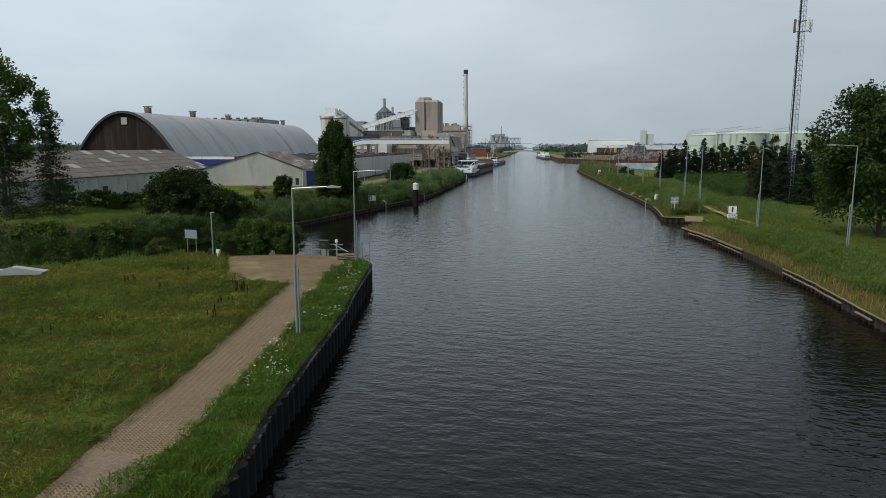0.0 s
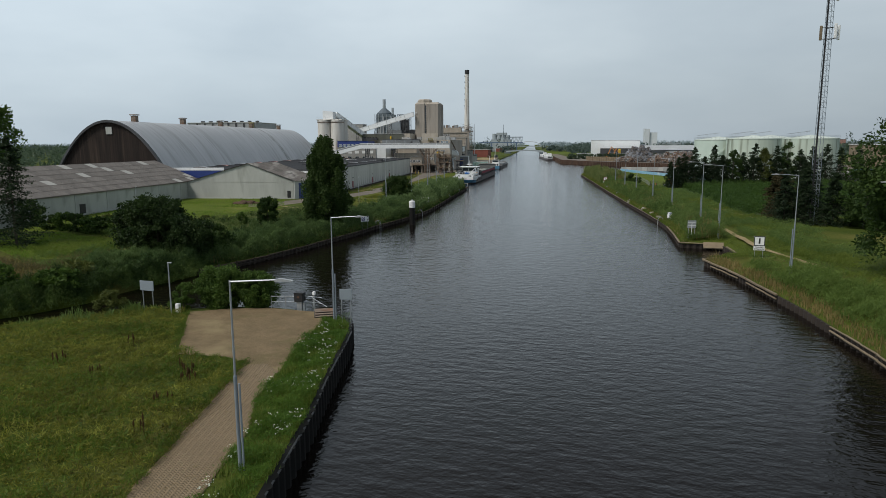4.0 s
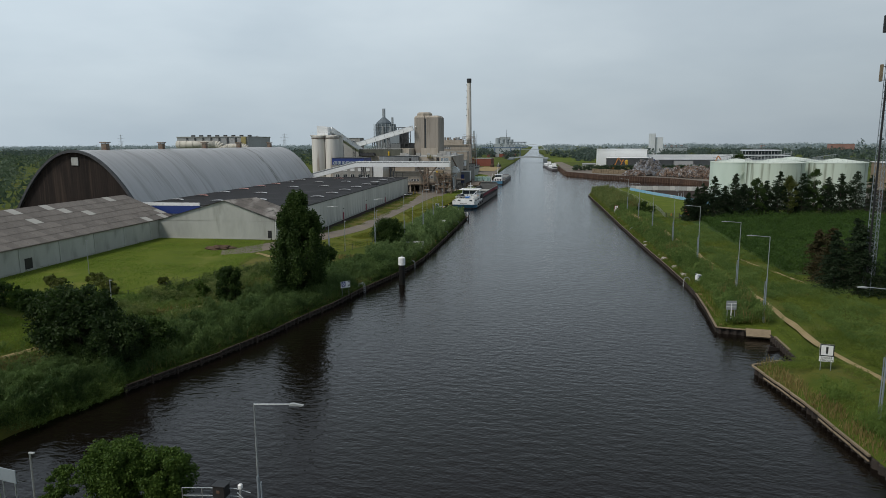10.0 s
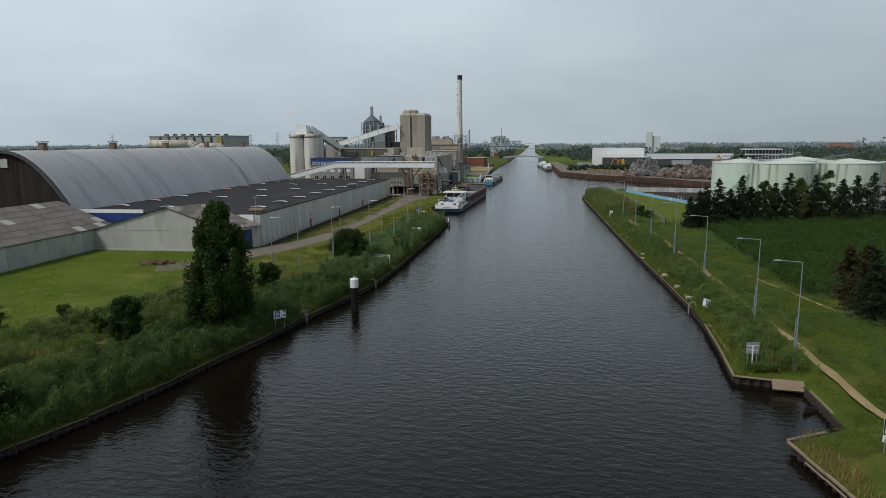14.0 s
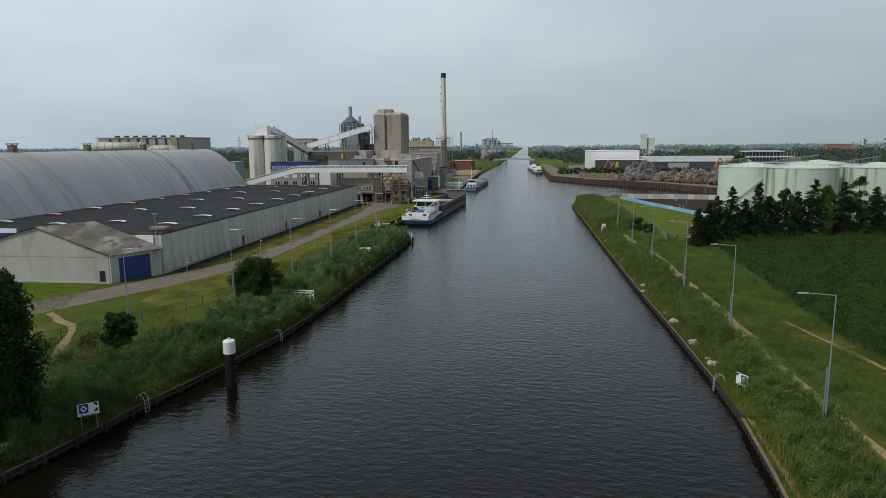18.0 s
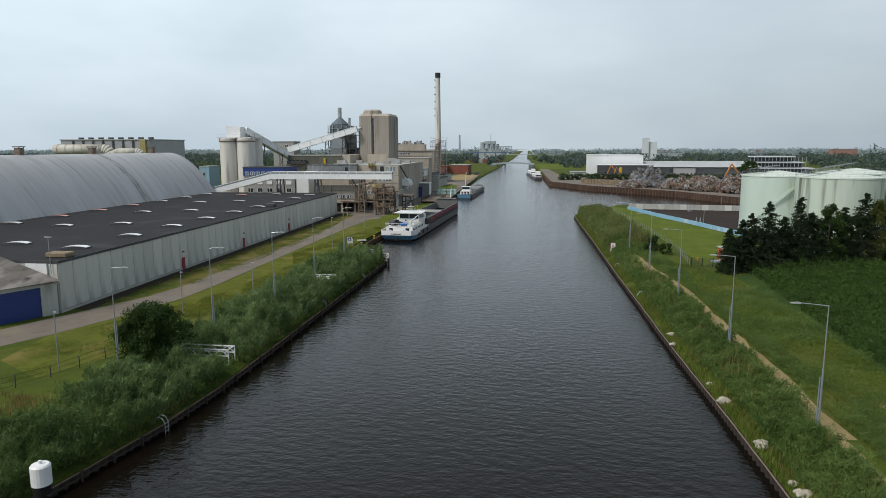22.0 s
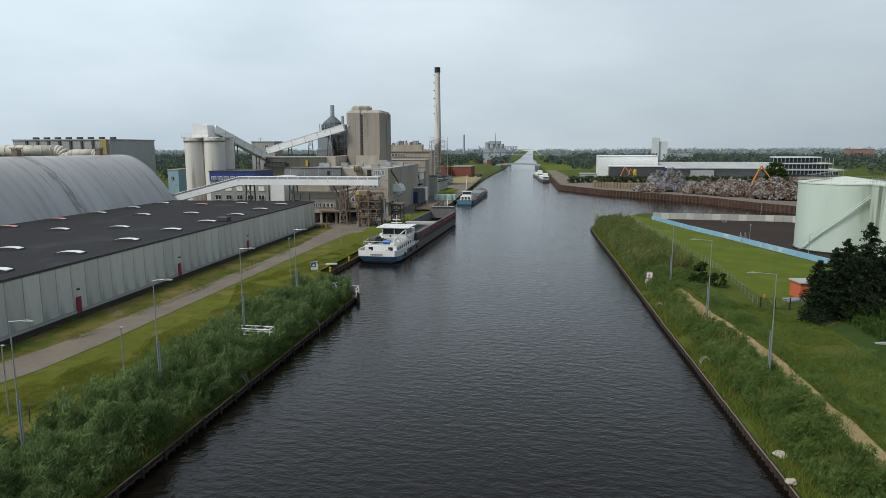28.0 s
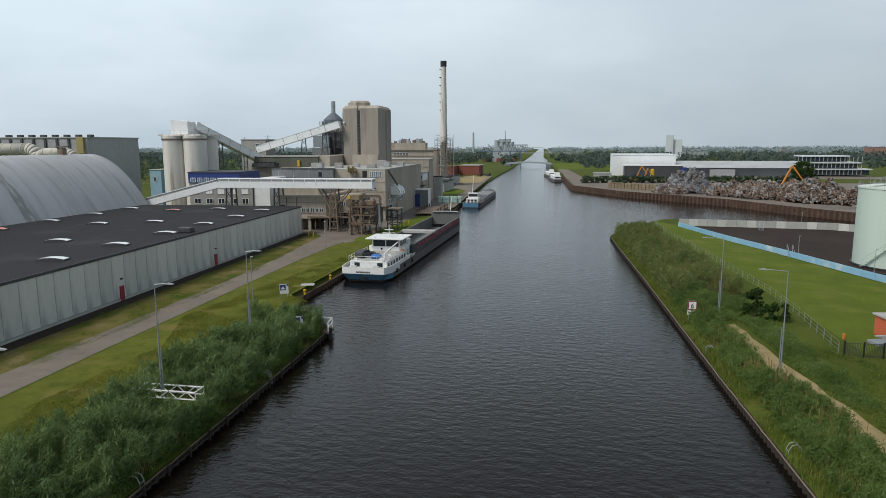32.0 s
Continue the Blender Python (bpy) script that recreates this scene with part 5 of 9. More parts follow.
for z in (10.6, 13.4):
    part("string_course", box(-15.1, 15.75, 164.9, 165.03, z, z + 0.18), "concrete_brown", pb)
part("cladding", box(-19.4, 0.0, 163.4, 165.02, 12.4, 17.55), "dark_grey_sheet", pb, "blue-grey sheet cladding")
part("roof_edge", box(-19.6, 0.2, 163.2, 165.2, 17.55, 17.7), "dark_steel", pb)
for x in (-17.2, -12.5, -7.6, -2.8):
    part("flashing", box(x - 0.06, x + 0.06, 163.34, 163.42, 12.4, 17.5), "steel", pb)
window_row(pb, 10.8, 14.6, 164.95, 15.0, 16.8, 3, 0.15, mat="glass_blue")
part("louvre", box(8.6, 10.0, 164.9, 165.02, 14.9, 16.9), "dark", pb)
part("louvre", box(-4.6, -3.6, 163.3, 163.42, 15.2, 16.6), "dark", pb)
pv = bmesh.new()
tube(pv, (0.6, 164.7, 7.0), (0.6, 164.7, 13.0), 0.14, n=6)
tube(pv, (6.9, 164.7, 7.0), (6.9, 164.7, 17.0), 0.1, n=6)
tube(pv, (0.6, 164.7, 9.6), (13.8, 164.7, 9.6), 0.12, n=6)
tube(pv, (13.8, 164.7, 9.6), (13.8, 164.7, 2.0), 0.12, n=6)
part("pipework", pv, "dusty", pb, "dusty pipes on the front")
for x, y, w_, d_, h_ in ((-3.5, 176, 2.4, 2, 1.5), (1.2, 182, 1.6, 1.6, 1.1), (7.6, 174, 2.8, 2.2, 1.2), (11.5, 181, 1.8, 3.0, 1.7), (6.5, 190, 3.5, 2.5, 2.0), (12.6, 196, 2.2, 2.2, 1.3), (-8, 171, 2, 1.6, 1.0), (-12, 178, 3.6, 2.6, 1.4)):
    part("roof_unit", box(x, x + w_, y, y + d_, 17.4, 17.5 + h_, bevel=0.08), "grey_sheet" if w_ < 2.3 else "grey_block", pb)
rr_ = bmesh.new()
for k in range(9):
    tube(rr_, (0.6 + 1.85 * k, 165.3, 17.5), (0.6 + 1.85 * k, 165.3, 18.5), 0.035, n=4, caps=False)
for z in (18.0, 18.5):
    tube(rr_, (0.6, 165.3, z), (15.4, 165.3, z), 0.035, n=4, caps=False)
    tube(rr_, (15.4, 165.3, z), (15.4, 200, z), 0.035, n=4, caps=False)
part("roof_rail", rr_, "steel", pb)
part("roof", box(-15.1, 15.7, 164.95, 226.1, 17.2, 17.42), "grey_wall", pb)
part("wall", box(-16, -9.6, 190, 224, 17, 21.0), "concrete_warm", pb)
part("wall", box(-5.3, 4.0, 203, 204.9, 17.3, 21.2), "concrete_warm", pb)
window_row(pb, -0.4, 6.2, 164.95, 7.2, 8.4, 6, 0.15)
window_row(pb, 8, 13, 164.95, 11.2, 12.2, 4, 0.25)
window_row(pb, 168, 190, 15.65, 6.5, 8, 7, 0.5, face="side")
cn = bmesh.new()
arc = [(15.62, 9.3)] + [(15.62 + 3.0 * math.sin(k * math.pi / 18), 9.3 + 2.9 * math.cos(k * math.pi / 18)) for k in range(10)]
extrude_y(cn, arc, 172, 180)
part("hood", cn, "white", pb, "white rounded metal loading canopy")
for y in (172, 174.7, 177.3, 180):
    hs_ = bmesh.new()
    extrude_y(hs_, [(15.7 + 3.0 * math.sin(k * math.pi / 18), 9.3 + 2.95 * math.cos(k * math.pi / 18)) for k in range(10)] + [(15.7 + 2.85 * math.sin(k * math.pi / 18), 9.3 + 2.8 * math.cos(k * math.pi / 18)) for k in range(9, -1, -1)], y - 0.06, y + 0.06)
    part("hood_rib", hs_, "grey_sheet", pb)
part("skirt", box(15.62, 15.8, 173, 179, 1.9, 9.3), "grey_sheet", pb, "pale roller door below the canopy")
tube_ = tube(bmesh.new(), (17.4, 174, 12.2), (15.7, 169, 16.8), 0.3, n=8)
part("duct", tube_, "dusty", pb)
yl = bmesh.new()
for k in range(4):
    bx(yl, -1 + k * 0.7, -0.9 + k * 0.7, 164, 166, 17.4, 19.2 - (k % 2) * 0.5)
bx(yl, -1.1, 1.5, 163.9, 164.1, 18.0, 18.15)
bx(yl, -1.1, 1.5, 163.9, 164.1, 18.9, 19.05)
part("roof_stair", yl, "dull_yellow", pb, "yellow roof railing", pose(5.4, -0.4, -0.9))
# low block in front, on pillars
lb = build("loading_block", "beige raised loading block on pillars beside the warehouse", "building")
part("wall", box(-9, 4.6, 141.8, 164.8, 5.6, 10.6), "concrete_warm", lb)
part("parapet", box(-9.2, 4.8, 141.6, 164.9, 10.6, 11.1), "concrete_warm", lb)
part("wall", box(-9, -2.6, 141.8, 164.8, G, 5.6), "concrete_warm", lb)
part("upper", box(-9.4, 1.4, 146, 164.9, 11.1, 13.2), "concrete_warm", lb, "set-back upper storey")
part("upper_roof", box(-9.6, 1.6, 145.8, 164.9, 13.2, 13.5), "bitumen", lb)
part("link", box(4.6, 9.4, 150, 164.4, 6.4, 10.4), "concrete_warm", lb, "beige link block")
part("link_band", box(4.6, 9.8, 149.6, 164.4, 5.7, 6.4), "concrete_warm", lb)
window_row(lb, 4.9, 9.2, 149.95, 7.6, 8.8, 4, 0.15)
for z in (6.3, 9.2):
    part("string_course", box(-9.05, 4.7, 141.7, 141.82, z, z + 0.16), "concrete_brown", lb)
for x in (-6.4, -3.6):
    part("downpipe", tube(bmesh.new(), (x, 141.7, G), (x, 141.7, 10.6), 0.09, n=6), "dark_steel", lb)
part("vent_grille", box(-8.2, -6.9, 141.68, 141.82, 7.2, 8.6), "dark", lb)
part("crate_stack", box(-1.6, 1.0, 148, 150.4, G, 3.2, bevel=0.05), "rust_tan", lb, "stacked timber crates")
part("floor_band", box(-2.6, 5.2, 141.5, 164.8, 4.9, 5.6), "concrete_warm", lb)
for x in (-0.2, 4.4):
    for y in (142.2, 150, 157):
        part("pillar", box(x - 0.35, x + 0.35, y - 0.35, y + 0.35, G, 5.0), "concrete_warm", lb)
window_row(lb, -2.4, 4.0, 141.75, 6.6, 7.8, 5, 0.25)
# solid black block stands in for the shade between the pillars
part("opening", box(-2.5, 4.3, 152, 164.7, G, 4.9), "dark", lb, "near-black block painted as the shade in the covered opening")
# office
of = build("office_block", "grey brick office with a dark blue top floor", "building")
part("wall", box(-39, -19.8, 150, 164, G, 13.9), "grey_block", of)
part("blue_floor", box(-39.1, -23.6, 149.8, 164.1, 13.9, 16.9), "blue_paint", of, "dark blue top floor")
window_row(of, -38.4, -20.2, 149.95, 7.9, 9.5, 5, 1.6)
window_row(of, -38.4, -20.2, 149.95, 10.8, 12.2, 5, 1.6, mat="white_paint")
window_row(of, -38.6, -24.2, 149.75, 14.1, 15.4, 7, 0.5, mat="glass_blue")
part("roof_edge", box(-39.3, -23.4, 149.6, 164.2, 16.9, 17.1), "dark_steel", of)
part("flat_roof", box(-23.6, -19.6, 149.9, 164.1, 13.9, 14.15), "bitumen", of)
part("white_wall", box(-19.6, -14.8, 150.5, 164, G, 15.2), "white", of, "white sheet-clad bay")
# green-brown roof block and machinery behind
gr = build("filter_house", "long low dark green-brown roof house", "building")
part("wall", box(-37, -9.7, 188, 204, G, 17.2), "concrete_warm", gr)
part("clad", box(-36.5, -13.4, 189, 203, 17.2, 20.7), "olive_clad", gr, "dark olive ribbed cladding")
part("clad_edge", box(-36.8, -13.2, 188.8, 203.2, 20.7, 20.95), "grey_wall", gr)
for k in range(5):
    part("fan", lathe(bmesh.new(), [(0.6, 18.6), (0.6, 19.0), (0.45, 19.05)], 10, (-34.2 + 1.6 * k, 186)), "dark", gr)
part("tank", box(-20.6, -19.8, 188.4, 189, 17.4, 19.6), "yellow", gr, "dull yellow cabinet")
part("cooler", box(-35, -27, 184, 188, 17.4, 18.6), "dark_steel", gr, "dark cooling unit")
part("wall", box(-19.5, -15.1, 165, 188, G, 17), "grey_sheet", gr)
part("duct_house", box(-25, -12, 233, 240, G, 24), "dark_steel", gr, "dark duct house")
part("duct_house", box(-29.4, -22, 229, 237, G, 23.6), "dark_grey_sheet", gr)
part("duct_house", box(-29, -22.6, 229.4, 236, 23.8, 28.4), "hull_grey", gr)
fr_ = bmesh.new()
for x in (-24.5, -20.8, -17.4):
    for y in (231, 237):
        bx(fr_, x - 0.18, x + 0.18, y - 0.18, y + 0.18, 17, 33)
for z in (23.4, 26.6, 29.8, 32.8):
    bx(fr_, -24.8, -17.2, 230.8, 231.2, z, z + 0.3)
    bx(fr_, -24.8, -17.2, 236.8, 237.2, z, z + 0.3)
    tube(fr_, (-24.5, 231, z - 3), (-20.8, 231, z), 0.1, n=4)
    tube(fr_, (-17.4, 231, z - 3), (-20.8, 231, z), 0.1, n=4)
bx(fr_, -23.6, -18.4, 231.6, 236.4, 24, 30)
part("tower_frame", fr_, "dark_steel", gr, "dark steel tower frame")
# annexes to the north
an = build("north_annex", "beige concrete annex with a flat overhanging roof", "building")
part("wall", box(-20, 16.2, 260, 268, G, 22.3), "concrete_warm", an)
part("roof", box(-20.4, 16.9, 259.4, 268.6, 22.3, 22.9), "concrete_warm", an)
part("roof_house", box(-14, 11.4, 261, 267, 22.9, 25.6), "concrete_warm", an)
part("pillar", box(15.4, 16.6, 259.6, 260.1, G, 22.3), "concrete_brown", an)
for z in (19.6, 16.4):
    part("string_course", box(-3.3, 16.3, 259.85, 260.02, z, z + 0.2), "concrete_brown", an)
window_row(an, -3.0, 4.0, 259.95, 20.2, 21.4, 5, 0.2)
for k in range(7):
    part("roof_unit", box(-3 + 2.1 * k, -1.8 + 2.1 * k, 262, 264, 25.6, 26.3 + 0.5 * (k % 3), bevel=0.06), "grey_sheet" if k % 2 else "dusty", an)
for x in (-1, 2.2, 6, 8):
    c = bmesh.new()
    lathe(c, [(0.7, 25.5), (0.7, 27.3), (0.4, 27.7)], 10, (x, 270))
    part("roof_vent", c, "steel", an)
an2 = build("north_annex", "low pale annex with a window strip", "building")
part("wall", box(-6, 16.4, 240, 252, G, 18.7), "concrete_warm", an2)
part("roof", box(-6.2, 16.7, 239.8, 252.2, 18.7, 19.0), "grey_wall", an2)
for z in (15.6, 12.6):
    part("string_course", box(-6, 16.5, 239.85, 240.02, z, z + 0.18), "concrete_brown", an2)
part("wall", box(6, 15.9, 228, 240, G, 13.6), "concrete_warm", an2)
part("wall", box(8.4, 16.0, 227.9, 239, 10.6, 13.4), "white", an2)
window_row(an2, 8.8, 15.8, 227.85, 11.2, 12.8, 6, 0.2)
part("roof", box(5.8, 16.2, 227.6, 240, 13.6, 13.9), "grey_wall", an2)
part("canopy", box(9, 17.2, 224, 228, 8.6, 9.1), "dark_steel", an2, "dark flat canopy")
# blue container office and grey hut
bc = build("site_container", "blue and white stacked site cabin", "cabin")
part("body", box(13, 20.4, 214, 219, G, 7.9), "dark_grey_sheet", bc)
part("front", box(13.2, 17.2, 213.9, 214.0, G, 6.4), "blue_paint", bc, "dark blue door panels")
part("roof", box(12.8, 20.7, 213.7, 219.2, 7.9, 8.2), "white", bc)
part("side", box(20.38, 20.5, 214, 219, G, 7.9), "white", bc)
hut = build("grey_hut", "low grey hut with two windows", "building")
part("wall", box(12.4, 19.4, 255, 259, G, 10.9), "grey_wall", hut)
part("roof", box(12.2, 19.6, 254.8, 259.1, 10.9, 11.2), "bitumen", hut)
window_row(hut, 15.6, 18.8, 254.95, 8.6, 9.9, 3, 0.4)
# hopper tower on the quay
hp = build("hopper_tower", "rusty ship-loading hopper tower of dusty steel", "machine")
gx = random.Random(11)
HX, HY = (13.4, 16.4, 19.4), (134.2, 138.0, 142.4)
for x in HX:
    for y in HY:
        if x < 19 or y > 135:
            part("leg", box(x - 0.2, x + 0.2, y - 0.2, y + 0.2, G, 10.6 if x < 17 else 8.6), "dusty", hp)
for z in (4.2, 6.6, 8.8):
    t = bmesh.new()
    for y in HY:
        bx(t, 13.0, 19.8, y - 0.15, y + 0.15, z, z + 0.32)
    for x in HX:
        bx(t, x - 0.15, x + 0.15, 133.9, 142.8, z + 0.02, z + 0.3)
    bx(t, 13.2, 16.4, 134.2, 142.4, z + 0.32, z + 0.38)
    part("deck_frame", t, "dusty", hp)
    r_ = bmesh.new()
    for k in range(7):
        tube(r_, (12.9 + 1.1 * k, 133.8, z + 0.3), (12.9 + 1.1 * k, 133.8, z + 1.35), 0.035, n=4, caps=False)
    for dz in (0.8, 1.35):
        tube(r_, (12.9, 133.8, z + dz), (19.5, 133.8, z + dz), 0.04, n=4, caps=False)
        tube(r_, (19.8, 133.8, z + dz), (19.8, 142.6, z + dz), 0.04, n=4, caps=False)
    part("guard_rail", r_, "rust_tan", hp)
for k, z in enumerate((G, 4.2, 6.6)):
    for p, q_ in (((HX[k % 2], 134.1, z), (HX[k % 2 + 1], 134.1, z + 2.4)), ((19.5, HY[k % 2], z), (19.5, HY[k % 2 + 1], z + 2.4)), ((13.3, HY[k % 2], z), (13.3, HY[k % 2 + 1], z + 2.4))):
        part("brace", tube(bmesh.new(), p, q_, 0.1, n=4), "rust", hp)
for x, y, r in ((14.8, 136.2, 1.3), (17.6, 137.6, 1.5), (15.6, 140.4, 1.4)):
    h = bmesh.new()
    lathe(h, [(0.35, 3.4), (0.4, 4.8), (r, 7.2), (r, 9.4)], 10, (x, y))
    part("hopper", h, "dusty", hp)
part("machine_house", box(13.2, 16.0, 134.4, 138, 10.6, 11.9, bevel=0.06), "rust_tan", hp, "rust-brown machine housing")
part("machine_house", box(12.6, 14.2, 133.9, 135.4, 9.2, 10.8, bevel=0.05), "dusty", hp)
part("machine_house", box(16.6, 19.2, 136, 139, 9.2, 10.4, bevel=0.06), "dusty", hp)
part("warning_sign", box(12.9, 13.7, 133.7, 133.8, 11.0, 11.8), "yellow", hp, "dull yellow plate")
part("chute", tube(bmesh.new(), (19.4, 140.0, 8.6), (20.6, 136.6, 3.4), 0.42, 0.34, 10), "steel", hp, "pale round loading chute")
for k in range(46):
    x, y, z = gx.uniform(12.8, 19), gx.uniform(133.9, 142), gx.choice((G, 4.6, 4.6, 7.0, 7.0, 9.2))
    part("machinery", box(x, x + gx.uniform(.25, 1.1), y, y + gx.uniform(.25, .9), z, z + gx.uniform(.3, 1.5), bevel=0.03), gx.choice(("dusty", "rust", "rust_tan", "rust", "dark_steel", "steel")), hp)
for k in range(16):
    x, y = gx.uniform(12.8, 19.6), gx.uniform(133.9, 136)
    part("pipe", tube(bmesh.new(), (x, y, gx.uniform(2, 6)), (x + gx.uniform(-1.2, 1.2), y + gx.uniform(-0.2, 1.2), gx.uniform(7, 11)), gx.uniform(0.05, 0.13), n=5), gx.choice(("dusty", "rust", "steel")), hp)
t = bmesh.new()
for x in (20.8, 23.6):
    for y in (145, 150.5):
        tube(t, (x, y, G), (x, y, 7.2), 0.16, n=5)
    for z in (3.2, 5.2, 7.0):
        tube(t, (x, 145, z), (x, 150.5, z), 0.12, n=4)
    tube(t, (x, 145, G), (x, 150.5, 5.2), 0.09, n=4)
for z in (3.2, 5.2, 7.0):
    for y in (145, 150.5):
        tube(t, (20.8, y, z), (23.6, y, z), 0.12, n=4)
    tube(t, (20.8, 145, z - 2), (23.6, 145, z), 0.09, n=4)
part("side_frame", t, "dark_steel", hp)
part("side_deck", box(20.4, 24.0, 144.6, 151, 7.1, 7.4), "dusty", hp)
t = bmesh.new()
bx(t, 0, 13.2, 139.6, 141.4, 5.4, 5.7)
for k in range(9):
    tube(t, (0.2 + 1.6 * k, 139.6, 5.7), (0.2 + 1.6 * k, 139.6, 6.8), 0.05, n=4)
for z in (6.25, 6.8):
    tube(t, (0.2, 139.6, z), (13, 139.6, z), 0.05, n=4)
part("walkway", t, "dusty", hp)
for k in range(4):
    part("walkway_leg", tube(bmesh.new(), (2 + 3.2 * k, 140.4, G), (2 + 3.2 * k, 140.4, 5.4), 0.14, n=5), "dusty", hp)
# bollards, barrier and cabinets round the hopper
for a_, b_ in ((5.0, 130), (3.2, 131.5), (23.6, 160), (24.2, 153)):
    yb = thing("yellow_bollard", FACT @ pose(a_, b_, G), "yellow painted steel bollard", "bollard", "yellow bollards")
    part("post", lathe(bmesh.new(), [(0.16, -0.1), (0.16, 1.0), (0.05, 1.08)], 10), "yellow", yb)
# tall ribbed hall with ducts, behind the storage hall
bh = build("ribbed_hall", "tall grey sheet hall with dark ribs and roof vents", "hall")
part("wall", box(-136.5, -96, 185, 215, G, 27.4), "grey_sheet", bh)
part("roof", box(-136.8, -95.7, 184.7, 215.3, 27.4, 27.8), "grey_wall", bh)
for k in range(8):
    part("rib", box(-131 + k * 4.6, -130.2 + k * 4.6, 184.6, 185, 18, 27.3), "dark_steel", bh)
    part("roof_vent", box(-128.8 + k * 4.6, -127.2 + k * 4.6, 186, 187.6, 27.8, 28.6), "dark_steel", bh)
du = bmesh.new()
bend = [(-128, 23.6)] + [(-106.5 + 3.2 * math.sin(k * math.pi / 10), 20.4 + 3.2 * math.cos(k * math.pi / 10)) for k in range(6)] + [(-103.3, 14)]
for (x0, z0), (x1, z1) in zip(bend, bend[1:]):
    tube(du, (x0, 170, z0), (x1, 170, z1), 1.95, n=18)
part("duct", du, "duct_cream", bh, "fat cream air duct with a bent end", smooth=True)
du = bmesh.new()
bend = [(-102 + 3.0 * (1 - math.cos(k * math.pi / 10)), 19.6 + 3.0 * math.sin(k * math.pi / 10)) for k in range(6)] + [(-91.5, 22.6)] + [(-91.5 + 2.6 * math.sin(k * math.pi / 10), 20.0 + 2.6 * math.cos(k * math.pi / 10)) for k in range(6)]
for (x0, z0), (x1, z1) in zip(bend, bend[1:]):
    tube(du, (x0, 168.5, z0), (x1, 168.5, z1), 1.4, n=16)
part("duct", du, "duct_cream", bh, "second arched cream air duct", smooth=True)
for k in range(6):
    part("duct_flange", lathe(bmesh.new(), [(1.97, -0.12), (2.1, -0.12), (2.1, 0.12), (1.97, 0.12)], 18, caps=False), "duct_cream", bh, "", pose(-126 + 3.6 * k, 170, 23.6, 0, 90, 0))
for x in (-115, -104, -90):
    part("duct_support", box(x - 0.3, x + 0.3, 169.5, 170.5, G, 20.6), "dark_steel", bh)
part("yellow_house", box(-99.6, -97, 184, 185, 22, 27.6), "dull_yellow", bh, "dull yellow riser")
bb = build("blue_grey_house", "small blue-grey sheet house behind the silos", "building")
part("wall", box(-77.0, -72.6, 191, 201, G, 16.0), "blue_grey", bb)
part("roof", box(-77.2, -72.4, 190.8, 201.2, 16.0, 16.2), "grey_wall", bb)
window_row(bb, -75.8, -74.2, 190.95, 12, 13.6, 1)

# ---- canal side things ----


def street_lamp_at(x, y, z, h, arm, turn, label, sleeve=0.43):
    """A lamp post with a thicker lower sleeve, a thin upper pole and a flat head on an arm along the local +x."""
    root = thing("street_lamp", pose(x, y, z, 0, 0, turn), label, "street lamp", "lamp posts along the canal")
    lo = bmesh.new()
    lathe(lo, [(0.08, -0.3), (0.08, h * sleeve), (0.05, h * sleeve + 0.1)], 10)
    part("sleeve", lo, "lamp_blue", root, "blue-grey lower sleeve")
    b2 = bmesh.new()
    tube(b2, (0.17, 0, -0.2), (0.17, 0, h * sleeve - 0.3), 0.05, n=8)
    part("cable_duct", b2, "lamp_blue", root)
    up = bmesh.new()
    lathe(up, [(0.055, h * sleeve), (0.04, h)], 8)
    part("pole", up, "steel", root)
    a = bmesh.new()
    tube(a, (0, 0, h - 0.05), (arm, 0, h + 0.08), 0.04, 0.035, 6)
    part("arm", a, "steel", root)
    hd = bmesh.new()
    extrude_y(hd, [(arm - 0.1, h + 0.0), (arm + 0.6, h + 0.02), (arm + 0.68, h + 0.07), (arm + 0.1, h + 0.15), (arm - 0.1, h + 0.1)], -0.085, 0.085)
    part("head", hd, "lamp_head", root, "flat pale lamp head")
    return root


proto = street_lamp_at(23.34, 86.8, ZL, 10.6, 2.0, 180, "galvanised lamp post with a long arm over the towpath", 0.5)
for x, y in ((28.3, 73.5), (21.8, 116.3), (21.7, 131.3), (20.1, 155.6), (18.55, 178.0), (16.5, 200.8), (14.9, 223.5), (13.2, 246)):
    copy_thing(proto, pose(x, y, ZL, 0, 0, 180 + rnd.uniform(-3, 3)))
west_lamp = street_lamp_at(-45.9, 141.5, ZL, 10.8, 1.25, 2, "galvanised lamp post with a short arm in the reeds", 0.5)
for x, y in ((-42.6, 158.5), (-40.0, 171.8), (-39.2, 186.3), (-40.9, 204.9), (-42.2, 223.0)):
    copy_thing(west_lamp, pose(x, y, ZL, 0, 0, rnd.uniform(-4, 4)))
pl = street_lamp_at(-13.0, 37.2, ZL, 8.4, 2.1, 4, "galvanised lamp post with an arm over the headland's edge", 0.5)
copy_thing(pl, pose(-17.65, 60.6, ZL, 0, 0, 3))
copy_thing(pl, pose(-9.6, 12.9, ZL, 0, 0, 12))


def small_post(x, y, z, h, label):
    r = thing("path_lamp", pose(x, y, z), label, "lamp post", "small posts on the bank")
    b = bmesh.new()
    lathe(b, [(0.06, -0.2), (0.05, h)], 8)
    part("pole", b, "steel", r)
    b = bmesh.new()
    bx(b, -0.06, 0.32, -0.08, 0.08, h - 0.02, h + 0.06, bevel=0.02)
    part("head", b, "lamp_head", r)
    return r


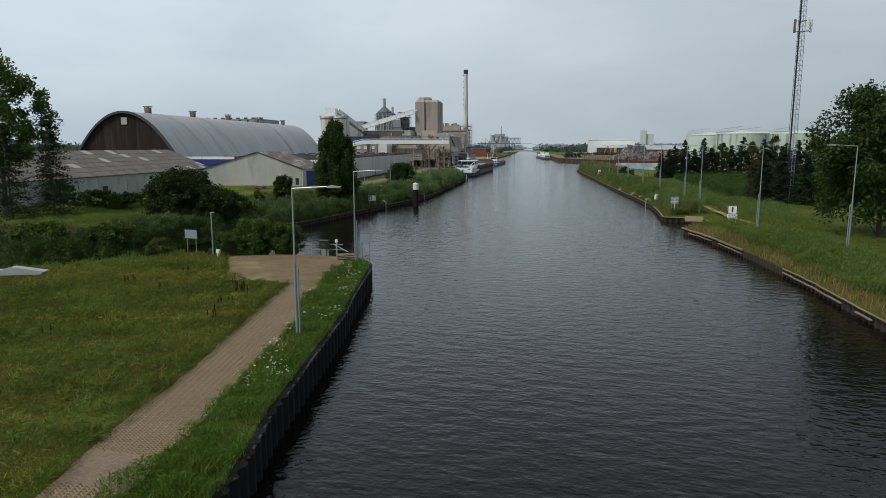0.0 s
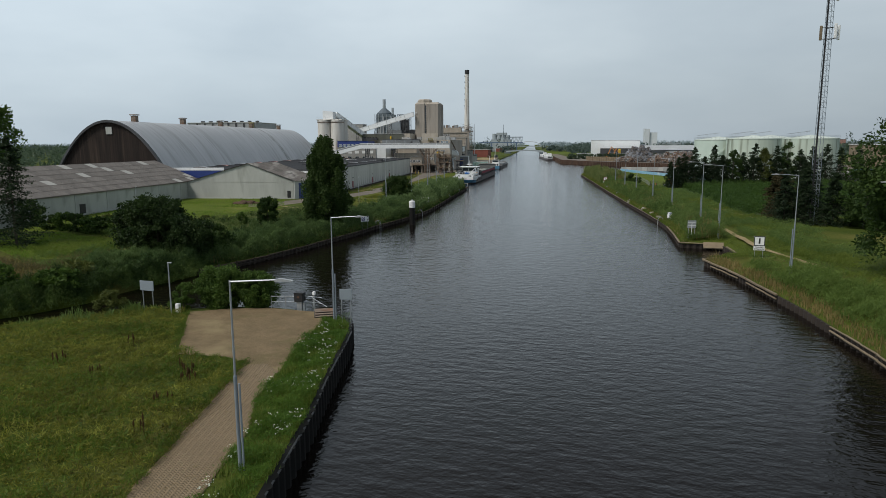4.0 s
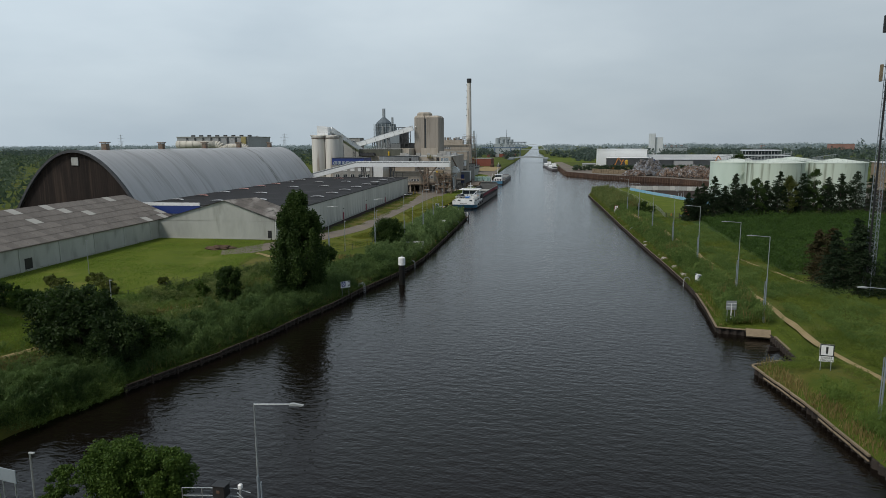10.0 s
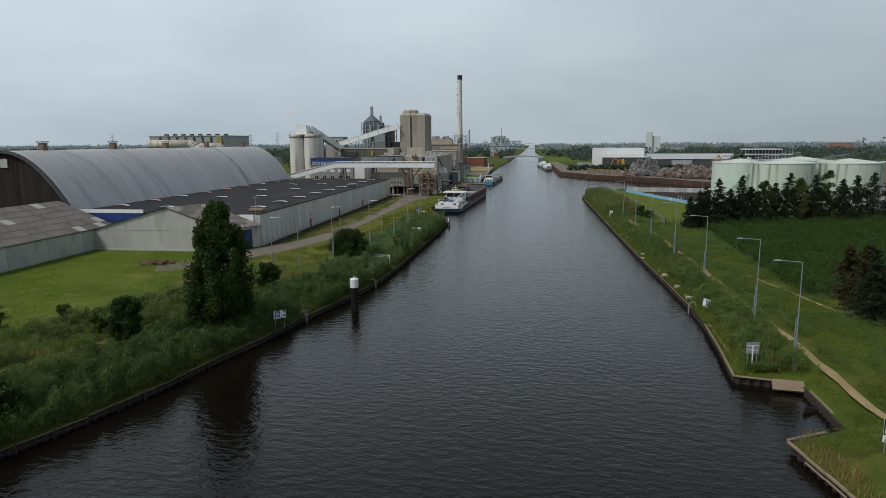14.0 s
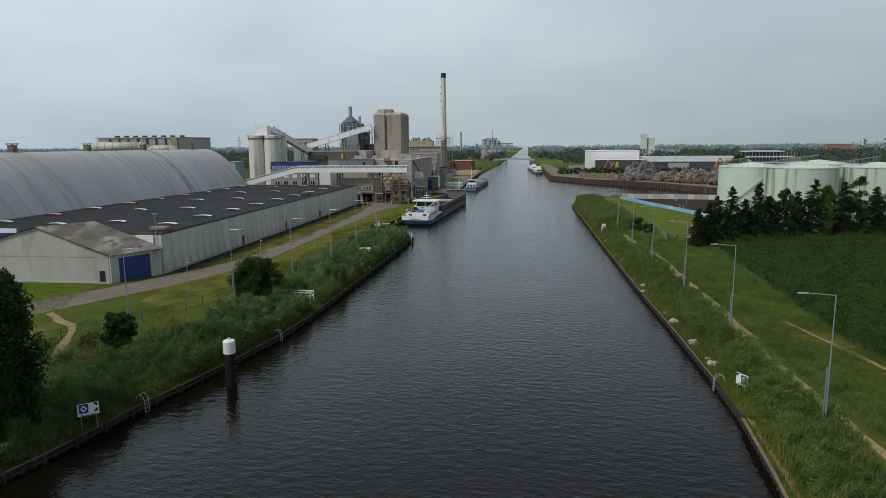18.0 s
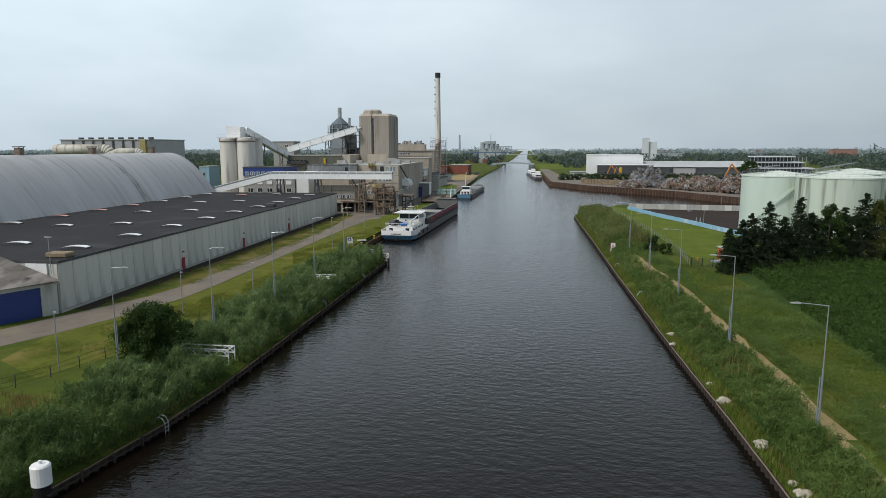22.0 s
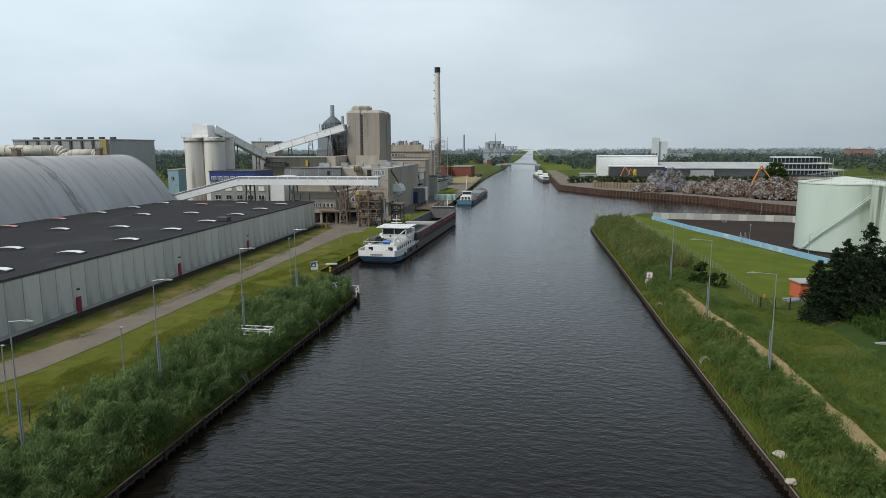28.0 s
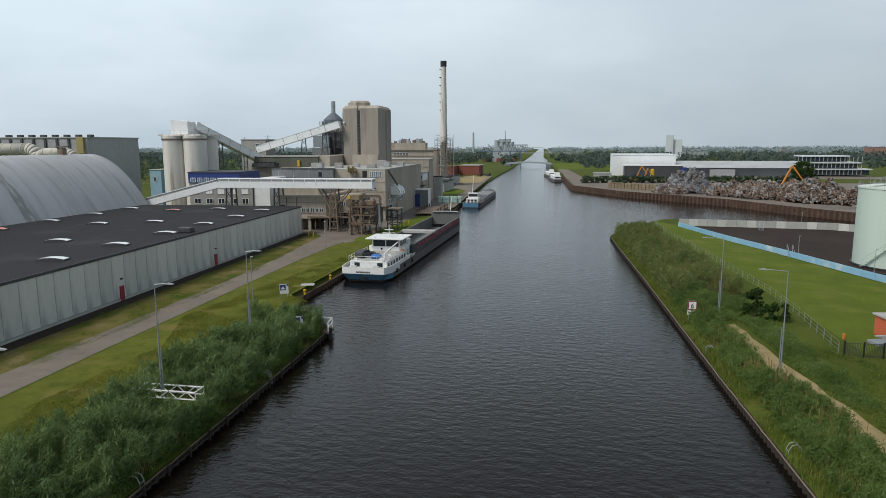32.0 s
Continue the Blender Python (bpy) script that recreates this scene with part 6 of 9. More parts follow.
sp = small_post(-31.8, 60.1, ZL, 4.4, "slim grey path lamp with a small head")
for x, y, h in ((-83.3, 125.5, 1.35), (-60, 102, 1.1), (-49, 158, 1.4), (-49, 179.5, 1.4), (-41.3, 184.3, 1.55), (-50.9, 239.6, 1.6), (-56.3, 279.2, 1.7)):
    c = copy_thing(sp, pose(x, y, ZL))
    c.scale = (1, 1, h)

# headland fittings
bx1 = thing("control_box", pose(-22.05, 64.0, ZL), "black control box on a grey pedestal by the railing", "cabinet")
part("box", box(-0.4, 0.4, -0.34, 0.34, 0.66, 1.42, bevel=0.04), "dark", bx1)
part("roof", box(-0.45, 0.45, -0.39, 0.39, 1.42, 1.47), "dark", bx1)
part("pedestal", box(-0.22, 0.22, -0.2, 0.2, -0.1, 0.66), "steel", bx1, "grey pedestal")
part("pedestal", box(0.32, 0.46, -0.12, 0.12, -0.1, 0.6), "steel", bx1)
part("dial", box(-0.12, 0.1, -0.37, -0.33, 1.0, 1.18), "rust", bx1, "small reddish window")
gp = thing("level_gauge", pose(-20.75, 64.0, ZL), "white gauge head on a grey post", "gauge")
b = bmesh.new()
tube(b, (0, 0, -0.1), (0, 0, 1.3), 0.07)
part("post", b, "steel", gp)
part("head", box(-0.13, 0.13, -0.12, 0.12, 1.25, 1.58, bevel=0.05), "white_paint", gp)
rail = thing("railing", pose(0, 0, ZL), "galvanised tube railing along the landing", "railing")
line = [(-24.6, 63.75), (-22.5, 64.15), (-21.2, 64.3), (-20.1, 64.05)]
for x, y, dx, dy in along(line, 1.25):
    b = bmesh.new()
    tube(b, (x, y, -0.1), (x, y, 1.05), 0.03, n=6)
    part("post", b, "steel", rail)
for z in (0.55, 1.05):
    b = bmesh.new()
    for p, q_ in zip(line, line[1:]):
        tube(b, (*p, z), (*q_, z), 0.028, n=6)
    part("rail", b, "steel", rail)
sbm = bmesh.new()
tube(sbm, (-20.9, 63.9, 1.05), (-19.2, 63.0, 0.55), 0.03, n=6)
part("handrail", sbm, "steel", rail)
st = thing("landing_steps", pose(-18.9, 61.75, ZL, 0, 0, 24), "weathered timber steps with open risers up to the landing", "steps")
for k in range(3):
    part("tread", box(-0.8, 0.8, -0.18 + 0.34 * k, 0.16 + 0.34 * k, 0.09 + 0.11 * k, 0.14 + 0.11 * k, bevel=0.01), "dusty", st)
    part("riser", box(-0.74, 0.74, 0.02 + 0.34 * k, 0.05 + 0.34 * k, -0.05, 0.09 + 0.11 * k), "dark", st)
part("deck", box(-0.8, 0.8, 0.84, 1.5, 0.32, 0.38, bevel=0.01), "dusty", st)
for x in (-0.84, 0.8):
    b = bmesh.new()
    bx(b, x, x + 0.04, -0.1, 1.5, -0.05, 0.12)
    part("stringer", b, "dark", st)
wpst = thing("marker_post", pose(-31.9, 61.2, ZL - 0.05), "short white marker post on the grass", "post")
part("post", box(-0.17, 0.17, -0.17, 0.17, -0.1, 0.75, bevel=0.03), "white_paint", wpst)


def board(name, x, y, z, turn, w, h, zb, mat, label, legs=True):
    """A sign board on two posts, facing local -y."""
    r = thing(name, pose(x, y, z, 0, 0, turn), label, "sign")
    for s in (-1, 1):
        b = bmesh.new()
        tube(b, (s * w * 0.36, 0.05, -0.3), (s * w * 0.36, 0.05, zb + h * 0.95), 0.04, n=6)
        part("post", b, "steel", r)
    part("panel", box(-w / 2, w / 2, -0.03, 0.03, zb, zb + h, bevel=0.008), mat, r)
    return r


def mark(r, x0, x1, z0, z1, mat, depth=0.036, name="mark"):
    part(name, box(x0, x1, -depth, -0.02, z0, z1), mat, r)


def shape(r, pts, mat, depth=0.04, name="mark"):
    bm = bmesh.new()
    a = [bm.verts.new((x, -depth, z)) for x, z in pts]
    c = [bm.verts.new((x, -0.02, z)) for x, z in pts]
    bm.faces.new(a)
    for i in range(len(a)):
        j = (i + 1) % len(a)
        bm.faces.new((a[i], a[j], c[j], c[i]))
    bmesh.ops.recalc_face_normals(bm, faces=bm.faces)
    part(name, bm, mat, r)


def text(r, s, x, z, size, mat):
    cu = bpy.data.curves.new("words", "FONT")
    cu.body, cu.size, cu.align_x, cu.extrude = s, size, "CENTER", 0.004
    ob = new("writing", cu)
    dg = bpy.context.evaluated_depsgraph_get()
    me = bpy.data.meshes.new_from_object(ob.evaluated_get(dg))
    bpy.data.objects.remove(ob)
    me.materials.append(M[mat])
    o = new("writing", me)
    o.parent = r
    o.matrix_basis = pose(x, -0.05, z, 90, 0, 0)


gb = board("notice_board", -16.7, 60.8, ZL - 0.2, 4, 1.0, 0.85, 2.0, "hull_grey", "grey sign board seen from behind on two posts")
gb = board("notice_board", -34.75, 61.2, ZL - 0.2, -8, 1.45, 0.85, 1.9, "hull_grey", "grey sign board seen from behind on two posts")
# turning-basin sign on the west bank
s = board("waterway_sign", -35.8, 122.7, 1.0, 46, 2.1, 1.35, 1.45, "white_paint", "white and blue waterway sign with a diamond and an arrow")
mark(s, -0.9, 0.0, 1.72, 2.76, "blue_paint")
shape(s, [(-0.45, 1.85), (-0.1, 2.24), (-0.45, 2.63), (-0.8, 2.24)], "white_paint", 0.045)
shape(s, [(-0.45, 2.05), (-0.28, 2.24), (-0.45, 2.43), (-0.62, 2.24)], "blue_paint", 0.05)
shape(s, [(0.45, 2.76), (0.92, 2.76), (0.92, 2.3)], "dark", 0.04)
shape(s, [(0.45, 1.75), (0.92, 2.2), (0.92, 1.75)], "dark", 0.04)
for k in range(9):
    mark(s, -0.8 + k * 0.175, -0.7 + k * 0.175, 1.51, 1.6, "dark")
s.scale = (0.74, 0.74, 0.74)
# crosscurrent sign on the east bank
s = board("waterway_sign", 22.85, 97.9, ZL, -6, 1.25, 1.75, 0.9, "white_paint", "white crosscurrent warning sign with black frame")
for a in ((-0.62, 0.62, 1.45, 1.55), (-0.62, 0.62, 2.55, 2.65), (-0.62, -0.52, 1.45, 2.65), (0.52, 0.62, 1.45, 2.65)):
    mark(s, *a, "dark")
mark(s, -0.1, 0.1, 1.72, 2.4, "dark")
text(s, "DWARS", 0, 1.2, 0.27, "dark")
text(s, "STROOM", 0, 0.95, 0.27, "dark")
# mooring sign on the east bank, turned towards the water
s = board("waterway_sign", 17.75, 140.0, 1.0, -58, 1.7, 1.35, 0.9, "white_paint", "blue and white mooring sign turned to the water")
mark(s, -0.1, 0.78, 1.25, 2.15, "blue_paint")
mark(s, 0.1, 0.55, 1.42, 1.98, "white_paint", 0.042)
mark(s, 0.25, 0.42, 1.5, 1.9, "blue_paint", 0.048)
shape(s, [(-0.82, 2.2), (-0.35, 2.2), (-0.82, 1.8)], "dark", 0.04)
s.scale = (0.8, 0.8, 0.8)
s = board("grey_sign", 17.9, 116.3, ZL, 6, 1.25, 1.15, 1.2, "steel", "back of a grey sign with cross rails")
mark(s, -0.6, 0.6, 1.55, 1.62, "white_paint")
mark(s, -0.6, 0.6, 2.0, 2.07, "white_paint")
mark(s, -0.05, 0.05, 0.1, 2.0, "white_paint", 0.06)
s = board("waterway_sign", 9.75, 245.6, 1.0, 6, 1.2, 1.9, 1.0, "white_paint", "white limit sign with a red frame and the figure 6")
for a in ((-0.6, 0.6, 1.65, 1.78), (-0.6, 0.6, 2.77, 2.9), (-0.6, -0.47, 1.65, 2.9), (0.47, 0.6, 1.65, 2.9)):
    mark(s, *a, "red_trim")
text(s, "6", 0, 1.93, 0.9, "dark")
mark(s, -0.5, 0.5, 1.2, 1.4, "grey_sheet")
for x, y, t in ((-48.6, 244.9, 35), (-38.3, 227.6, 50)):
    s = board("waterway_sign", x, y, ZL - 0.3, t, 1.3, 1.5, 0.9, "white_paint", "blue and white mooring sign on the quay corner")
    mark(s, -0.6, 0.25, 1.45, 2.3, "blue_paint")
    shape(s, [(-0.5, 1.6), (-0.15, 2.1), (0.15, 1.6)], "white_paint", 0.045)
    shape(s, [(0.3, 2.35), (0.62, 2.35), (0.62, 1.95)], "dark")

# mooring pile in the water
mp_ = thing("mooring_pile", pose(-30.55, 135.8, 0), "black mooring pile with a white cap in the water", "mooring pile")
b = bmesh.new()
lathe(b, [(0.52, -2), (0.52, 3.4)], 20)
part("shaft", b, "pile_black", mp_, smooth=False)
b = bmesh.new()
lathe(b, [(0.59, 3.4), (0.59, 4.6), (0.5, 4.7), (0.1, 4.73), (0.1, 4.93)], 20)
part("cap", b, "white_paint", mp_, "white painted steel cap")
for k in range(4):
    part("rung", box(0.45, 0.75, -0.25, 0.25, 0.5 + k * 0.75, 0.58 + k * 0.75), "pile_black", mp_)


def rescue_ladder(x, y, turn, mat, label):
    r = thing("rescue_ladder", pose(x, y, 0, 0, 0, turn), label, "ladder", "rescue ladders")
    for s in (-0.25, 0.25):
        b = bmesh.new()
        pts = [(s, 0.9, 0.9), (s, 0.75, 1.45), (s, 0.45, 1.62), (s, 0.1, 1.5), (s, -0.1, 1.1), (s, -0.12, -0.3)]
        for p, q_ in zip(pts, pts[1:]):
            tube(b, p, q_, 0.028, n=6)
        part("rail", b, mat, r)
    for z in (0.0, 0.35, 0.7, 1.05):
        b = bmesh.new()
        tube(b, (-0.25, -0.11, z), (0.25, -0.11, z), 0.024, n=6)
        part("rung", b, mat, r)
    return r


west_ladder = rescue_ladder(-34.9, 128.6, 82, "steel", "dull steel curved rescue ladder on the quay edge")
for x, y, t in ((-32.2, 150.6, 92), (-34.4, 193.2, 94), (-35.6, 214.9, 97)):
    copy_thing(west_ladder, pose(x, y, -0.15, 0, 0, t))
east_ladder = rescue_ladder(16.1, 143, -88, "lamp_head", "white curved rescue ladder on the quay edge")
for x, y in ((11.6, 207.9), (9.6, 233)):
    copy_thing(east_ladder, pose(x, y, 0, 0, 0, -86))


def work_frame(x, y, turn):
    """A white lattice gangway frame that leans out of the reeds."""
    r = thing("gangway_frame", pose(x, y, ZL - 0.35, 0, 0, turn), "white lattice gangway frame lying in the reeds", "frame", "white gangway frames")
    for yy in (-0.7, 0.7):
        for z in (0.72, 1.4):
            b = bmesh.new()
            tube(b, (-3.6, yy, z), (2.6, yy, z), 0.075, n=6)
            part("chord", b, "white_paint", r)
        for k in range(3):
            for s in (0, 1):
                b = bmesh.new()
                x0 = -2.8 + 1.8 * k
                tube(b, (x0 + s * 1.75, yy, 0.72), (x0 + 0.9, yy, 1.4), 0.045, n=6)
                part("brace", b, "white_paint", r)
    for xx in (-3.1, 2.55):
        b = bmesh.new()
        for yy in (-0.7, 0.7):
            tube(b, (xx, yy, -0.3), (xx, yy, 1.5), 0.07, n=6)
        tube(b, (xx, -0.7, 1.45), (xx, 0.7, 1.45), 0.07, n=6)
        part("end_frame", b, "white_paint", r)
    return r


wf = work_frame(-36.8, 165.4, 2)
copy_thing(wf, pose(-40.2, 205.6, ZL - 0.35, 0, 0, 2))

# stones and gear on the east edge
for x, y, s in ((15.3, 164.6, 0.6), (16.3, 155.6, 0.6), (17.0, 148.2, 0.6), (16.7, 149.6, 0.35), (14.9, 169, 0.3), (13.65, 186.2, 0.5), (13.2, 182.0, 0.35)):
    b = bmesh.new()
    bmesh.ops.create_icosphere(b, subdivisions=3, radius=s)
    for v in b.verts:
        v.co += v.co.normalized() * noise.noise(v.co * 1.6 / s + Vector((x, y, 0))) * s * 0.5
        v.co.z *= 0.55
    single("boulder", b, "rock", pose(x, y, 0.95), "pale stone boulder on the bank's edge", "boulder", "boulders on the bank")
# wing walls of the small inlet
iw = thing("inlet_wall", Matrix(), "pale concrete wing wall round a small inlet", "wall", kind="structure")
part("slab", box(-1.3, 1.5, -0.9, 0.25, -0.12, 0.12, pose(20.6, 114.2, 0.85, 40, 0, -4)), "rust_tan", iw)
part("kerb", box(-2.6, 2.6, -0.12, 0.12, -0.5, 0.8, pose(22.3, 110.0, 0, 0, 0, 92)), "rust_tan", iw)
part("prop", box(-1.1, 1.1, -0.08, 0.08, -0.3, 0.35, pose(21.5, 109.4, 0, 0, 14, 28)), "wet_timber", iw, "dark fallen timber")
cap = thing("rust_capping", Matrix(), "broad rusty steel capping on the inlet's corner", "quay edge", kind="structure")
for p, q_ in (((16.1, 115.3), (19.4, 114.75)), ((16.1, 115.3), (16.5, 125)), ((16.5, 125), (16.65, 134.5)), ((17.0, 101.0), (20.4, 103.1))):
    L = math.hypot(q_[0] - p[0], q_[1] - p[1])
    part("plate", box(0, L, -0.13, 0.13, 0.78, 0.88, pose(*p, 0, 0, 0, math.degrees(math.atan2(q_[1] - p[1], q_[0] - p[0])))), "rust_tan", cap)
patch("bare_edge", [(16.5, 115.9), (20.2, 115.3), (20.0, 116.2), (17.9, 116.7), (17.35, 119), (17.6, 123), (17.3, 127), (17.4, 134), (16.9, 134.5), (17.0, 128), (16.95, 122), (17.2, 118)], "edge_soil", 0.93, "bare orange-brown strip of earth along the quay edge")
qe = thing("quay_corner", pose(-37.0, 232.6, 0, 0, 0, 8), "timber quay corner with a small white railing", "jetty", kind="structure")
part("deck", box(-2.2, 1.0, -1.5, 1.2, 0.7, 0.95), "dusty", qe)
for x, y in ((0.8, -1.2), (0.8, 1.0), (-0.6, 1.0)):
    part("post", box(x - 0.06, x + 0.06, y - 0.06, y + 0.06, 0.9, 2.2), "white_paint", qe)
part("rail", box(-0.6, 0.86, 0.95, 1.05, 2.1, 2.2), "white_paint", qe)
part("rail", box(0.75, 0.86, -1.2, 1.0, 2.1, 2.2), "white_paint", qe)
part("rail", box(0.75, 0.86, -1.2, 1.0, 1.5, 1.58), "white_paint", qe)
part("post", tube(bmesh.new(), (1.15, -1.4, -1), (1.15, -1.4, 1.5), 0.22), "dark", qe)
fl = single("hatch_slab", box(-1.1, 1.1, -0.8, 0.8, 0, 0.14, bevel=0.03), "grey_wall", pose(-48.9, 254, ZL, 0, 0, 20), "flat concrete inspection slab in the grass", "slab")
bo0 = thing("bollard", pose(-47.6, 250, ZL - 0.6), "small yellow-topped quay bollard", "bollard")
b = bmesh.new()
lathe(b, [(0.2, 0), (0.16, 0.5), (0.26, 0.6), (0.26, 0.75), (0.1, 0.85)], 12)
part("post", b, "yellow", bo0)
copy_thing(bo0, pose(-48.2, 262, ZL - 0.6))

eh = bmesh.new()
bmesh.ops.create_icosphere(eh, subdivisions=4, radius=1.0)
for v in eh.verts:
    k_ = 1 + 0.35 * noise.noise(v.co * 2.2) + 0.12 * noise.noise(v.co * 7)
    v.co = Vector((v.co.x * 2.9 * k_, v.co.y * 1.7 * k_, max(-0.1, v.co.z * 0.8 * k_)))
single("earth_heap", eh, "heap_soil", pose(-76.2, 155.2, ZL, 0, 0, 15), "low heap of brown earth and rubble in the field", "heap")

# ---- the moored barge ----
bg = thing("barge", pose(-43.4, 265.6, 0, 0, 0, 0.9), "white and blue inland barge with an empty grey hold", "ship")
HWD, LEN = 4.6, 82.0
hull = bmesh.new()
stations = [(0, 3.9, 0.9), (1.2, 4.3, 0.5), (3.5, 4.55, 0.0), (8, 4.6, -0.5), (70, 4.6, -0.5), (75, 4.1, -0.4), (79, 2.7, -0.2), (81.6, 0.7, 0.4)]
deck = [2.3, 2.2, 2.1, 2.0, 2.2, 3.2, 4.0, 4.6]
ringsh = []
for (y, hw, zb), zd in zip(stations, deck):
    ringsh.append([hull.verts.new(p) for p in ((-hw, y, zd), (-hw * (0.78 if y < 2 else 1), y + (0.9 if y < 0.5 else 0), 0.35), (-hw * 0.7, y + (1.4 if y < 0.5 else 0), zb - 0.6), (hw * 0.7, y + (1.4 if y < 0.5 else 0), zb - 0.6), (hw * (0.78 if y < 2 else 1), y + (0.9 if y < 0.5 else 0), 0.35), (hw, y, zd))])
for a, c in zip(ringsh, ringsh[1:]):
    for i in range(5):
        hull.faces.new((a[i], a[i + 1], c[i + 1], c[i]))
hull.faces.new(ringsh[0])
hull.faces.new(ringsh[-1][::-1])
bmesh.ops.recalc_face_normals(hull, faces=hull.faces)
part("hull", hull, "hull_dark", bg, "dark riveted hull")
band = bmesh.new()
ring2 = []
for (y, hw, zb), zd in zip(stations[:4], deck[:4]):
    ring2.append([band.verts.new(p) for p in ((-hw - 0.04, y - (0.04 if y == 0 else 0), zd), (-hw - 0.04, y - (0.04 if y == 0 else 0), zd - 0.75), (hw + 0.04, y - (0.04 if y == 0 else 0), zd - 0.75), (hw + 0.04, y - (0.04 if y == 0 else 0), zd))])
for a, c in zip(ring2, ring2[1:]):
    band.faces.new((a[0], a[1], c[1], c[0]))
    band.faces.new((a[2], a[3], c[3], c[2]))
band.faces.new(ring2[0])
part("stern_band", band, "white_paint", bg, "white painted stern band")
blue = bmesh.new()
ring2 = []
for (y, hw, zb), zd in zip(stations[:3], deck[:3]):
    e = 0.03 if y == 0 else 0
    ring2.append([blue.verts.new(p) for p in ((-hw - 0.03, y - e, zd - 0.75), (-hw * (0.78 if y < 2 else 1) - 0.03, y - e + (0.85 if y < 0.5 else 0), 0.35), (hw * (0.78 if y < 2 else 1) + 0.03, y - e + (0.85 if y < 0.5 else 0), 0.35), (hw + 0.03, y - e, zd - 0.75))])
for a, c in zip(ring2, ring2[1:]):
    blue.faces.new((a[0], a[1], c[1], c[0]))
    blue.faces.new((a[2], a[3], c[3], c[2]))
blue.faces.new(ring2[0])
part("stern_plate", blue, "hull_blue", bg, "blue painted stern plating")
for k in range(8):
    part("name_bar", box(-1.3 + k * 0.34, -1.08 + k * 0.34, -0.12, -0.06, 1.78, 2.02), "hull_dark", bg)
part("anchor", box(-0.35, 0.35, -0.14, -0.05, 0.5, 1.2), "dark", bg, "black stern anchor")
part("aft_deck", box(-4.3, 4.3, 1.5, 22, 2.0, 2.12), "grey_wall", bg)
# accommodation
ac = part("deckhouse", box(-3.6, 3.6, 3.2, 17.5, 2.1, 4.0, bevel=0.12), "white_paint", bg, "white deckhouse")
bk_ = bmesh.new()
for p, q_ in (((-3.9, 0.05), (3.9, 0.05)), ((3.9, 0.05), (4.3, 1.2)), ((4.3, 1.2), (4.55, 3.5)), ((4.55, 3.5), (4.6, 16)), ((-3.9, 0.05), (-4.3, 1.2)), ((-4.3, 1.2), (-4.55, 3.5)), ((-4.55, 3.5), (-4.6, 16))):
    L_ = math.hypot(q_[0] - p[0], q_[1] - p[1])
    bx(bk_, 0, L_, -0.05, 0.05, 2.0, 2.75, pose(*p, 0, 0, 0, math.degrees(math.atan2(q_[1] - p[1], q_[0] - p[0]))))
part("bulwark", bk_, "white_paint", bg, "white bulwark round the stern")
pw_ = mesh_of("window", box(-0.5, 0.5, -0.04, 0.04, 0, 0.75), "glass")
for k in range(7):
    piece("window", pw_, ac, pose(3.63, 4.0 + k * 1.9, 2.8, 0, 0, 90))
    piece("window", pw_, ac, pose(-3.63, 4.0 + k * 1.9, 2.8, 0, 0, 90))
for x in (-2.2, 2.2):
    piece("window", pw_, ac, pose(x, 3.18, 2.9))
whs = part("wheelhouse", box(-2.9, 2.9, 14.5, 19.5, 4.0, 6.5, bevel=0.12), "white_paint", bg, "white wheelhouse with dark windows")
part("window_band", box(-2.6, -0.1, 14.44, 14.5, 5.0, 6.25), "glass", whs)
part("window_band", box(0.1, 2.6, 14.44, 14.5, 5.0, 6.25), "glass", whs)
part("window_band", box(2.9, 2.96, 14.9, 19.1, 5.1, 6.1), "glass", whs)
part("window_band", box(-2.96, -2.9, 14.9, 19.1, 5.1, 6.1), "glass", whs)
part("roof", box(-3.9, 3.9, 13.2, 20.4, 6.5, 6.72, bevel=0.05), "white_paint", whs)
for x in (-0.9, 0.9):
    part("porthole", tube(bmesh.new(), (x, 14.42, 4.5), (x, 14.5, 4.5), 0.22, n=12), "glass", whs)
part("wing", box(2.9, 3.7, 15, 18.6, 4.0, 5.0, bevel=0.08), "white_paint", whs)
part("wing", box(-3.7, -2.9, 15, 18.6, 4.0, 5.0, bevel=0.08), "white_paint", whs)
part("radar", box(-0.9, 0.9, 15.2, 15.4, 7.5, 7.65), "white_paint", whs)
part("searchlight", lathe(bmesh.new(), [(0.2, 6.7), (0.22, 7.0), (0.05, 7.1)], 10, (-2.4, 14.2)), "white_paint", whs)
part("life_ring", lathe(bmesh.new(), [(0.35, 4.2), (0.42, 4.3), (0.35, 4.4)], 12, (3.3, 14.6)), "orange", whs)
gd = random.Random(4)
for k in range(26):
    x, y = gd.uniform(-3.2, 3.2), gd.uniform(19.8, 22.6)
    part("deck_gear", box(x, x + gd.uniform(.2, .9), y, y + gd.uniform(.2, .7), 2.1, 2.1 + gd.uniform(.3, 1.9), bevel=0.04), gd.choice(("dark_steel", "grey_wall", "white_paint", "rust")), bg)
for k in range(12):
    x, y = gd.uniform(-3.2, 3.0), gd.uniform(3.0, 13)
    part("deck_gear", box(x, x + gd.uniform(.2, .6), y, y + gd.uniform(.2, .6), 4.0, 4.0 + gd.uniform(.15, .6), bevel=0.03), gd.choice(("grey_wall", "white_paint", "dark_steel")), bg)
for k in range(2):
    part("mooring_winch", tube(bmesh.new(), (-2.6 + 4.2 * k, 1.2, 2.5), (-1.6 + 4.2 * k, 1.2, 2.5), 0.35, n=12), "grey_wall", bg)
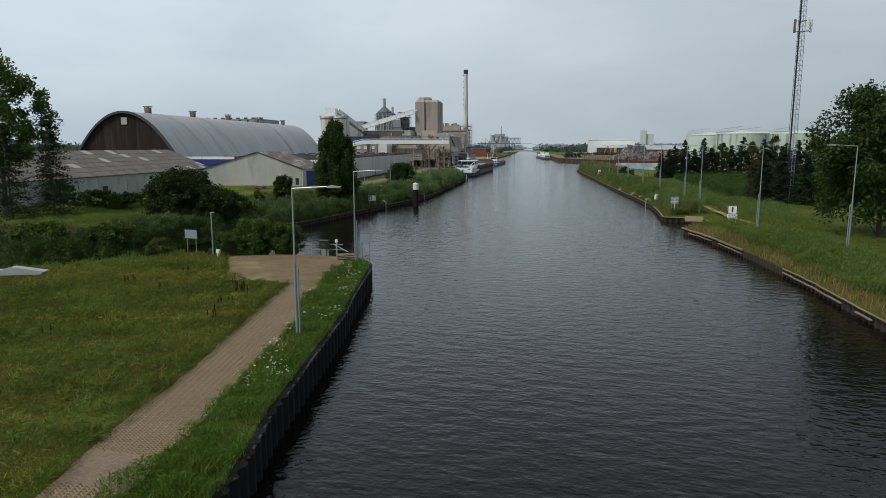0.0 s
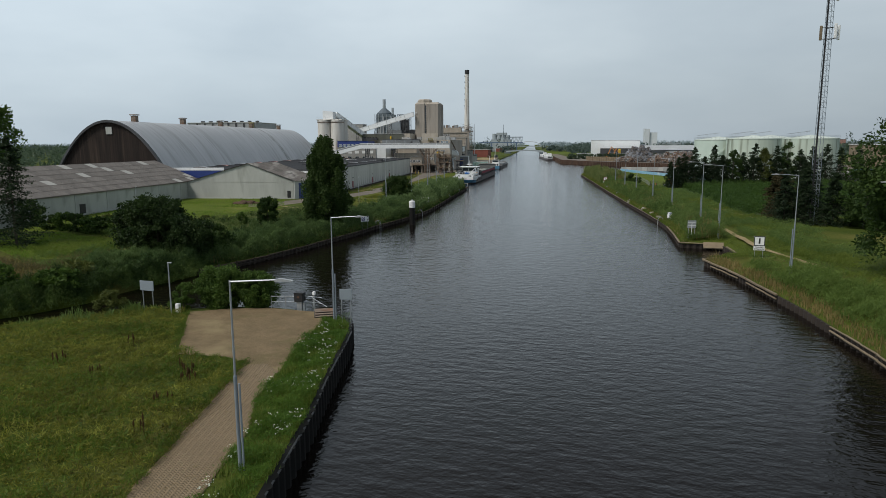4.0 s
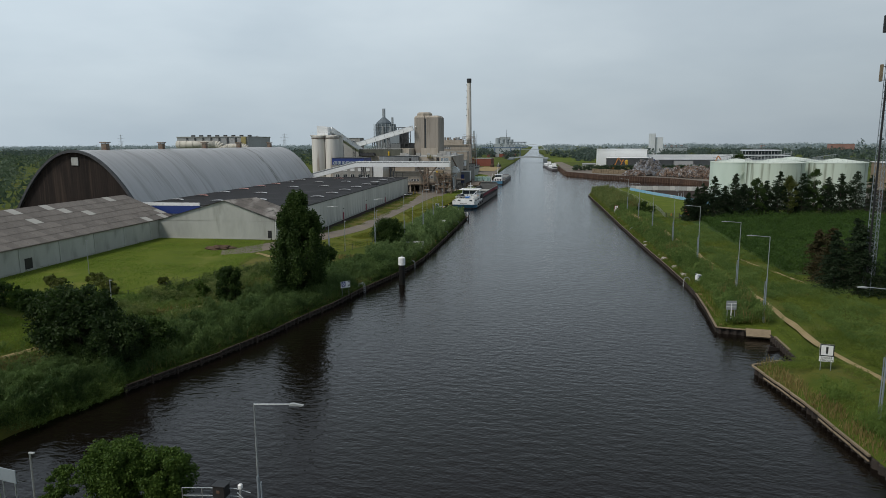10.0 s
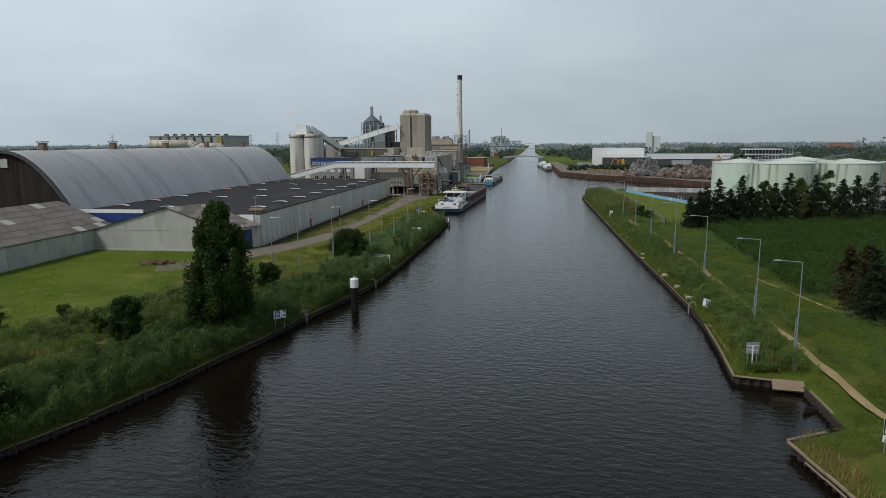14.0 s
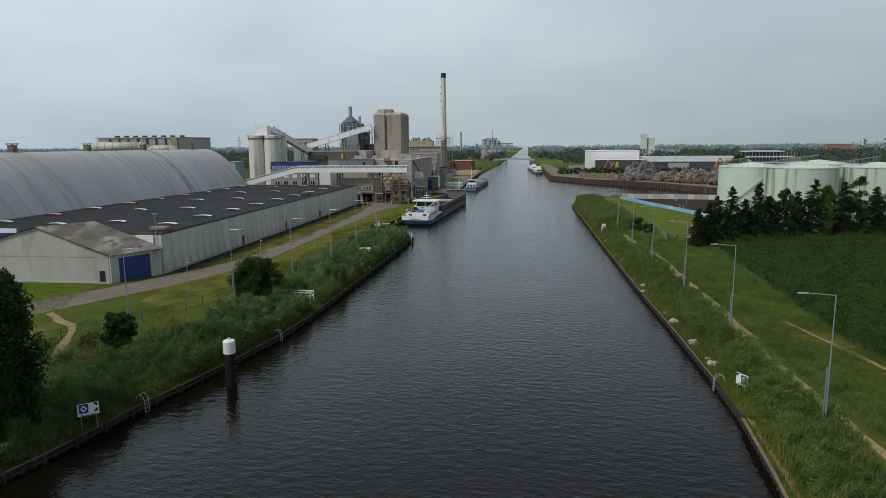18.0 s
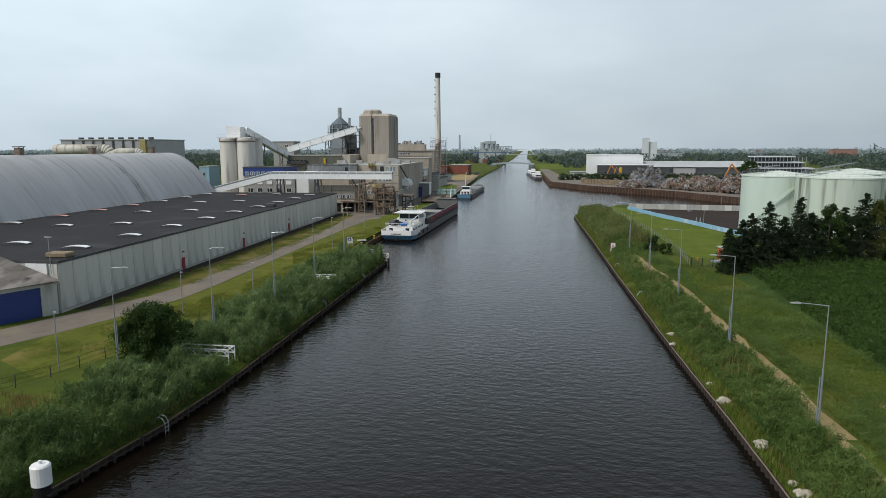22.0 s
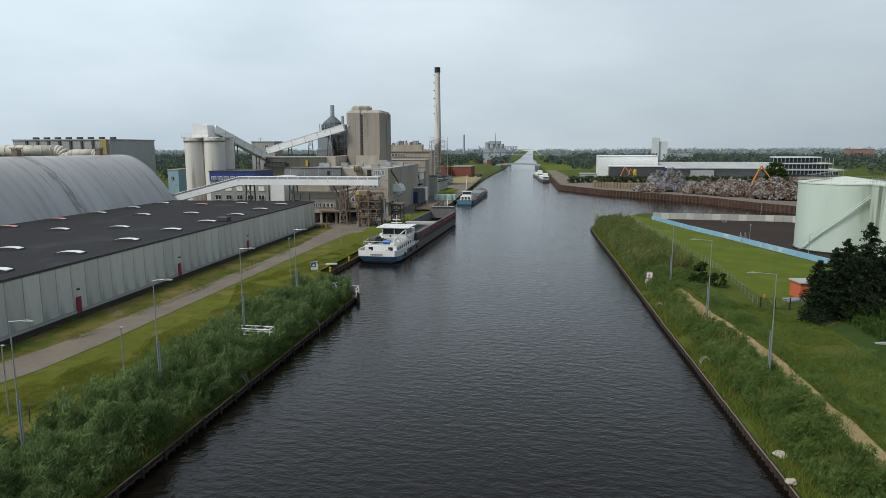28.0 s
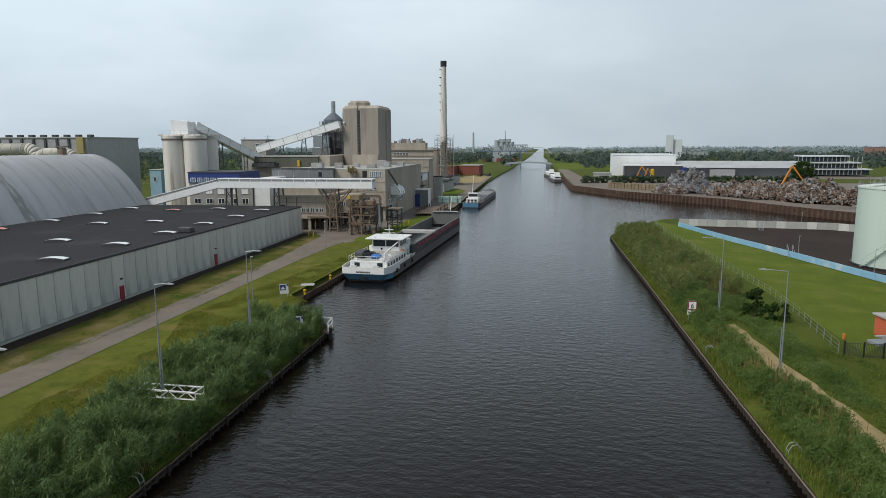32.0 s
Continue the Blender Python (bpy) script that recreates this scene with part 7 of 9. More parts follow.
for k in range(9):
    part("tyre_fender", lathe(bmesh.new(), [(0.15, -0.12), (0.42, -0.12), (0.42, 0.12), (0.15, 0.12)], 12), "dark", bg, "", pose(4.75, 6 + 1.9 * k, 1.3, 0, 90, 0)) if k % 3 == 0 else None
mst = bmesh.new()
tube(mst, (0, 17, 6.6), (0, 17, 9.2), 0.07)
tube(mst, (-1.3, 17, 7.4), (1.3, 17, 7.4), 0.05)
bx(mst, -0.9, 0.9, 16.8, 17.0, 8.0, 8.15)
part("mast", mst, "white_paint", whs)
for s in (-1, 1):
    rl_ = bmesh.new()
    for k in range(8):
        tube(rl_, (s * 3.6, 2.6 + k * 1.6, 4.0), (s * 3.6, 2.6 + k * 1.6, 4.9), 0.03, n=4)
    tube(rl_, (s * 3.6, 2.6, 4.9), (s * 3.6, 13.8, 4.9), 0.035, n=5)
    tube(rl_, (s * 3.6, 2.6, 4.45), (s * 3.6, 13.8, 4.45), 0.03, n=5)
    part("railing", rl_, "white_paint", bg)
rl_ = bmesh.new()
tube(rl_, (-3.6, 2.6, 4.9), (3.6, 2.6, 4.9), 0.035, n=5)
for k in range(5):
    tube(rl_, (-3.6 + 1.8 * k, 2.6, 4.0), (-3.6 + 1.8 * k, 2.6, 4.9), 0.03, n=4)
part("railing", rl_, "white_paint", bg)
crn = bmesh.new()
tube(crn, (2.6, 5, 4.0), (2.6, 5, 5.2), 0.22)
tube(crn, (2.6, 5, 5.1), (3.0, 12.5, 6.2), 0.17, 0.12)
part("deck_crane", crn, "white_paint", bg, "white car crane")
part("funnel", box(2.2, 3.2, 20.5, 22, 2.1, 5.2, bevel=0.2), "white_paint", bg)
# hold
hd_ = bmesh.new()
y0h, y1h = 23.0, 74.0
for s in (-1, 1):
    bx(hd_, s * 3.95 - 0.12, s * 3.95 + 0.12, y0h, y1h, 0.9, 3.9)
    bx(hd_, s * 3.95 - 0.2, s * 3.95 + 0.2, y0h, y1h, 3.9, 4.0)
bx(hd_, -4.0, 4.0, y0h - 0.2, y0h, 1.9, 3.9)
bx(hd_, -4.0, 4.0, y1h, y1h + 0.3, 1.9, 4.6)
part("coaming", hd_, "coaming", bg, "tall grey hold coaming")
part("hold_floor", box(-3.84, 3.84, y0h, y1h, 0.9, 1.0), "hold", bg, "worn pale hold floor")
part("side_deck", box(-4.6, -4.05, 22, 74, 1.95, 2.05), "dark_steel", bg)
part("side_deck", box(4.05, 4.6, 22, 74, 1.95, 2.05), "dark_steel", bg)
stm = mesh_of("stanchion", box(4.07, 4.16, -0.07, 0.07, 2.05, 3.75), "hull_dark")
rbm = mesh_of("mark_bar", box(4.1, 4.2, -0.34, 0.34, 2.75, 3.0), "red_mark")
rcm = mesh_of("mark_bar", box(4.1, 4.2, -0.16, 0.16, 3.0, 3.7), "red_mark")
for k in range(50):
    piece("stanchion", stm, bg, pose(0, y0h + 0.5 + k, 0))
    piece("mark_bar", rcm if k % 3 else rbm, bg, pose(0, y0h + 1.0 + k, 0))
    if k % 2:
        piece("mark_bar", rbm, bg, pose(0, y0h + 1.0 + k, 0.55))
part("hatch_beam", box(-4.1, 4.1, 41, 43.5, 3.6, 4.2), "grey_wall", bg, "pale grey movable bulkhead beam")
bw = bmesh.new()
extrude_y(bw, [(-4.1, 2.4), (4.1, 2.4), (4.1, 5.0), (3.2, 5.5), (0, 5.9), (-3.2, 5.5), (-4.1, 5.0)], 74.3, 74.6)
part("shield_rim", box(-3.6, 3.6, 73.9, 75.2, 5.45, 5.6), "grey_wall", bg, "pale rim of the bow shield")
part("bow_shield", bw, "coaming", bg)
bm_ = tube(bmesh.new(), (0.6, 78, 3.6), (0.9, 79.2, 9.2), 0.16, 0.1, 8)
part("bow_mast", bm_, "white_paint", bg, "white bow mast")
part("car_deck", box(-3.55, 3.55, 3.3, 14.4, 4.0, 4.03), "grey_wall", bg, "pale grey car deck")
for ob in bg.children:
    if ob.name.split(".")[0] in ("deckhouse", "wheelhouse", "railing", "deck_crane", "car_deck") or (ob.name.startswith("deck_gear") and ob.data.vertices[0].co.z > 3.5):
        ob.location.z -= 0.6
# small car and dinghy on the aft deck
car = thing("car", pose(-45.6, 272.6, 3.44, 0, 0, 75), "dark grey hatchback parked on the barge's stern roof", "car")
cb_ = bmesh.new()
extrude_y(cb_, [(-1.9, 0.3), (1.9, 0.3), (1.95, 0.75), (1.0, 0.9), (0.55, 1.4), (-1.2, 1.45), (-1.85, 0.95)], -0.8, 0.8)
part("body", cb_, "dark_steel", car)
part("window", box(-1.1, 0.6, -0.815, 0.815, 0.95, 1.33), "glass", car)
for x in (-1.2, 1.2):
    for y in (-0.72, 0.72):
        w_ = bmesh.new()
        tube(w_, (x, y - 0.1, 0.3), (x, y + 0.1, 0.3), 0.3, n=14)
        part("wheel", w_, "dark", car)
dg_ = bmesh.new()
bx(dg_, -1.0, 1.0, -0.6, 0.6, 0, 0.75, bevel=0.25)
dgy = single("tarpaulin_box", dg_, "blue_bright", pose(-42.8, 271.4, 3.44, 0, 0, 10), "bright blue tarpaulin over deck gear", "tarpaulin")

# cargo and jetty on the quay north of the barge
for k in range(6):
    for m in range(2):
        st_ = thing("bag_stack", pose(-62.4 + 1.55 * k, 411.5 + 0.8 * (k % 2), ZL + 1.35 * m), "mint-wrapped stack of bulk bags on the quay", "bag stack", "wrapped bag stacks")
        part("bag", box(-0.7, 0.7, -0.7, 0.7, 0.0, 1.3, bevel=0.12), "mint", st_)
jt = thing("loading_jetty", pose(-54.6, 362, 0, 0, 0, 3), "rusty steel loading jetty on the quay edge", "jetty", kind="structure")
part("deck", box(-5, 2.2, 0, 24, 2.3, 2.7), "dusty", jt)
for k in range(9):
    for x in (-4.6, 1.9):
        part("post", tube(bmesh.new(), (x, 0.4 + 2.9 * k, -1), (x, 0.4 + 2.9 * k, 3.7), 0.16, n=6), "rust", jt)
for x in (-4.6, 1.9):
    part("rail", box(x - 0.06, x + 0.06, 0.3, 23.7, 3.6, 3.72), "rust", jt)

# second ship further up the quay
s2 = thing("barge", pose(-49.6, 409, 0, 0, 0, 2), "small pale blue barge with a white mast", "ship")
h2 = bmesh.new()
st2 = [(0, 3.0, 1.9), (2, 3.8, 1.8), (60, 3.8, 1.8), (66, 2.2, 2.6), (69, 0.4, 3.0)]
rg = [[h2.verts.new(p) for p in ((-w_, y, z), (-w_ * 0.9, y, -0.5), (w_ * 0.9, y, -0.5), (w_, y, z))] for y, w_, z in st2]
for a, c in zip(rg, rg[1:]):
    for i in range(3):
        h2.faces.new((a[i], a[i + 1], c[i + 1], c[i]))
    h2.faces.new((a[3], a[0], c[0], c[3]))
h2.faces.new(rg[0])
h2.faces.new(rg[-1][::-1])
bmesh.ops.recalc_face_normals(h2, faces=h2.faces)
part("hull", h2, "hull_dark", s2)
part("stern_plate", box(-3.05, 3.05, -0.05, 0.05, 0.3, 1.9), "hull_blue", s2, "blue painted stern")
part("deckhouse", box(-2.4, 2.4, 4.5, 11, 1.8, 3.4, bevel=0.1), "white_paint", s2)
for k in range(3):
    part("window", box(-1.9 + 1.4 * k, -1.0 + 1.4 * k, 4.44, 4.52, 2.3, 3.0), "glass", s2)
w2 = part("wheelhouse", box(-2, 2, 7, 10.5, 3.4, 5.2, bevel=0.1), "white_paint", s2)
part("roof", box(-2.2, 2.2, 6.8, 10.7, 5.2, 5.35), "white_paint", w2)
for k in range(10):
    part("deck_gear", box(-2.6 + 0.5 * k, -2.3 + 0.5 * k, 0.4 + (k % 3), 0.9 + (k % 3), 1.8, 2.3 + 0.3 * (k % 4)), ("dark_steel", "white_paint", "grey_wall")[k % 3], s2)
part("window_band", box(-1.8, 1.8, 6.95, 7.0, 4.0, 5.0), "glass", w2)
part("coaming", box(-3.2, 3.2, 16, 58, 1.8, 2.6), "hold", s2)
part("hatch", box(-2.9, 2.9, 34, 57, 2.6, 2.75), "hold", s2)
# thin black sheet on the coaming block imitates a shaded open hold
part("hold_shade", box(-2.8, 2.8, 17, 33, 2.6, 2.64), "dark", s2, "dark sheet painted as the shade inside the hold")
part("mast", tube(bmesh.new(), (-1.2, 12, 2), (-0.6, 13, 12.2), 0.16, 0.1), "white_paint", s2)
for x, y, t in ((-24.5, 596, 10), (-31.5, 652, 10)):
    s3 = thing("barge", pose(x, y, 0, 0, 0, t), "white cabin ship moored at the far quay", "ship", "ships at the far quay")
    part("hull", box(-2.6, 2.6, 0, 36, -0.4, 1.9, bevel=0.5), "hull_dark", s3)
    part("deckhouse", box(-2.2, 2.2, 3, 28, 1.9, 4.2, bevel=0.2), "white_paint", s3)
    part("wheelhouse", box(-1.7, 1.7, 5, 9, 4.2, 6.2, bevel=0.2), "white_paint", s3)
    part("window_band", box(-1.9, 1.9, 2.95, 3.0, 2.6, 3.5), "glass", s3)

# ---- east side: tanks, walls, mast ----


def tank(x, y, r, h, mat, label, stair=None):
    t = thing("storage_tank", pose(x, y, ZL), label, "tank", "storage tanks")
    s = bmesh.new()
    lathe(s, [(r, 0), (r, h)], 64, caps=False)
    part("shell", s, mat, t, smooth=True)
    s = bmesh.new()
    lathe(s, [(r + 0.02, -0.1), (r + 0.35, -0.1), (r + 0.35, 0.35), (r + 0.02, 0.4)], 48, caps=False)
    part("foot", s, "dark", t, "dark bitumen foot ring")
    s = bmesh.new()
    lathe(s, [(r + 0.12, h - 0.25), (r + 0.12, h + 0.02), (0.6, h + r * 0.13), (0.01, h + r * 0.135)], 48, caps=False)
    part("roof", s, "tank_roof", t, "pale conical roof", smooth=False)
    rl_ = bmesh.new()
    for k in range(40):
        a = 2 * math.pi * k / 40
        tube(rl_, (r * math.cos(a), r * math.sin(a), h), (r * math.cos(a), r * math.sin(a), h + 0.9), 0.018, n=4, caps=False)
        b = a + 2 * math.pi / 40
        for z in (0.5, 0.9):
            tube(rl_, (r * math.cos(a), r * math.sin(a), h + z), (r * math.cos(b), r * math.sin(b), h + z), 0.014, n=4, caps=False)
    part("railing", rl_, "steel", t)
    wk = bmesh.new()
    bx(wk, -0.5, 0.5, -r, 0, h + 0.75, h + 0.85)
    for s_ in (-0.5, 0.5):
        tube(wk, (s_, -r, h + 1.6), (s_, 0, h + r * 0.17 + 1.1), 0.04, n=4)
        for k in range(8):
            tube(wk, (s_, -r + k * r / 8, h + 0.8), (s_, -r + k * r / 8, h + 1.6 + k * r * 0.02), 0.03, n=4)
    part("walkway", wk, "steel", t, at=pose(0, 0, 0, 0, 0, -70))
    if stair:
        a0, a1 = (radians(a) for a in stair)
        n = 34
        for k in range(n):
            a = a0 + (a1 - a0) * k / n
            part("stair_tread", box(r + 0.02, r + 0.85, -0.16, 0.16, 0.3 + (h - 0.3) * k / n, 0.36 + (h - 0.3) * k / n, pose(0, 0, 0, 0, 0, math.degrees(a))), "tank", t)
        hr = bmesh.new()
        pts = [((r + 0.85) * math.cos(a0 + (a1 - a0) * k / n), (r + 0.85) * math.sin(a0 + (a1 - a0) * k / n), 1.3 + (h - 0.3) * k / n) for k in range(n + 1)]
        for p, q_ in zip(pts, pts[1:]):
            tube(hr, p, q_, 0.05, n=4, caps=False)
            tube(hr, (*p[:2], p[2] - 0.5), (*q_[:2], q_[2] - 0.5), 0.04, n=4, caps=False)
        part("stair_rail", hr, "tank_roof", t)
    return t


tank(54.5, 292.5, 9.0, 14.8, "tank", "pale green oil tank with a spiral stair", (200, 300))
tank(63.6, 276.8, 9.3, 15.1, "tank_dirty", "pale green oil tank with dark rust streaks")
tank(84, 280, 9.3, 15.1, "tank_dirty", "pale green oil tank with dark rust streaks")
tank(75, 298, 9.3, 15.3, "tank", "pale green oil tank behind the others")


def low_wall(name, line, h, mat, label, step, th=0.25, mats=None):
    r = thing(name, pose(0, 0, ZL), label, "wall")
    for i, (x, y, dx, dy) in enumerate(along(line, step)):
        m = mats[i % len(mats)] if mats else mat
        part("panel", box(0.03, step - 0.03, -th / 2, th / 2, -0.2, h, pose(x, y, 0, 0, 0, math.degrees(math.atan2(dy, dx)))), m, r)
    return r


low_wall("bund_wall", [(20.6, 348.5), (27.9, 323.4), (34.6, 304.5), (41.5, 283), (47.4, 265), (53, 249)], 1.15, "blue_wall", "low pale blue retaining wall round the tank yard", 3.0, 0.3, ("blue_wall", "blue_wall", "blue_wall"))
low_wall("yard_wall", [(21, 351), (45, 349), (58.5, 348), (70, 341), (110, 314)], 1.9, "grey_wall", "grey concrete panel wall along the basin", 2.5, 0.2, ("grey_wall", "concrete", "grey_wall"))
for x, y in ((36.3, 300.5), (41, 345)):
    g = thing("pipe_stair", pose(x, y, ZL), "grey steel stair over the wall", "stair")
    b = bmesh.new()
    for k in range(4):
        bx(b, -0.5, 0.5, -1.6 + k * 0.4, -1.2 + k * 0.4, 0.3 * k, 0.3 * k + 0.06)
    for s_ in (-0.5, 0.5):
        tube(b, (s_, -1.6, 0), (s_, 0, 1.3), 0.05, n=4)
        tube(b, (s_, -1.6, 1.0), (s_, 0, 2.4), 0.04, n=4)
        tube(b, (s_, 0, 2.4), (s_, 1.2, 1.0), 0.04, n=4)
        tube(b, (s_, 0, 0), (s_, 0, 2.4), 0.05, n=4)
    part("frame", b, "steel", g)
for x, y in ((37.5, 299), (45.3, 283), (52.5, 350)):
    copy_thing(sp, pose(x, y, ZL))

# lattice mast
ms = thing("radio_mast", pose(40.2, 134.2, ZL), "tall dark lattice radio mast with antenna panels", "mast")
top, w0, w1 = 39.0, 0.85, 0.6
leg = lambda k, z: ((w0 + (w1 - w0) * z / top) * math.cos(k * 2.094 + 0.4), (w0 + (w1 - w0) * z / top) * math.sin(k * 2.094 + 0.4), z)
for k in range(3):
    b = bmesh.new()
    tube(b, leg(k, 0), leg(k, top), 0.06 if k == 1 else 0.045, 0.04, 6)
    part("leg", b, "lamp_blue", ms)
b = bmesh.new()
for i in range(46):
    z0, z1 = top * i / 46, top * (i + 1) / 46
    for k in range(3):
        tube(b, leg(k, z0), leg((k + 1) % 3, z1), 0.02, n=4, caps=False)
        tube(b, leg(k, z1), leg((k + 1) % 3, z1), 0.018, n=4, caps=False)
part("bracing", b, "steel", ms)
b = bmesh.new()
bx(b, -0.1, 0.14, -0.08, 0.08, 0, top * 0.98, pose(-0.5, -0.3, 0))
part("cable_tray", b, "dark", ms)
for x, y, z, m in ((-1.35, -0.6, 30.2, "rust_tan"), (1.3, -0.5, 30.2, "white_paint"), (0.6, -1.2, 30.4, "white_paint"), (-1.1, 0.3, 36.8, "dark"), (1.0, 0.2, 36.4, "white_paint"), (0.5, -0.9, 36.9, "white_paint")):
    part("antenna", box(x - 0.2, x + 0.2, y - 0.15, y + 0.15, z, z + 2.3, bevel=0.05), m, ms)
for z in (30.4, 32.2, 37.0):
    b = bmesh.new()
    tube(b, (-1.4, -0.5, z), (1.4, -0.5, z), 0.05, n=5)
    tube(b, (0, 0.8, z), (0.5, -1.2, z), 0.05, n=5)
    part("bracket", b, "dark_steel", ms)

# fences


def fence(line, h, step, label, mat="dark_steel", wires=3, gate=None):
    f = thing("fence", Matrix(), label, "fence")
    me = mesh_of("post", tube(bmesh.new(), (0, 0, -0.2), (0, 0, h), 0.05, n=6), mat)
    pts = along(line, step)
    for x, y, dx, dy in pts:
        piece("post", me, f, pose(x, y, ZL, rnd.uniform(-2, 2), rnd.uniform(-2, 2)))
    for k in range(wires):
        z = ZL + h * (0.25 + 0.72 * k / max(1, wires - 1))
        b = bmesh.new()
        for p, q_ in zip(pts, pts[1:]):
            tube(b, (p[0], p[1], z), (q_[0], q_[1], z), 0.018, n=3, caps=False)
        part("wire", b, mat, f)
    return f


fence([(-66.7, 105.2), (-62.5, 118.2), (-60, 127.3), (-56, 140), (-51.8, 147.9), (-48.4, 156.4), (-46.8, 165.5), (-45.5, 187), (-45.3, 208.4), (-46, 226)], 1.3, 3.2, "rusty wire fence on slim dark posts")
fence([(14.2, 352), (15.7, 330), (19.5, 300), (23.2, 262), (23.6, 250), (23.2, 232.5)], 1.3, 2.6, "wire fence on slim grey posts beside the lawn", "steel")
fence([(-88, 111), (-80, 107), (-72, 103), (-66.5, 105)], 1.4, 2.5, "dark wire fence behind a hedge")
gt = thing("gate", pose(23.3, 231.6, ZL), "dark green bar gate between posts", "gate")
for x in (0, 1.9, 3.8):
    part("post", box(x - 0.07, x + 0.07, -0.07, 0.07, -0.2, 1.75), "dark", gt)
for k in range(24):
    part("bar", box(0.12 + k * 0.152, 0.15 + k * 0.152, -0.015, 0.015, 0.1, 1.55), "dark_steel", gt)
for z in (0.15, 1.5):
    part("rail", box(0, 3.8, -0.03, 0.03, z, z + 0.05), "dark_steel", gt)
oh = thing("cabin", pose(31.6, 240.5, ZL, 0, 0, 10), "small orange-red cabin with a pale flat roof", "cabin")
part("body", box(-1.4, 1.8, -1.6, 1.6, 0, 2.4, bevel=0.04), "orange_red", oh)
part("roof", box(-1.6, 2.0, -1.8, 1.8, 2.4, 2.6), "grey_wall", oh)
part("window", box(0.1, 1.3, -1.64, -1.58, 1.0, 1.8), "glass", oh)
sk_ = single("skip_pallet", box(-1.6, 1.6, -0.9, 0.9, 0, 0.35, bevel=0.03), "hull_grey", pose(29.6, 237.6, ZL, 0, 0, 20), "low blue-grey stack of boards on the grass", "stack")
hy = thing("hydrant_post", pose(25.6, 238.5, ZL), "small orange hydrant post on the lawn", "hydrant")
part("post", box(-0.15, 0.15, -0.15, 0.15, 0, 0.7, bevel=0.04), "orange", hy)

# ---- scrap harbour ----


def heap(cx, cy, lx, ly, h, n, seed, turn=0.0):
    g = np.random.default_rng(seed)
    u, v = g.uniform(-1, 1, n), g.uniform(-1, 1, n)
    k = u * u + v * v < 1
    u, v = u[k], v[k]
    bump_ = np.array([noise.noise(Vector((a * 3 + seed, b * 3, 0))) for a, b in zip(u, v)])
    fine_ = np.array([noise.noise(Vector((a * 9 + seed, b * 9, 2))) for a, b in zip(u, v)])
    z = h * np.clip((1 - (u * u + v * v)) ** 0.55 * (0.8 + 0.45 * bump_ + 0.18 * fine_), 0.02, None)
    c, s = math.cos(turn), math.sin(turn)
    p = np.stack([cx + u * lx * c - v * ly * s, cy + u * lx * s + v * ly * c, 2.8 + z], 1)
    return p


def chunks(points, size, g):
    n = len(points)
    a = g.normal(size=(n, 3, 3))
    d1 = a[:, 0] / np.linalg.norm(a[:, 0], axis=1)[:, None]
    d2 = np.cross(d1, a[:, 1])
    d2 /= np.linalg.norm(d2, axis=1)[:, None]
    d3 = np.cross(d1, d2)
    s = size * g.uniform(0.3, 1.4, (n, 3)) * np.array([1.0, 0.6, 0.25])
    corners = np.array([[x, y, z] for z in (-1, 1) for y in (-1, 1) for x in (-1, 1)])
    v = points[:, None] + (corners[None, :, 0:1] * (d1 * s[:, 0:1])[:, None] + corners[None, :, 1:2] * (d2 * s[:, 1:2])[:, None] + corners[None, :, 2:3] * (d3 * s[:, 2:3])[:, None])
    f = np.array([[0, 2, 3], [0, 3, 1], [4, 5, 7], [4, 7, 6], [0, 1, 5], [0, 5, 4], [2, 6, 7], [2, 7, 3], [0, 4, 6], [0, 6, 2], [1, 3, 7], [1, 7, 5]])
    t = (np.arange(n)[:, None, None] * 8 + f[None]).reshape(-1, 3)
    return v.reshape(-1, 3), t


scrap_mat = foliage("scrap_mix", (0.015, 0.013, 0.012), (0.30, 0.29, 0.28), 0.6, 0)
sr_ = [n for n in scrap_mat.node_tree.nodes if n.bl_idname == "ShaderNodeValToRGB"][0].color_ramp
for pos_, col in ((0.2, (0.10, 0.06, 0.042, 1)), (0.38, (0.06, 0.056, 0.054, 1)), (0.52, (0.24, 0.16, 0.11, 1)), (0.64, (0.13, 0.13, 0.135, 1)), (0.76, (0.34, 0.33, 0.32, 1)), (0.88, (0.10, 0.15, 0.20, 1))):
    sr_.elements.new(pos_).color = col
M["scrap_mix"] = scrap_mat
bright_mat = foliage("scrap_bright", (0.04, 0.036, 0.034), (0.50, 0.52, 0.55), 0.5, 0)
sr_ = [n for n in bright_mat.node_tree.nodes if n.bl_idname == "ShaderNodeValToRGB"][0].color_ramp
for pos_, col in ((0.3, (0.16, 0.14, 0.125, 1)), (0.5, (0.10, 0.10, 0.105, 1)), (0.66, (0.27, 0.28, 0.30, 1)), (0.8, (0.14, 0.17, 0.22, 1))):
    sr_.elements.new(pos_).color = col
M["scrap_bright"] = bright_mat
gsc = np.random.default_rng(3)
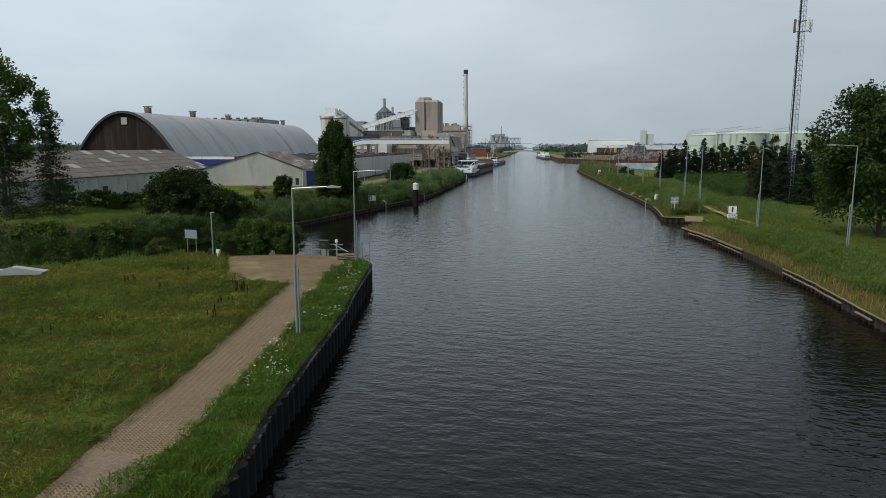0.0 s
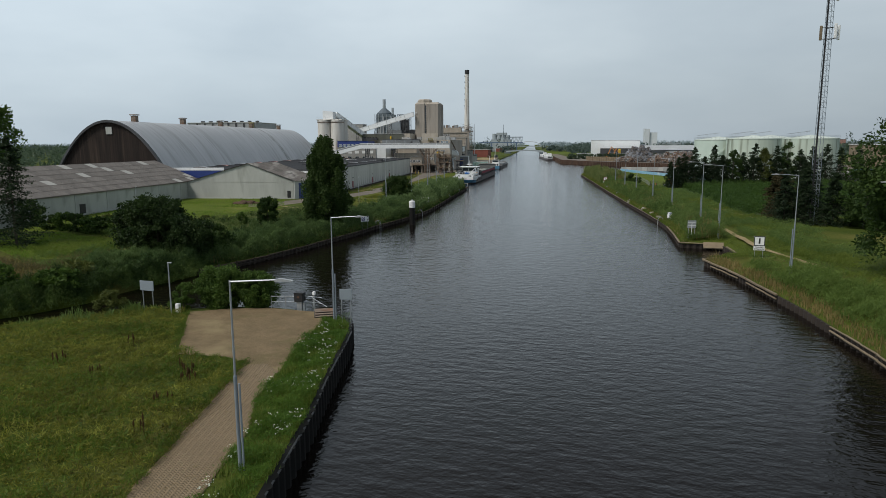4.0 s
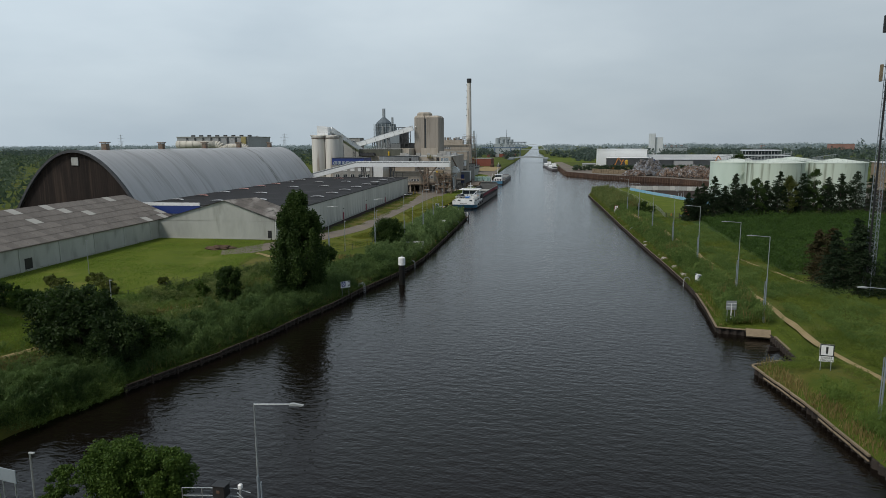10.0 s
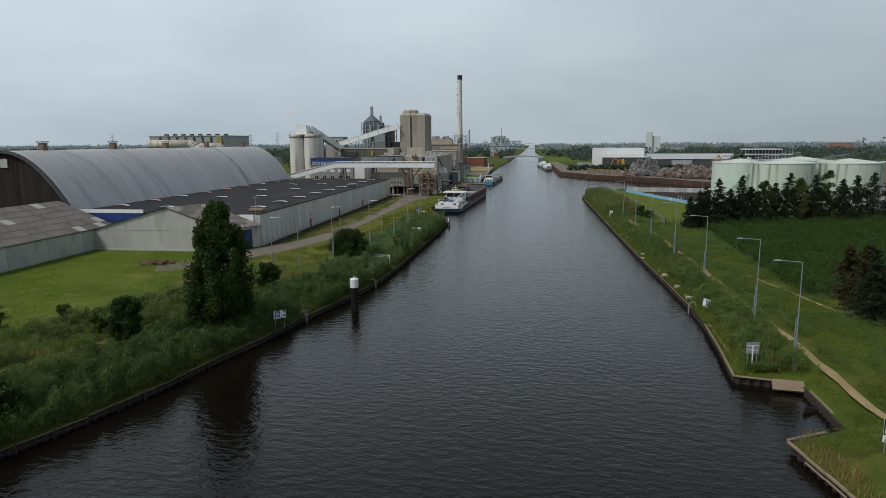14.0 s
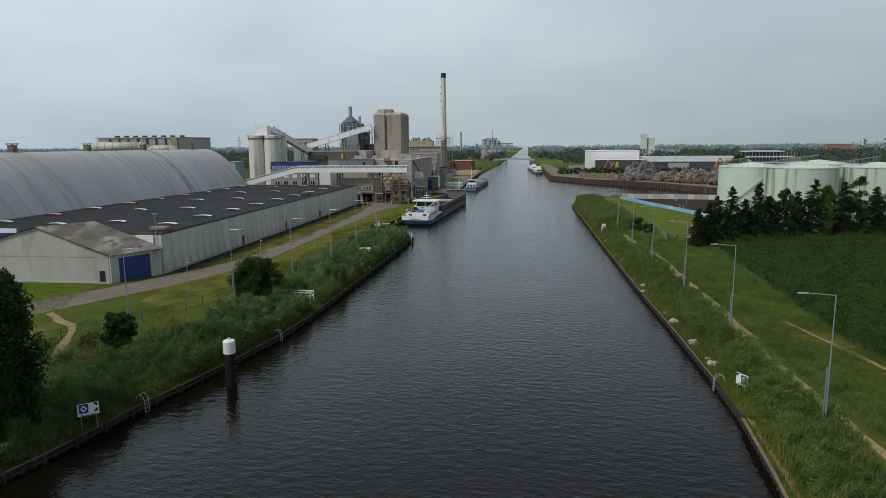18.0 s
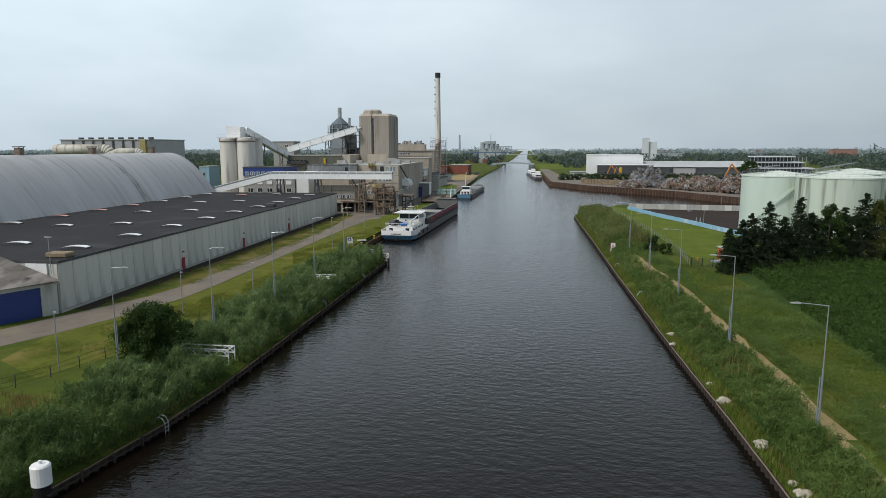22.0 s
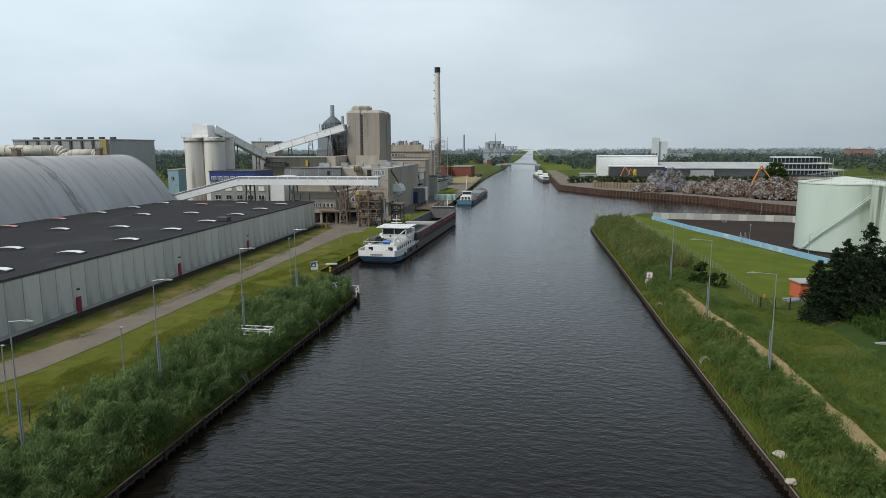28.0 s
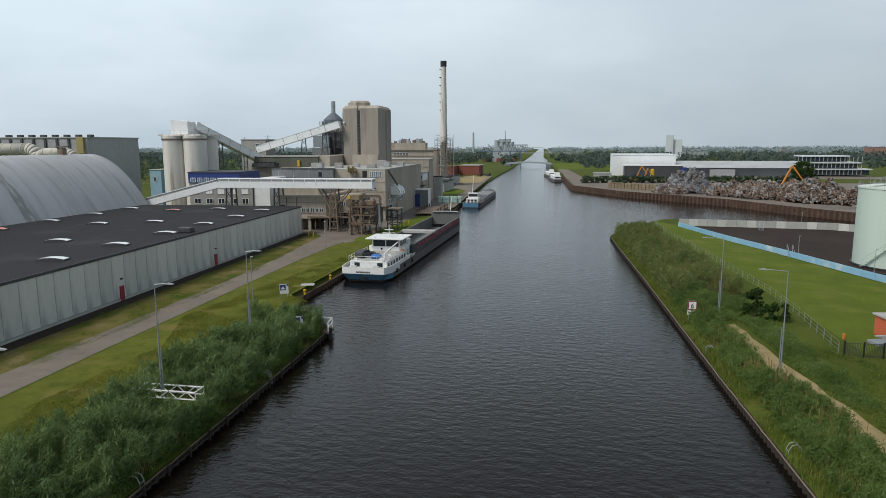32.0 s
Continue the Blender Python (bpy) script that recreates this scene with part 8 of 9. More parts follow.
for cx, cy, lx, ly, h, n, m, lab in ((41.5, 476, 11, 8, 10.6, 6500, "scrap_bright", "pale heap of shredded scrap metal"), (55, 460, 11, 8, 5.4, 4200, "scrap_mix", "low rusty brown heap of scrap metal"), (66, 447, 12, 9, 7.2, 6000, "scrap_mix", "rusty brown heap of scrap metal"),
                                     (80, 431, 13, 10, 9.0, 8500, "scrap_mix", "large brown heap of scrap metal"), (96, 416, 13, 10, 7.4, 5000, "scrap_mix", "brown heap of scrap metal"), (110, 404, 12, 9, 6.0, 3600, "scrap_mix", "brown heap of scrap metal at the quay's end"), (33, 470, 9, 5, 3.4, 1800, "scrap_mix", "low heap of rusty scrap")):
    v, t = chunks(heap(cx - 2, cy - 3.4, lx, ly, h, int(n * 0.62), int(cx), -0.85), 0.7, gsc)
    stuff("scrap_heap", v, t, m, lab, "scrap heap")
bw_ = thing("block_wall", Matrix(), "beige stacked concrete block bay", "wall")
blk = mesh_of("block", box(-0.95, 0.95, -0.5, 0.5, 0, 0.95, bevel=0.04), "rust_tan")
for i in range(14):
    for k in range(3):
        piece("block", blk, bw_, pose(6 + i * 1.55, 500 - i * 1.5, 2.8 + k * 0.97, 0, 0, -44))


def excavator(x, y, turn, label, mat, k=1.0):
    e = thing("excavator", pose(x, y, 2.8, 0, 0, turn), label, "excavator")
    part("tracks", box(-1.6, 1.6, -2.2, 2.2, 0, 1.0, bevel=0.3), "dark", e)
    part("body", box(-1.5, 1.5, -2.4, 1.4, 1.1, 3.0, bevel=0.2), mat, e)
    part("cab", box(-1.4, -0.1, 0.2, 2.0, 3.0, 6.0, bevel=0.15), "glass", e)
    b = bmesh.new()
    tube(b, (0.3, 1.2, 2.6), (0.3, 5.2, 12.0), 0.5, 0.4, 6)
    part("boom", b, mat, e)
    b = bmesh.new()
    tube(b, (0.3, 5.2, 12.0), (0.3, 9.4, 6.2), 0.4, 0.25, 6)
    part("stick", b, mat, e)
    b = bmesh.new()
    lathe(b, [(0.3, 4.8), (0.9, 5.6), (0.5, 6.4)], 8, (0.3, 9.4))
    part("grab", b, "dark_steel", e)
    e.scale = (k, k, k)
    return e


excavator(74, 462, -100, "orange scrap crane with a folded boom", "orange", 1.05)
excavator(21.0, 556, -100, "orange excavator behind the scrap bay", "orange", 0.78)
excavator(25.6, 557, -60, "orange excavator with a folded arm", "orange", 0.66)
yt = thing("yellow_silo", pose(31.6, 562, 2.8), "small yellow tank behind the scrap", "tank")
b = bmesh.new()
lathe(b, [(1.1, 0), (1.1, 7.0), (0.5, 7.6)], 14)
part("body", b, "yellow", yt)

# ---- far buildings ----


def hall(name, x0, x1, y0, y1, z0, z1, wall, roof, label, rz=0.3):
    h = thing(name, Matrix(), label, "building")
    part("wall", box(x0, x1, y0, y1, z0, z1), wall, h)
    part("roof", box(x0 - 0.4, x1 + 0.4, y0 - 0.4, y1 + 0.4, z1, z1 + rz), roof, h)
    return h


wb_ = hall("white_hall", 11.1, 53.6, 640, 690, 2.8, 17.4, "white", "white", "large white windowless factory hall")
part("shade_side", box(10.9, 11.1, 640, 690, 2.8, 17.4), "white", wb_)
dk = hall("dark_shed", 18.5, 56, 618, 636, 2.8, 10.4, "dark_steel", "white", "low dark shed with a pale roof edge")
part("door", box(54.5, 58, 617.5, 618, 2.8, 9.5), "blue_paint", dk, "dark blue door")
gh_ = thing("grey_hall", Matrix(), "long low hall with a pale sloping roof", "building")
part("wall", box(54, 138, 640, 690, 2.8, 8.4), "dark_grey_sheet", gh_)
rf_ = bmesh.new()
vs = [rf_.verts.new(p) for p in ((53, 636, 8.7), (139, 636, 8.7), (139, 670, 12.6), (53, 670, 12.6))]
rf_.faces.new(vs)
bmesh.ops.solidify(rf_, geom=rf_.faces[:], thickness=0.3)
part("roof", rf_, "white", gh_, "pale sloping sheet roof")
part("loading_bay", box(76, 92, 636.5, 640, 2.8, 7.6), "grey_sheet", gh_)
oc = thing("office_building", Matrix(), "long glazed office with pale floor bands", "building")
for k in range(3):
    part("floor", box(132 + k * 3, 177 - k * 7, 646, 668, 4 + k * 4.4, 7.2 + k * 4.4), "glass", oc)
    part("band", box(130.5 + k * 3, 178.5 - k * 7, 645, 669, 7.2 + k * 4.4, 8.0 + k * 4.4), "far_white", oc)
for k in range(16):
    part("mullion", box(133 + k * 2.6, 133.3 + k * 2.6, 645.6, 646, 4, 16), "grey_sheet", oc)
hall("site_office", -2, 9, 590, 604, 2.8, 6.2, "grey_wall", "grey_sheet", "low pale site office behind the scrap yard")
wt_ = thing("white_tower", Matrix(), "tall white tower block on the skyline", "building")
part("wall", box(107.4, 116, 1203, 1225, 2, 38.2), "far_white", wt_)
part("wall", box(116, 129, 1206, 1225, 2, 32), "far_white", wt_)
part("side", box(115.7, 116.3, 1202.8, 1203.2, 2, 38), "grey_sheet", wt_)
hall("brick_house", -103, -87.5, 656, 676, 1.7, 9.0, "brick_red", "grey_wall", "red brick workshop with a flat roof")
hall("brick_house", -116, -104, 640, 660, 1.7, 8.6, "brick_red", "brick_red", "red brick workshop beside the yard")
for x0, y0, l in ((-84, 470, 24), (-92, 520, 30)):
    hall("quay_shed", x0, x0 + 10, y0, y0 + l, 1.7, 6.5, "grey_wall", "bitumen", "low grey quay shed")
# bridges
br = thing("road_bridge", Matrix(), "flat pale concrete road bridge over the canal", "bridge")
b = bmesh.new()
npt = 16
for i in range(npt):
    x0, x1 = -96 + 50 * i / npt, -96 + 50 * (i + 1) / npt
    za, zb = (3.2 + 1.6 * math.sin(math.pi * k / npt) for k in (i, i + 1))
    vs = [b.verts.new(p) for p in ((x0, 888, za), (x1, 888, zb), (x1, 888, zb + 1.7), (x0, 888, za + 1.7), (x0, 897, za), (x1, 897, zb), (x1, 897, zb + 1.7), (x0, 897, za + 1.7))]
    for f in ((0, 1, 2, 3), (3, 2, 6, 7), (1, 0, 4, 5), (5, 4, 7, 6)):
        b.faces.new([vs[j] for j in f])
bmesh.ops.remove_doubles(b, verts=b.verts[:], dist=0.01)
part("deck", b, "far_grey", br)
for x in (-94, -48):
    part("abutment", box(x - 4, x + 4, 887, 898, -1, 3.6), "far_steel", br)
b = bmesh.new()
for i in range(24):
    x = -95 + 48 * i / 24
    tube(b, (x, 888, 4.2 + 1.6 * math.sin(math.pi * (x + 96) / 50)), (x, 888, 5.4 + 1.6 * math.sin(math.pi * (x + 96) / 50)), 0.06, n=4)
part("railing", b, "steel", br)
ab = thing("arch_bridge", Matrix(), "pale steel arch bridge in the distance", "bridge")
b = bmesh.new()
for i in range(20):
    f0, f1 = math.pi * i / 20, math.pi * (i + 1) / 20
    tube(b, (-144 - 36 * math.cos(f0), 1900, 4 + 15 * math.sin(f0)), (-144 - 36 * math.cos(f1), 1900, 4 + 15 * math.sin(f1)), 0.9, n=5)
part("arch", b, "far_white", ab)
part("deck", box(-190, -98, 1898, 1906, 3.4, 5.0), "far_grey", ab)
# gantry crane and silos far off
gc = thing("gantry_crane", Matrix(), "dark blue container gantry crane over the quay", "crane")
for z in (15.4, 24.0):
    part("girder", box(-164 if z < 20 else -124, -92, 1100, 1102, z, z + 1.3), "far_steel" if z > 20 else "far_blue", gc)
b = bmesh.new()
for i in range(14):
    x = -124 + 2.3 * i
    tube(b, (x, 1101, 16.5), (x + 1.1, 1101, 24.2), 0.2, n=4)
    tube(b, (x + 1.1, 1101, 24.2), (x + 2.3, 1101, 16.5), 0.2, n=4)
part("lattice", b, "far_steel", gc)
for x in (-143, -117, -102):
    part("leg", box(x - 0.6, x + 0.6, 1099, 1103, 1.7, 16), "far_blue", gc)
part("mast", tube(bmesh.new(), (-124, 1101, 24), (-124, 1101, 45), 0.5, 0.25), "far_steel", gc)
for k in range(7):
    part("container", box(-150 + k * 6.5, -144 + k * 6.5, 1060, 1063, 1.7, 6.8), ("brick_red", "rust", "grey_sheet")[k % 3], gc)
fw = thing("grain_silos", Matrix(), "pale grey concrete silos far off", "silo")
for k in range(4):
    b = bmesh.new()
    lathe(b, [(4.3, 1.7), (4.3, 33 - (k % 2) * 3)], 16, (-164 + k * 8.6, 1300))
    part("silo", b, "far_grey", fw)
part("headhouse", box(-160, -140, 1296, 1304, 30, 35), "far_grey", fw)
part("block", box(-170, -130, 1290, 1298, 1.7, 22), "far_grey", fw)
fc = single("far_chimney", lathe(bmesh.new(), [(3.0, 1.7), (2.0, 56)], 12), "far_grey", pose(-291.5, 1790, 0), "thin pale chimney on the horizon", "chimney")
for x, y, h in ((-700, 1500, 46), (-980, 1900, 48), (-1300, 1700, 50), (-560, 1900, 46)):
    p = thing("pylon", pose(x, y, 1.7), "grey lattice power pylon on the horizon", "pylon", "power pylons")
    b = bmesh.new()
    for sx in (-1, 1):
        for sy in (-1, 1):
            tube(b, (sx * 4, sy * 4, 0), (sx * 0.6, sy * 0.6, h), 0.28, 0.18, 4)
    for z, w_ in ((h * 0.62, 9), (h * 0.78, 11), (h * 0.93, 7)):
        bx(b, -w_, w_, -0.3, 0.3, z, z + 0.6)
    for k in range(8):
        z0, z1 = h * k / 8, h * (k + 1) / 8
        r0, r1 = 4 - 3.4 * k / 8, 4 - 3.4 * (k + 1) / 8
        tube(b, (-r0, -r0, z0), (r1, -r1, z1), 0.16, n=4)
        tube(b, (r0, -r0, z0), (-r1, -r1, z1), 0.16, n=4)
    part("tower", b, "steel", p)
# town blocks among the far trees
gt_ = random.Random(5)
for k in range(46):
    x = gt_.uniform(-500, 1500)
    y = gt_.uniform(1050, 2300)
    if -0.0755 * y - 160 < x < -0.0755 * y + 220:
        continue
    w_, h_ = gt_.uniform(14, 60), gt_.uniform(7, 15)
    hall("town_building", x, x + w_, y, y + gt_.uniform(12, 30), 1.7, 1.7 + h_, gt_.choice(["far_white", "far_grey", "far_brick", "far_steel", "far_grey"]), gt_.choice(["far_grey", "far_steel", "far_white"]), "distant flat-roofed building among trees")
hall("orange_block", 452, 492, 1400, 1420, 1.7, 19, "far_brick", "far_grey", "orange-red tall block on the skyline")
hall("yellow_hall", 133, 165, 350, 380, 1.7, 14, "rust_tan", "white", "ochre hall beyond the tanks")
hall("blue_shed", 88, 120, 236, 248, 1.7, 6.4, "dark_steel", "hull_blue", "low shed with a blue roof edge behind the maize")
for k in (0, 1, 3, 4):
    hall("yard_shed", -330 + 44 * k, -300 + 44 * k, 420 + 26 * k, 450 + 26 * k, 1.7, 8 + (k % 3) * 2, ("far_blue", "far_grey", "far_steel")[k % 3], "far_steel", "low industrial shed behind the factory")

# cars, containers and stacks on the quay yard
pk = thing("parked_car", pose(-81, 528, ZL, 0, 0, 80), "small parked car on the quay yard", "car", "parked cars on the quay")
cbm_ = bmesh.new()
extrude_y(cbm_, [(-2.0, 0.3), (2.0, 0.3), (2.05, 0.8), (1.1, 0.95), (0.5, 1.45), (-1.3, 1.48), (-2.0, 1.0)], -0.85, 0.85)
part("body", cbm_, "hull_blue", pk)
part("window", box(-1.2, 0.6, -0.87, 0.87, 0.98, 1.36), "glass", pk)
for x in (-1.25, 1.25):
    for y in (-0.76, 0.76):
        part("wheel", tube(bmesh.new(), (x, y - 0.1, 0.32), (x, y + 0.1, 0.32), 0.32, n=12), "dark", pk)
for x, y, t in ((-83, 536, 78), (-84.5, 545, 82), (-86, 556, 80), (-80, 520, 85), (-87, 570, 76)):
    copy_thing(pk, pose(x, y, ZL, 0, 0, t))
for k, (x, y, m) in enumerate(((-78, 395, "blue_paint"), (-74, 402, "rust"), (-80, 420, "grey_sheet"), (-86, 470, "hull_blue"), (-78, 640, "dark_steel"), (-84, 638, "rust"))):
    cn_ = thing("skip_container", pose(x, y, ZL, 0, 0, 84), "steel skip container on the yard", "container", "skip containers")
    part("body", box(-3, 3, -1.2, 1.2, 0.1, 2.3, bevel=0.05), m, cn_)
    for j in range(7):
        part("rib", box(-2.8 + 0.92 * j, -2.7 + 0.92 * j, -1.26, 1.26, 0.2, 2.2), m, cn_)

# ---- trees and bushes ----
tree("poplar", -41.6, 119.0, 1.3, 15.2, 9.0, "leaf_dark", "dense dark green poplar on the canal bank", 62000, 0.17, 0.02, "poplar", 21, 230)
tree("bush", -46.6, 85.6, 1.5, 5.4, 6.4, "leaf_shade", "dark green shrub by the water", 14000, 0.16, 0.02, "round", 22, 90)
tree("bush", -51.6, 86.8, 1.6, 7.4, 8.2, "leaf_shade", "broad dark shrub on the bank", 20000, 0.17, 0.02, "round", 23, 120)
tree("bush", -56.2, 89.6, 1.6, 6.2, 7.0, "leaf_shade", "wide dark shrub on the bank", 13000, 0.17, 0.02, "round", 19, 90)
tree("bush", -46.2, 90.5, 1.5, 3.6, 5.0, "leaf_dark", "low dark shrub by the water", 3600, 0.2, 0.02, "round", 18, 60)
tree("bush", -47.9, 110.0, 1.5, 5.8, 3.8, "leaf_dark", "small upright bush on the bank", 22000, 0.11, 0.0, "round", 24, 120)
tree("bush", -54, 113, 1.7, 2.8, 2.2, "leaf_mid", "small round bush beside the fence", 1600, 0.17, 0.04, "round", 25, 30)
tree("bush", -45.6, 139.5, 1.5, 4.2, 3.6, "leaf_dark", "small bush in the reeds", 16000, 0.12, 0.0, "round", 26, 100)
tree("bush", -40.6, 161.8, 1.4, 6.6, 7.0, "leaf_dark", "round dark hawthorn bush on the bank", 34000, 0.115, 0.02, "round", 27, 150)
tree("bush", -29.4, 64.0, 1.4, 3.6, 4.2, "leaf_mid", "round green bush on the headland's shore", 30000, 0.095, 0.0, "round", 28, 170)
tree("bush", -26.4, 64.5, 1.4, 3.2, 3.6, "leaf_mid", "green bush on the headland's shore", 26000, 0.095, 0.0, "round", 29, 150)
tree("bush", -32.2, 62.4, 1.5, 2.2, 2.4, "leaf_mid", "low bush on the shore", 6000, 0.09, 0.03, "round", 30, 30)
tree("bush", -37.6, 60.2, 1.4, 1.9, 2.6, "leaf_olive", "low weedy bush on the shore", 6000, 0.09, 0.03, "round", 31, 30)
for k, (x, y, h, w, m) in enumerate(((-57, 66, 2.3, 6, "leaf_mid"), (-64, 63, 3.0, 8, "leaf_olive"), (-72, 57, 4.4, 9, "leaf_mid"), (-82, 52, 4.5, 9, "leaf_olive"), (-50.5, 71, 2.0, 4, "leaf_olive"), (-96, 55, 4.5, 9, "leaf_mid"),
                                     (-49, 67, 2.2, 4, "leaf_mid"), (-112, 50, 5, 10, "leaf_dark"))):
    tree("bush", x, y, 1.4, h, w, m, "tangled shrubs along the side canal", 3600, 0.22, 0.02, "round", 40 + k, 50)
tree("bush", -93, 110, ZL, 4.4, 4.8, "leaf_dark", "dark bush beside the shed", 2600, 0.24, 0.03, "round", 55, 40)
for k in range(9):
    x, y = -86 + 3.6 * k, 106.5 - 1.2 * k + (0.8 if k % 2 else 0)
    tree("hedge_bush", x, y, ZL, 2.3 + 0.5 * (k % 3), 4.2, "leaf_mid" if k % 2 else "leaf_dark", "part of a rough hedge along the field", 1500, 0.22, 0.02, "round", 60 + k, 26)
for k, (x, y, h) in enumerate(((-78, 121, 1.3), (-73, 117, 1.5), (-69, 113, 1.2), (-80, 115, 1.4), (-66, 121, 1.0), (-84, 118, 1.2))):
    tree("bush", x, y, ZL, h, h * 2.4, "leaf_olive", "low weed clump in the field", 700, 0.2, 0.02, "round", 75 + k, 16)
tree("ash_tree", -86, 91, ZL, 25, 15, "leaf_mid", "tall airy ash tree by the side canal", 17000, 0.24, 0.35, "round", 80, 90)
conifer("spruce", -75.8, 89.5, ZL, 15.4, 10.5, "needle", "dark dense spruce beside the ash", 8000, 81)
conifer("spruce", -80.5, 86.5, ZL, 14.4, 10.5, "needle", "dark dense spruce beside the ash", 7000, 82)
tree("lime_tree", 36.5, 87.5, ZL, 17.5, 15, "leaf_dark", "broad tall lime tree above the towpath", 30000, 0.22, 0.18, "round", 83, 150)
tree("lime_tree", 47, 95, ZL, 14, 13, "leaf_olive", "broad leafy tree behind the towpath", 16000, 0.24, 0.1, "round", 84, 90)
for k, (x, y, h, w, m) in enumerate(((36.0, 135.5, 9.2, 6.6, "needle"), (39.0, 134.5, 10.2, 7, "needle"), (42.8, 133, 9.2, 7, "needle"), (37.2, 141, 9.2, 6.6, "needle_brown"), (40.6, 141, 10.6, 7.4, "needle"), (46.5, 133.5, 7.6, 6, "needle"), (50, 138, 7.8, 6, "needle"), (44, 146, 8.4, 6, "needle"), (54, 136, 7.4, 6.5, "needle"), (37.4, 147, 8.0, 6.4, "needle_brown"), (59, 140, 8, 7, "needle"), (53, 147, 8.5, 7, "needle"))):
    conifer("spruce", x, y, ZL, h, w, m, "dark spruce in a clump beside the mast", 8500, 100 + k, "spruces by the mast")
tree("shrub", 51.5, 128, ZL, 7.5, 9, "leaf_olive", "yellow-green shrub in front of the spruces", 8000, 0.2, 0.02, "round", 118, 60)
tree("shrub", 46.5, 130, ZL, 7, 8, "leaf_dark", "dark shrub in front of the spruces", 8000, 0.2, 0.02, "round", 119, 60)
row = [(28.4, 225.6), (31.0, 227.5), (32.8, 229), (36.2, 231), (39.6, 234), (42.8, 235.8), (46, 239), (49.4, 240.2), (53, 243), (56.5, 243.5), (60.2, 246), (64, 246.6), (68, 249), (72, 249.6), (76.4, 252), (81, 253), (86, 255), (92, 257)]
for k, (x, y) in enumerate(row):
    h = (8.2, 9.6, 10.6, 12.6, 9.6, 13.2, 10.2, 11.4, 10.8, 13.6, 11.8, 12.8, 14.0, 11.6, 12.8, 13.4, 12.0, 13.0)[k]
    if k in (7, 10, 12):
        tree("birch", x, y, ZL, h, 6.5, "leaf_olive" if k == 10 else "leaf_dark", "leafy tree in the dark windbreak row", 7000, 0.18, 0.08, "tall", 140 + k, 60)
    else:
        conifer("spruce", x, y, ZL, h, 5.4 if k == 0 else (6.8 if k == 1 else 8.6), "needle", "dark spruce in the windbreak before the tanks", 6500, 140 + k, "windbreak spruces")
for k, (x, y, h) in enumerate(((32, 230, 6.0), (34.5, 232.5, 7.4), (38.5, 234.5, 7.8), (43, 238, 8.2), (47, 241.5, 8.4), (52, 244.5, 8.6), (57, 247, 9), (62, 249, 9), (67, 251, 9), (73, 253, 9), (79, 255, 9))):
    tree("bush", x, y, ZL, h, 6.5, "needle", "dark dense undergrowth in the windbreak", 3800, 0.22, 0.02, "round", 170 + k, 50)
for k, (x, y, h, w) in enumerate(((18.6, 250.5, 3.4, 3.6), (17.4, 246.5, 2.0, 3.0), (20.4, 246.0, 2.2, 3.2), (14.4, 268, 2.6, 2.6), (12.5, 283, 2.2, 2.6))):
    tree("bush", x, y, ZL - 0.1, h, w, "leaf_dark", "small dark bush among the tall grass", 1500, 0.17, 0.02, "round", 180 + k, 26)
tree("round_tree", 112, 560, 2.8, 11.5, 13, "leaf_dark", "wide round tree behind the scrap heaps", 6000, 0.4, 0.05, "round", 190, 70)
for k in range(24):
    tree("bush", -6 + k * 5.4, 543 + 0.9 * k, 2.8, 3.8, 8, "mid_leaf", "dark hedge behind the scrap yard", 1400, 0.34, 0.02, "round", 200 + k, 20)

# ---- far woods: many small crowns ----
g = np.random.default_rng(17)


def woods(name, centres, mat, label, per=70, leaf=1.1):
    pts = []
    for x, y, h, w in centres:
        o = g.normal(size=(per, 3))
        o /= np.linalg.norm(o, axis=1)[:, None]
        o *= g.uniform(0.55, 1.1, (per, 1))
        pts.append(np.array([x, y, ZL + h * 0.52]) + o * np.array([w / 2, w / 2, h * 0.5]))
    global rng
    rng = np.random.default_rng(5)
    v, t = flakes(np.concatenate(pts), leaf)
    return stuff(name, v, t, mat, label, "woods")


def canal_x(y):
    return float(np.interp(y, [500, 657, 760, 847, 971, 1301, 1584, 4000], [-38, -50, -57, -62, -74, -98, -118, -285]))


c1, c2, c3 = [], [], []
for _ in range(2300):
    y = g.uniform(700, 1500)
    x = g.uniform(-1400, 1400)
    if abs(x - canal_x(y)) < 0.062 * y or (-190 < x < -80 and y < 1320) or (0 < x < 180 and y < 760):
        continue
    h = g.uniform(7, 13)
    c1.append((x, y, h, h * g.uniform(1.1, 2.0)))
for _ in range(2600):
    y = g.uniform(1500, 3200)
    x = g.uniform(-3000, 2200)
    if abs(x - canal_x(y)) < 34:
        continue
    h = g.uniform(10, 17) * (1 + 0.7 * max(0, noise.noise(Vector((x / 260, y / 500, 3)))))
    c2.append((x, y, h, h * g.uniform(1.4, 2.6)))
for _ in range(330):
    y = g.uniform(210, 700)
    x = g.uniform(-620, -215) - (y - 300) * 0.25
    h = g.uniform(8, 15)
    c3.append((x, y, h, h * g.uniform(0.9, 1.5)))
for _ in range(70):
    y = g.uniform(560, 800)
    x = g.uniform(-330, -135)
    h = g.uniform(7, 12)
    c3.append((x, y, h, h * g.uniform(1.0, 1.6)))
for _ in range(150):
    y = g.uniform(300, 720)
    x = g.uniform(175, 700)
    h = g.uniform(9, 15)
    c3.append((x, y, h, h * g.uniform(0.9, 1.4)))
for _ in range(90):
    y = g.uniform(920, 1400)
    x = canal_x(y) + g.choice([-1, 1]) * g.uniform(24, 120)
    h = g.uniform(5, 10)
    c1.append((x, y, h, h * 1.2))
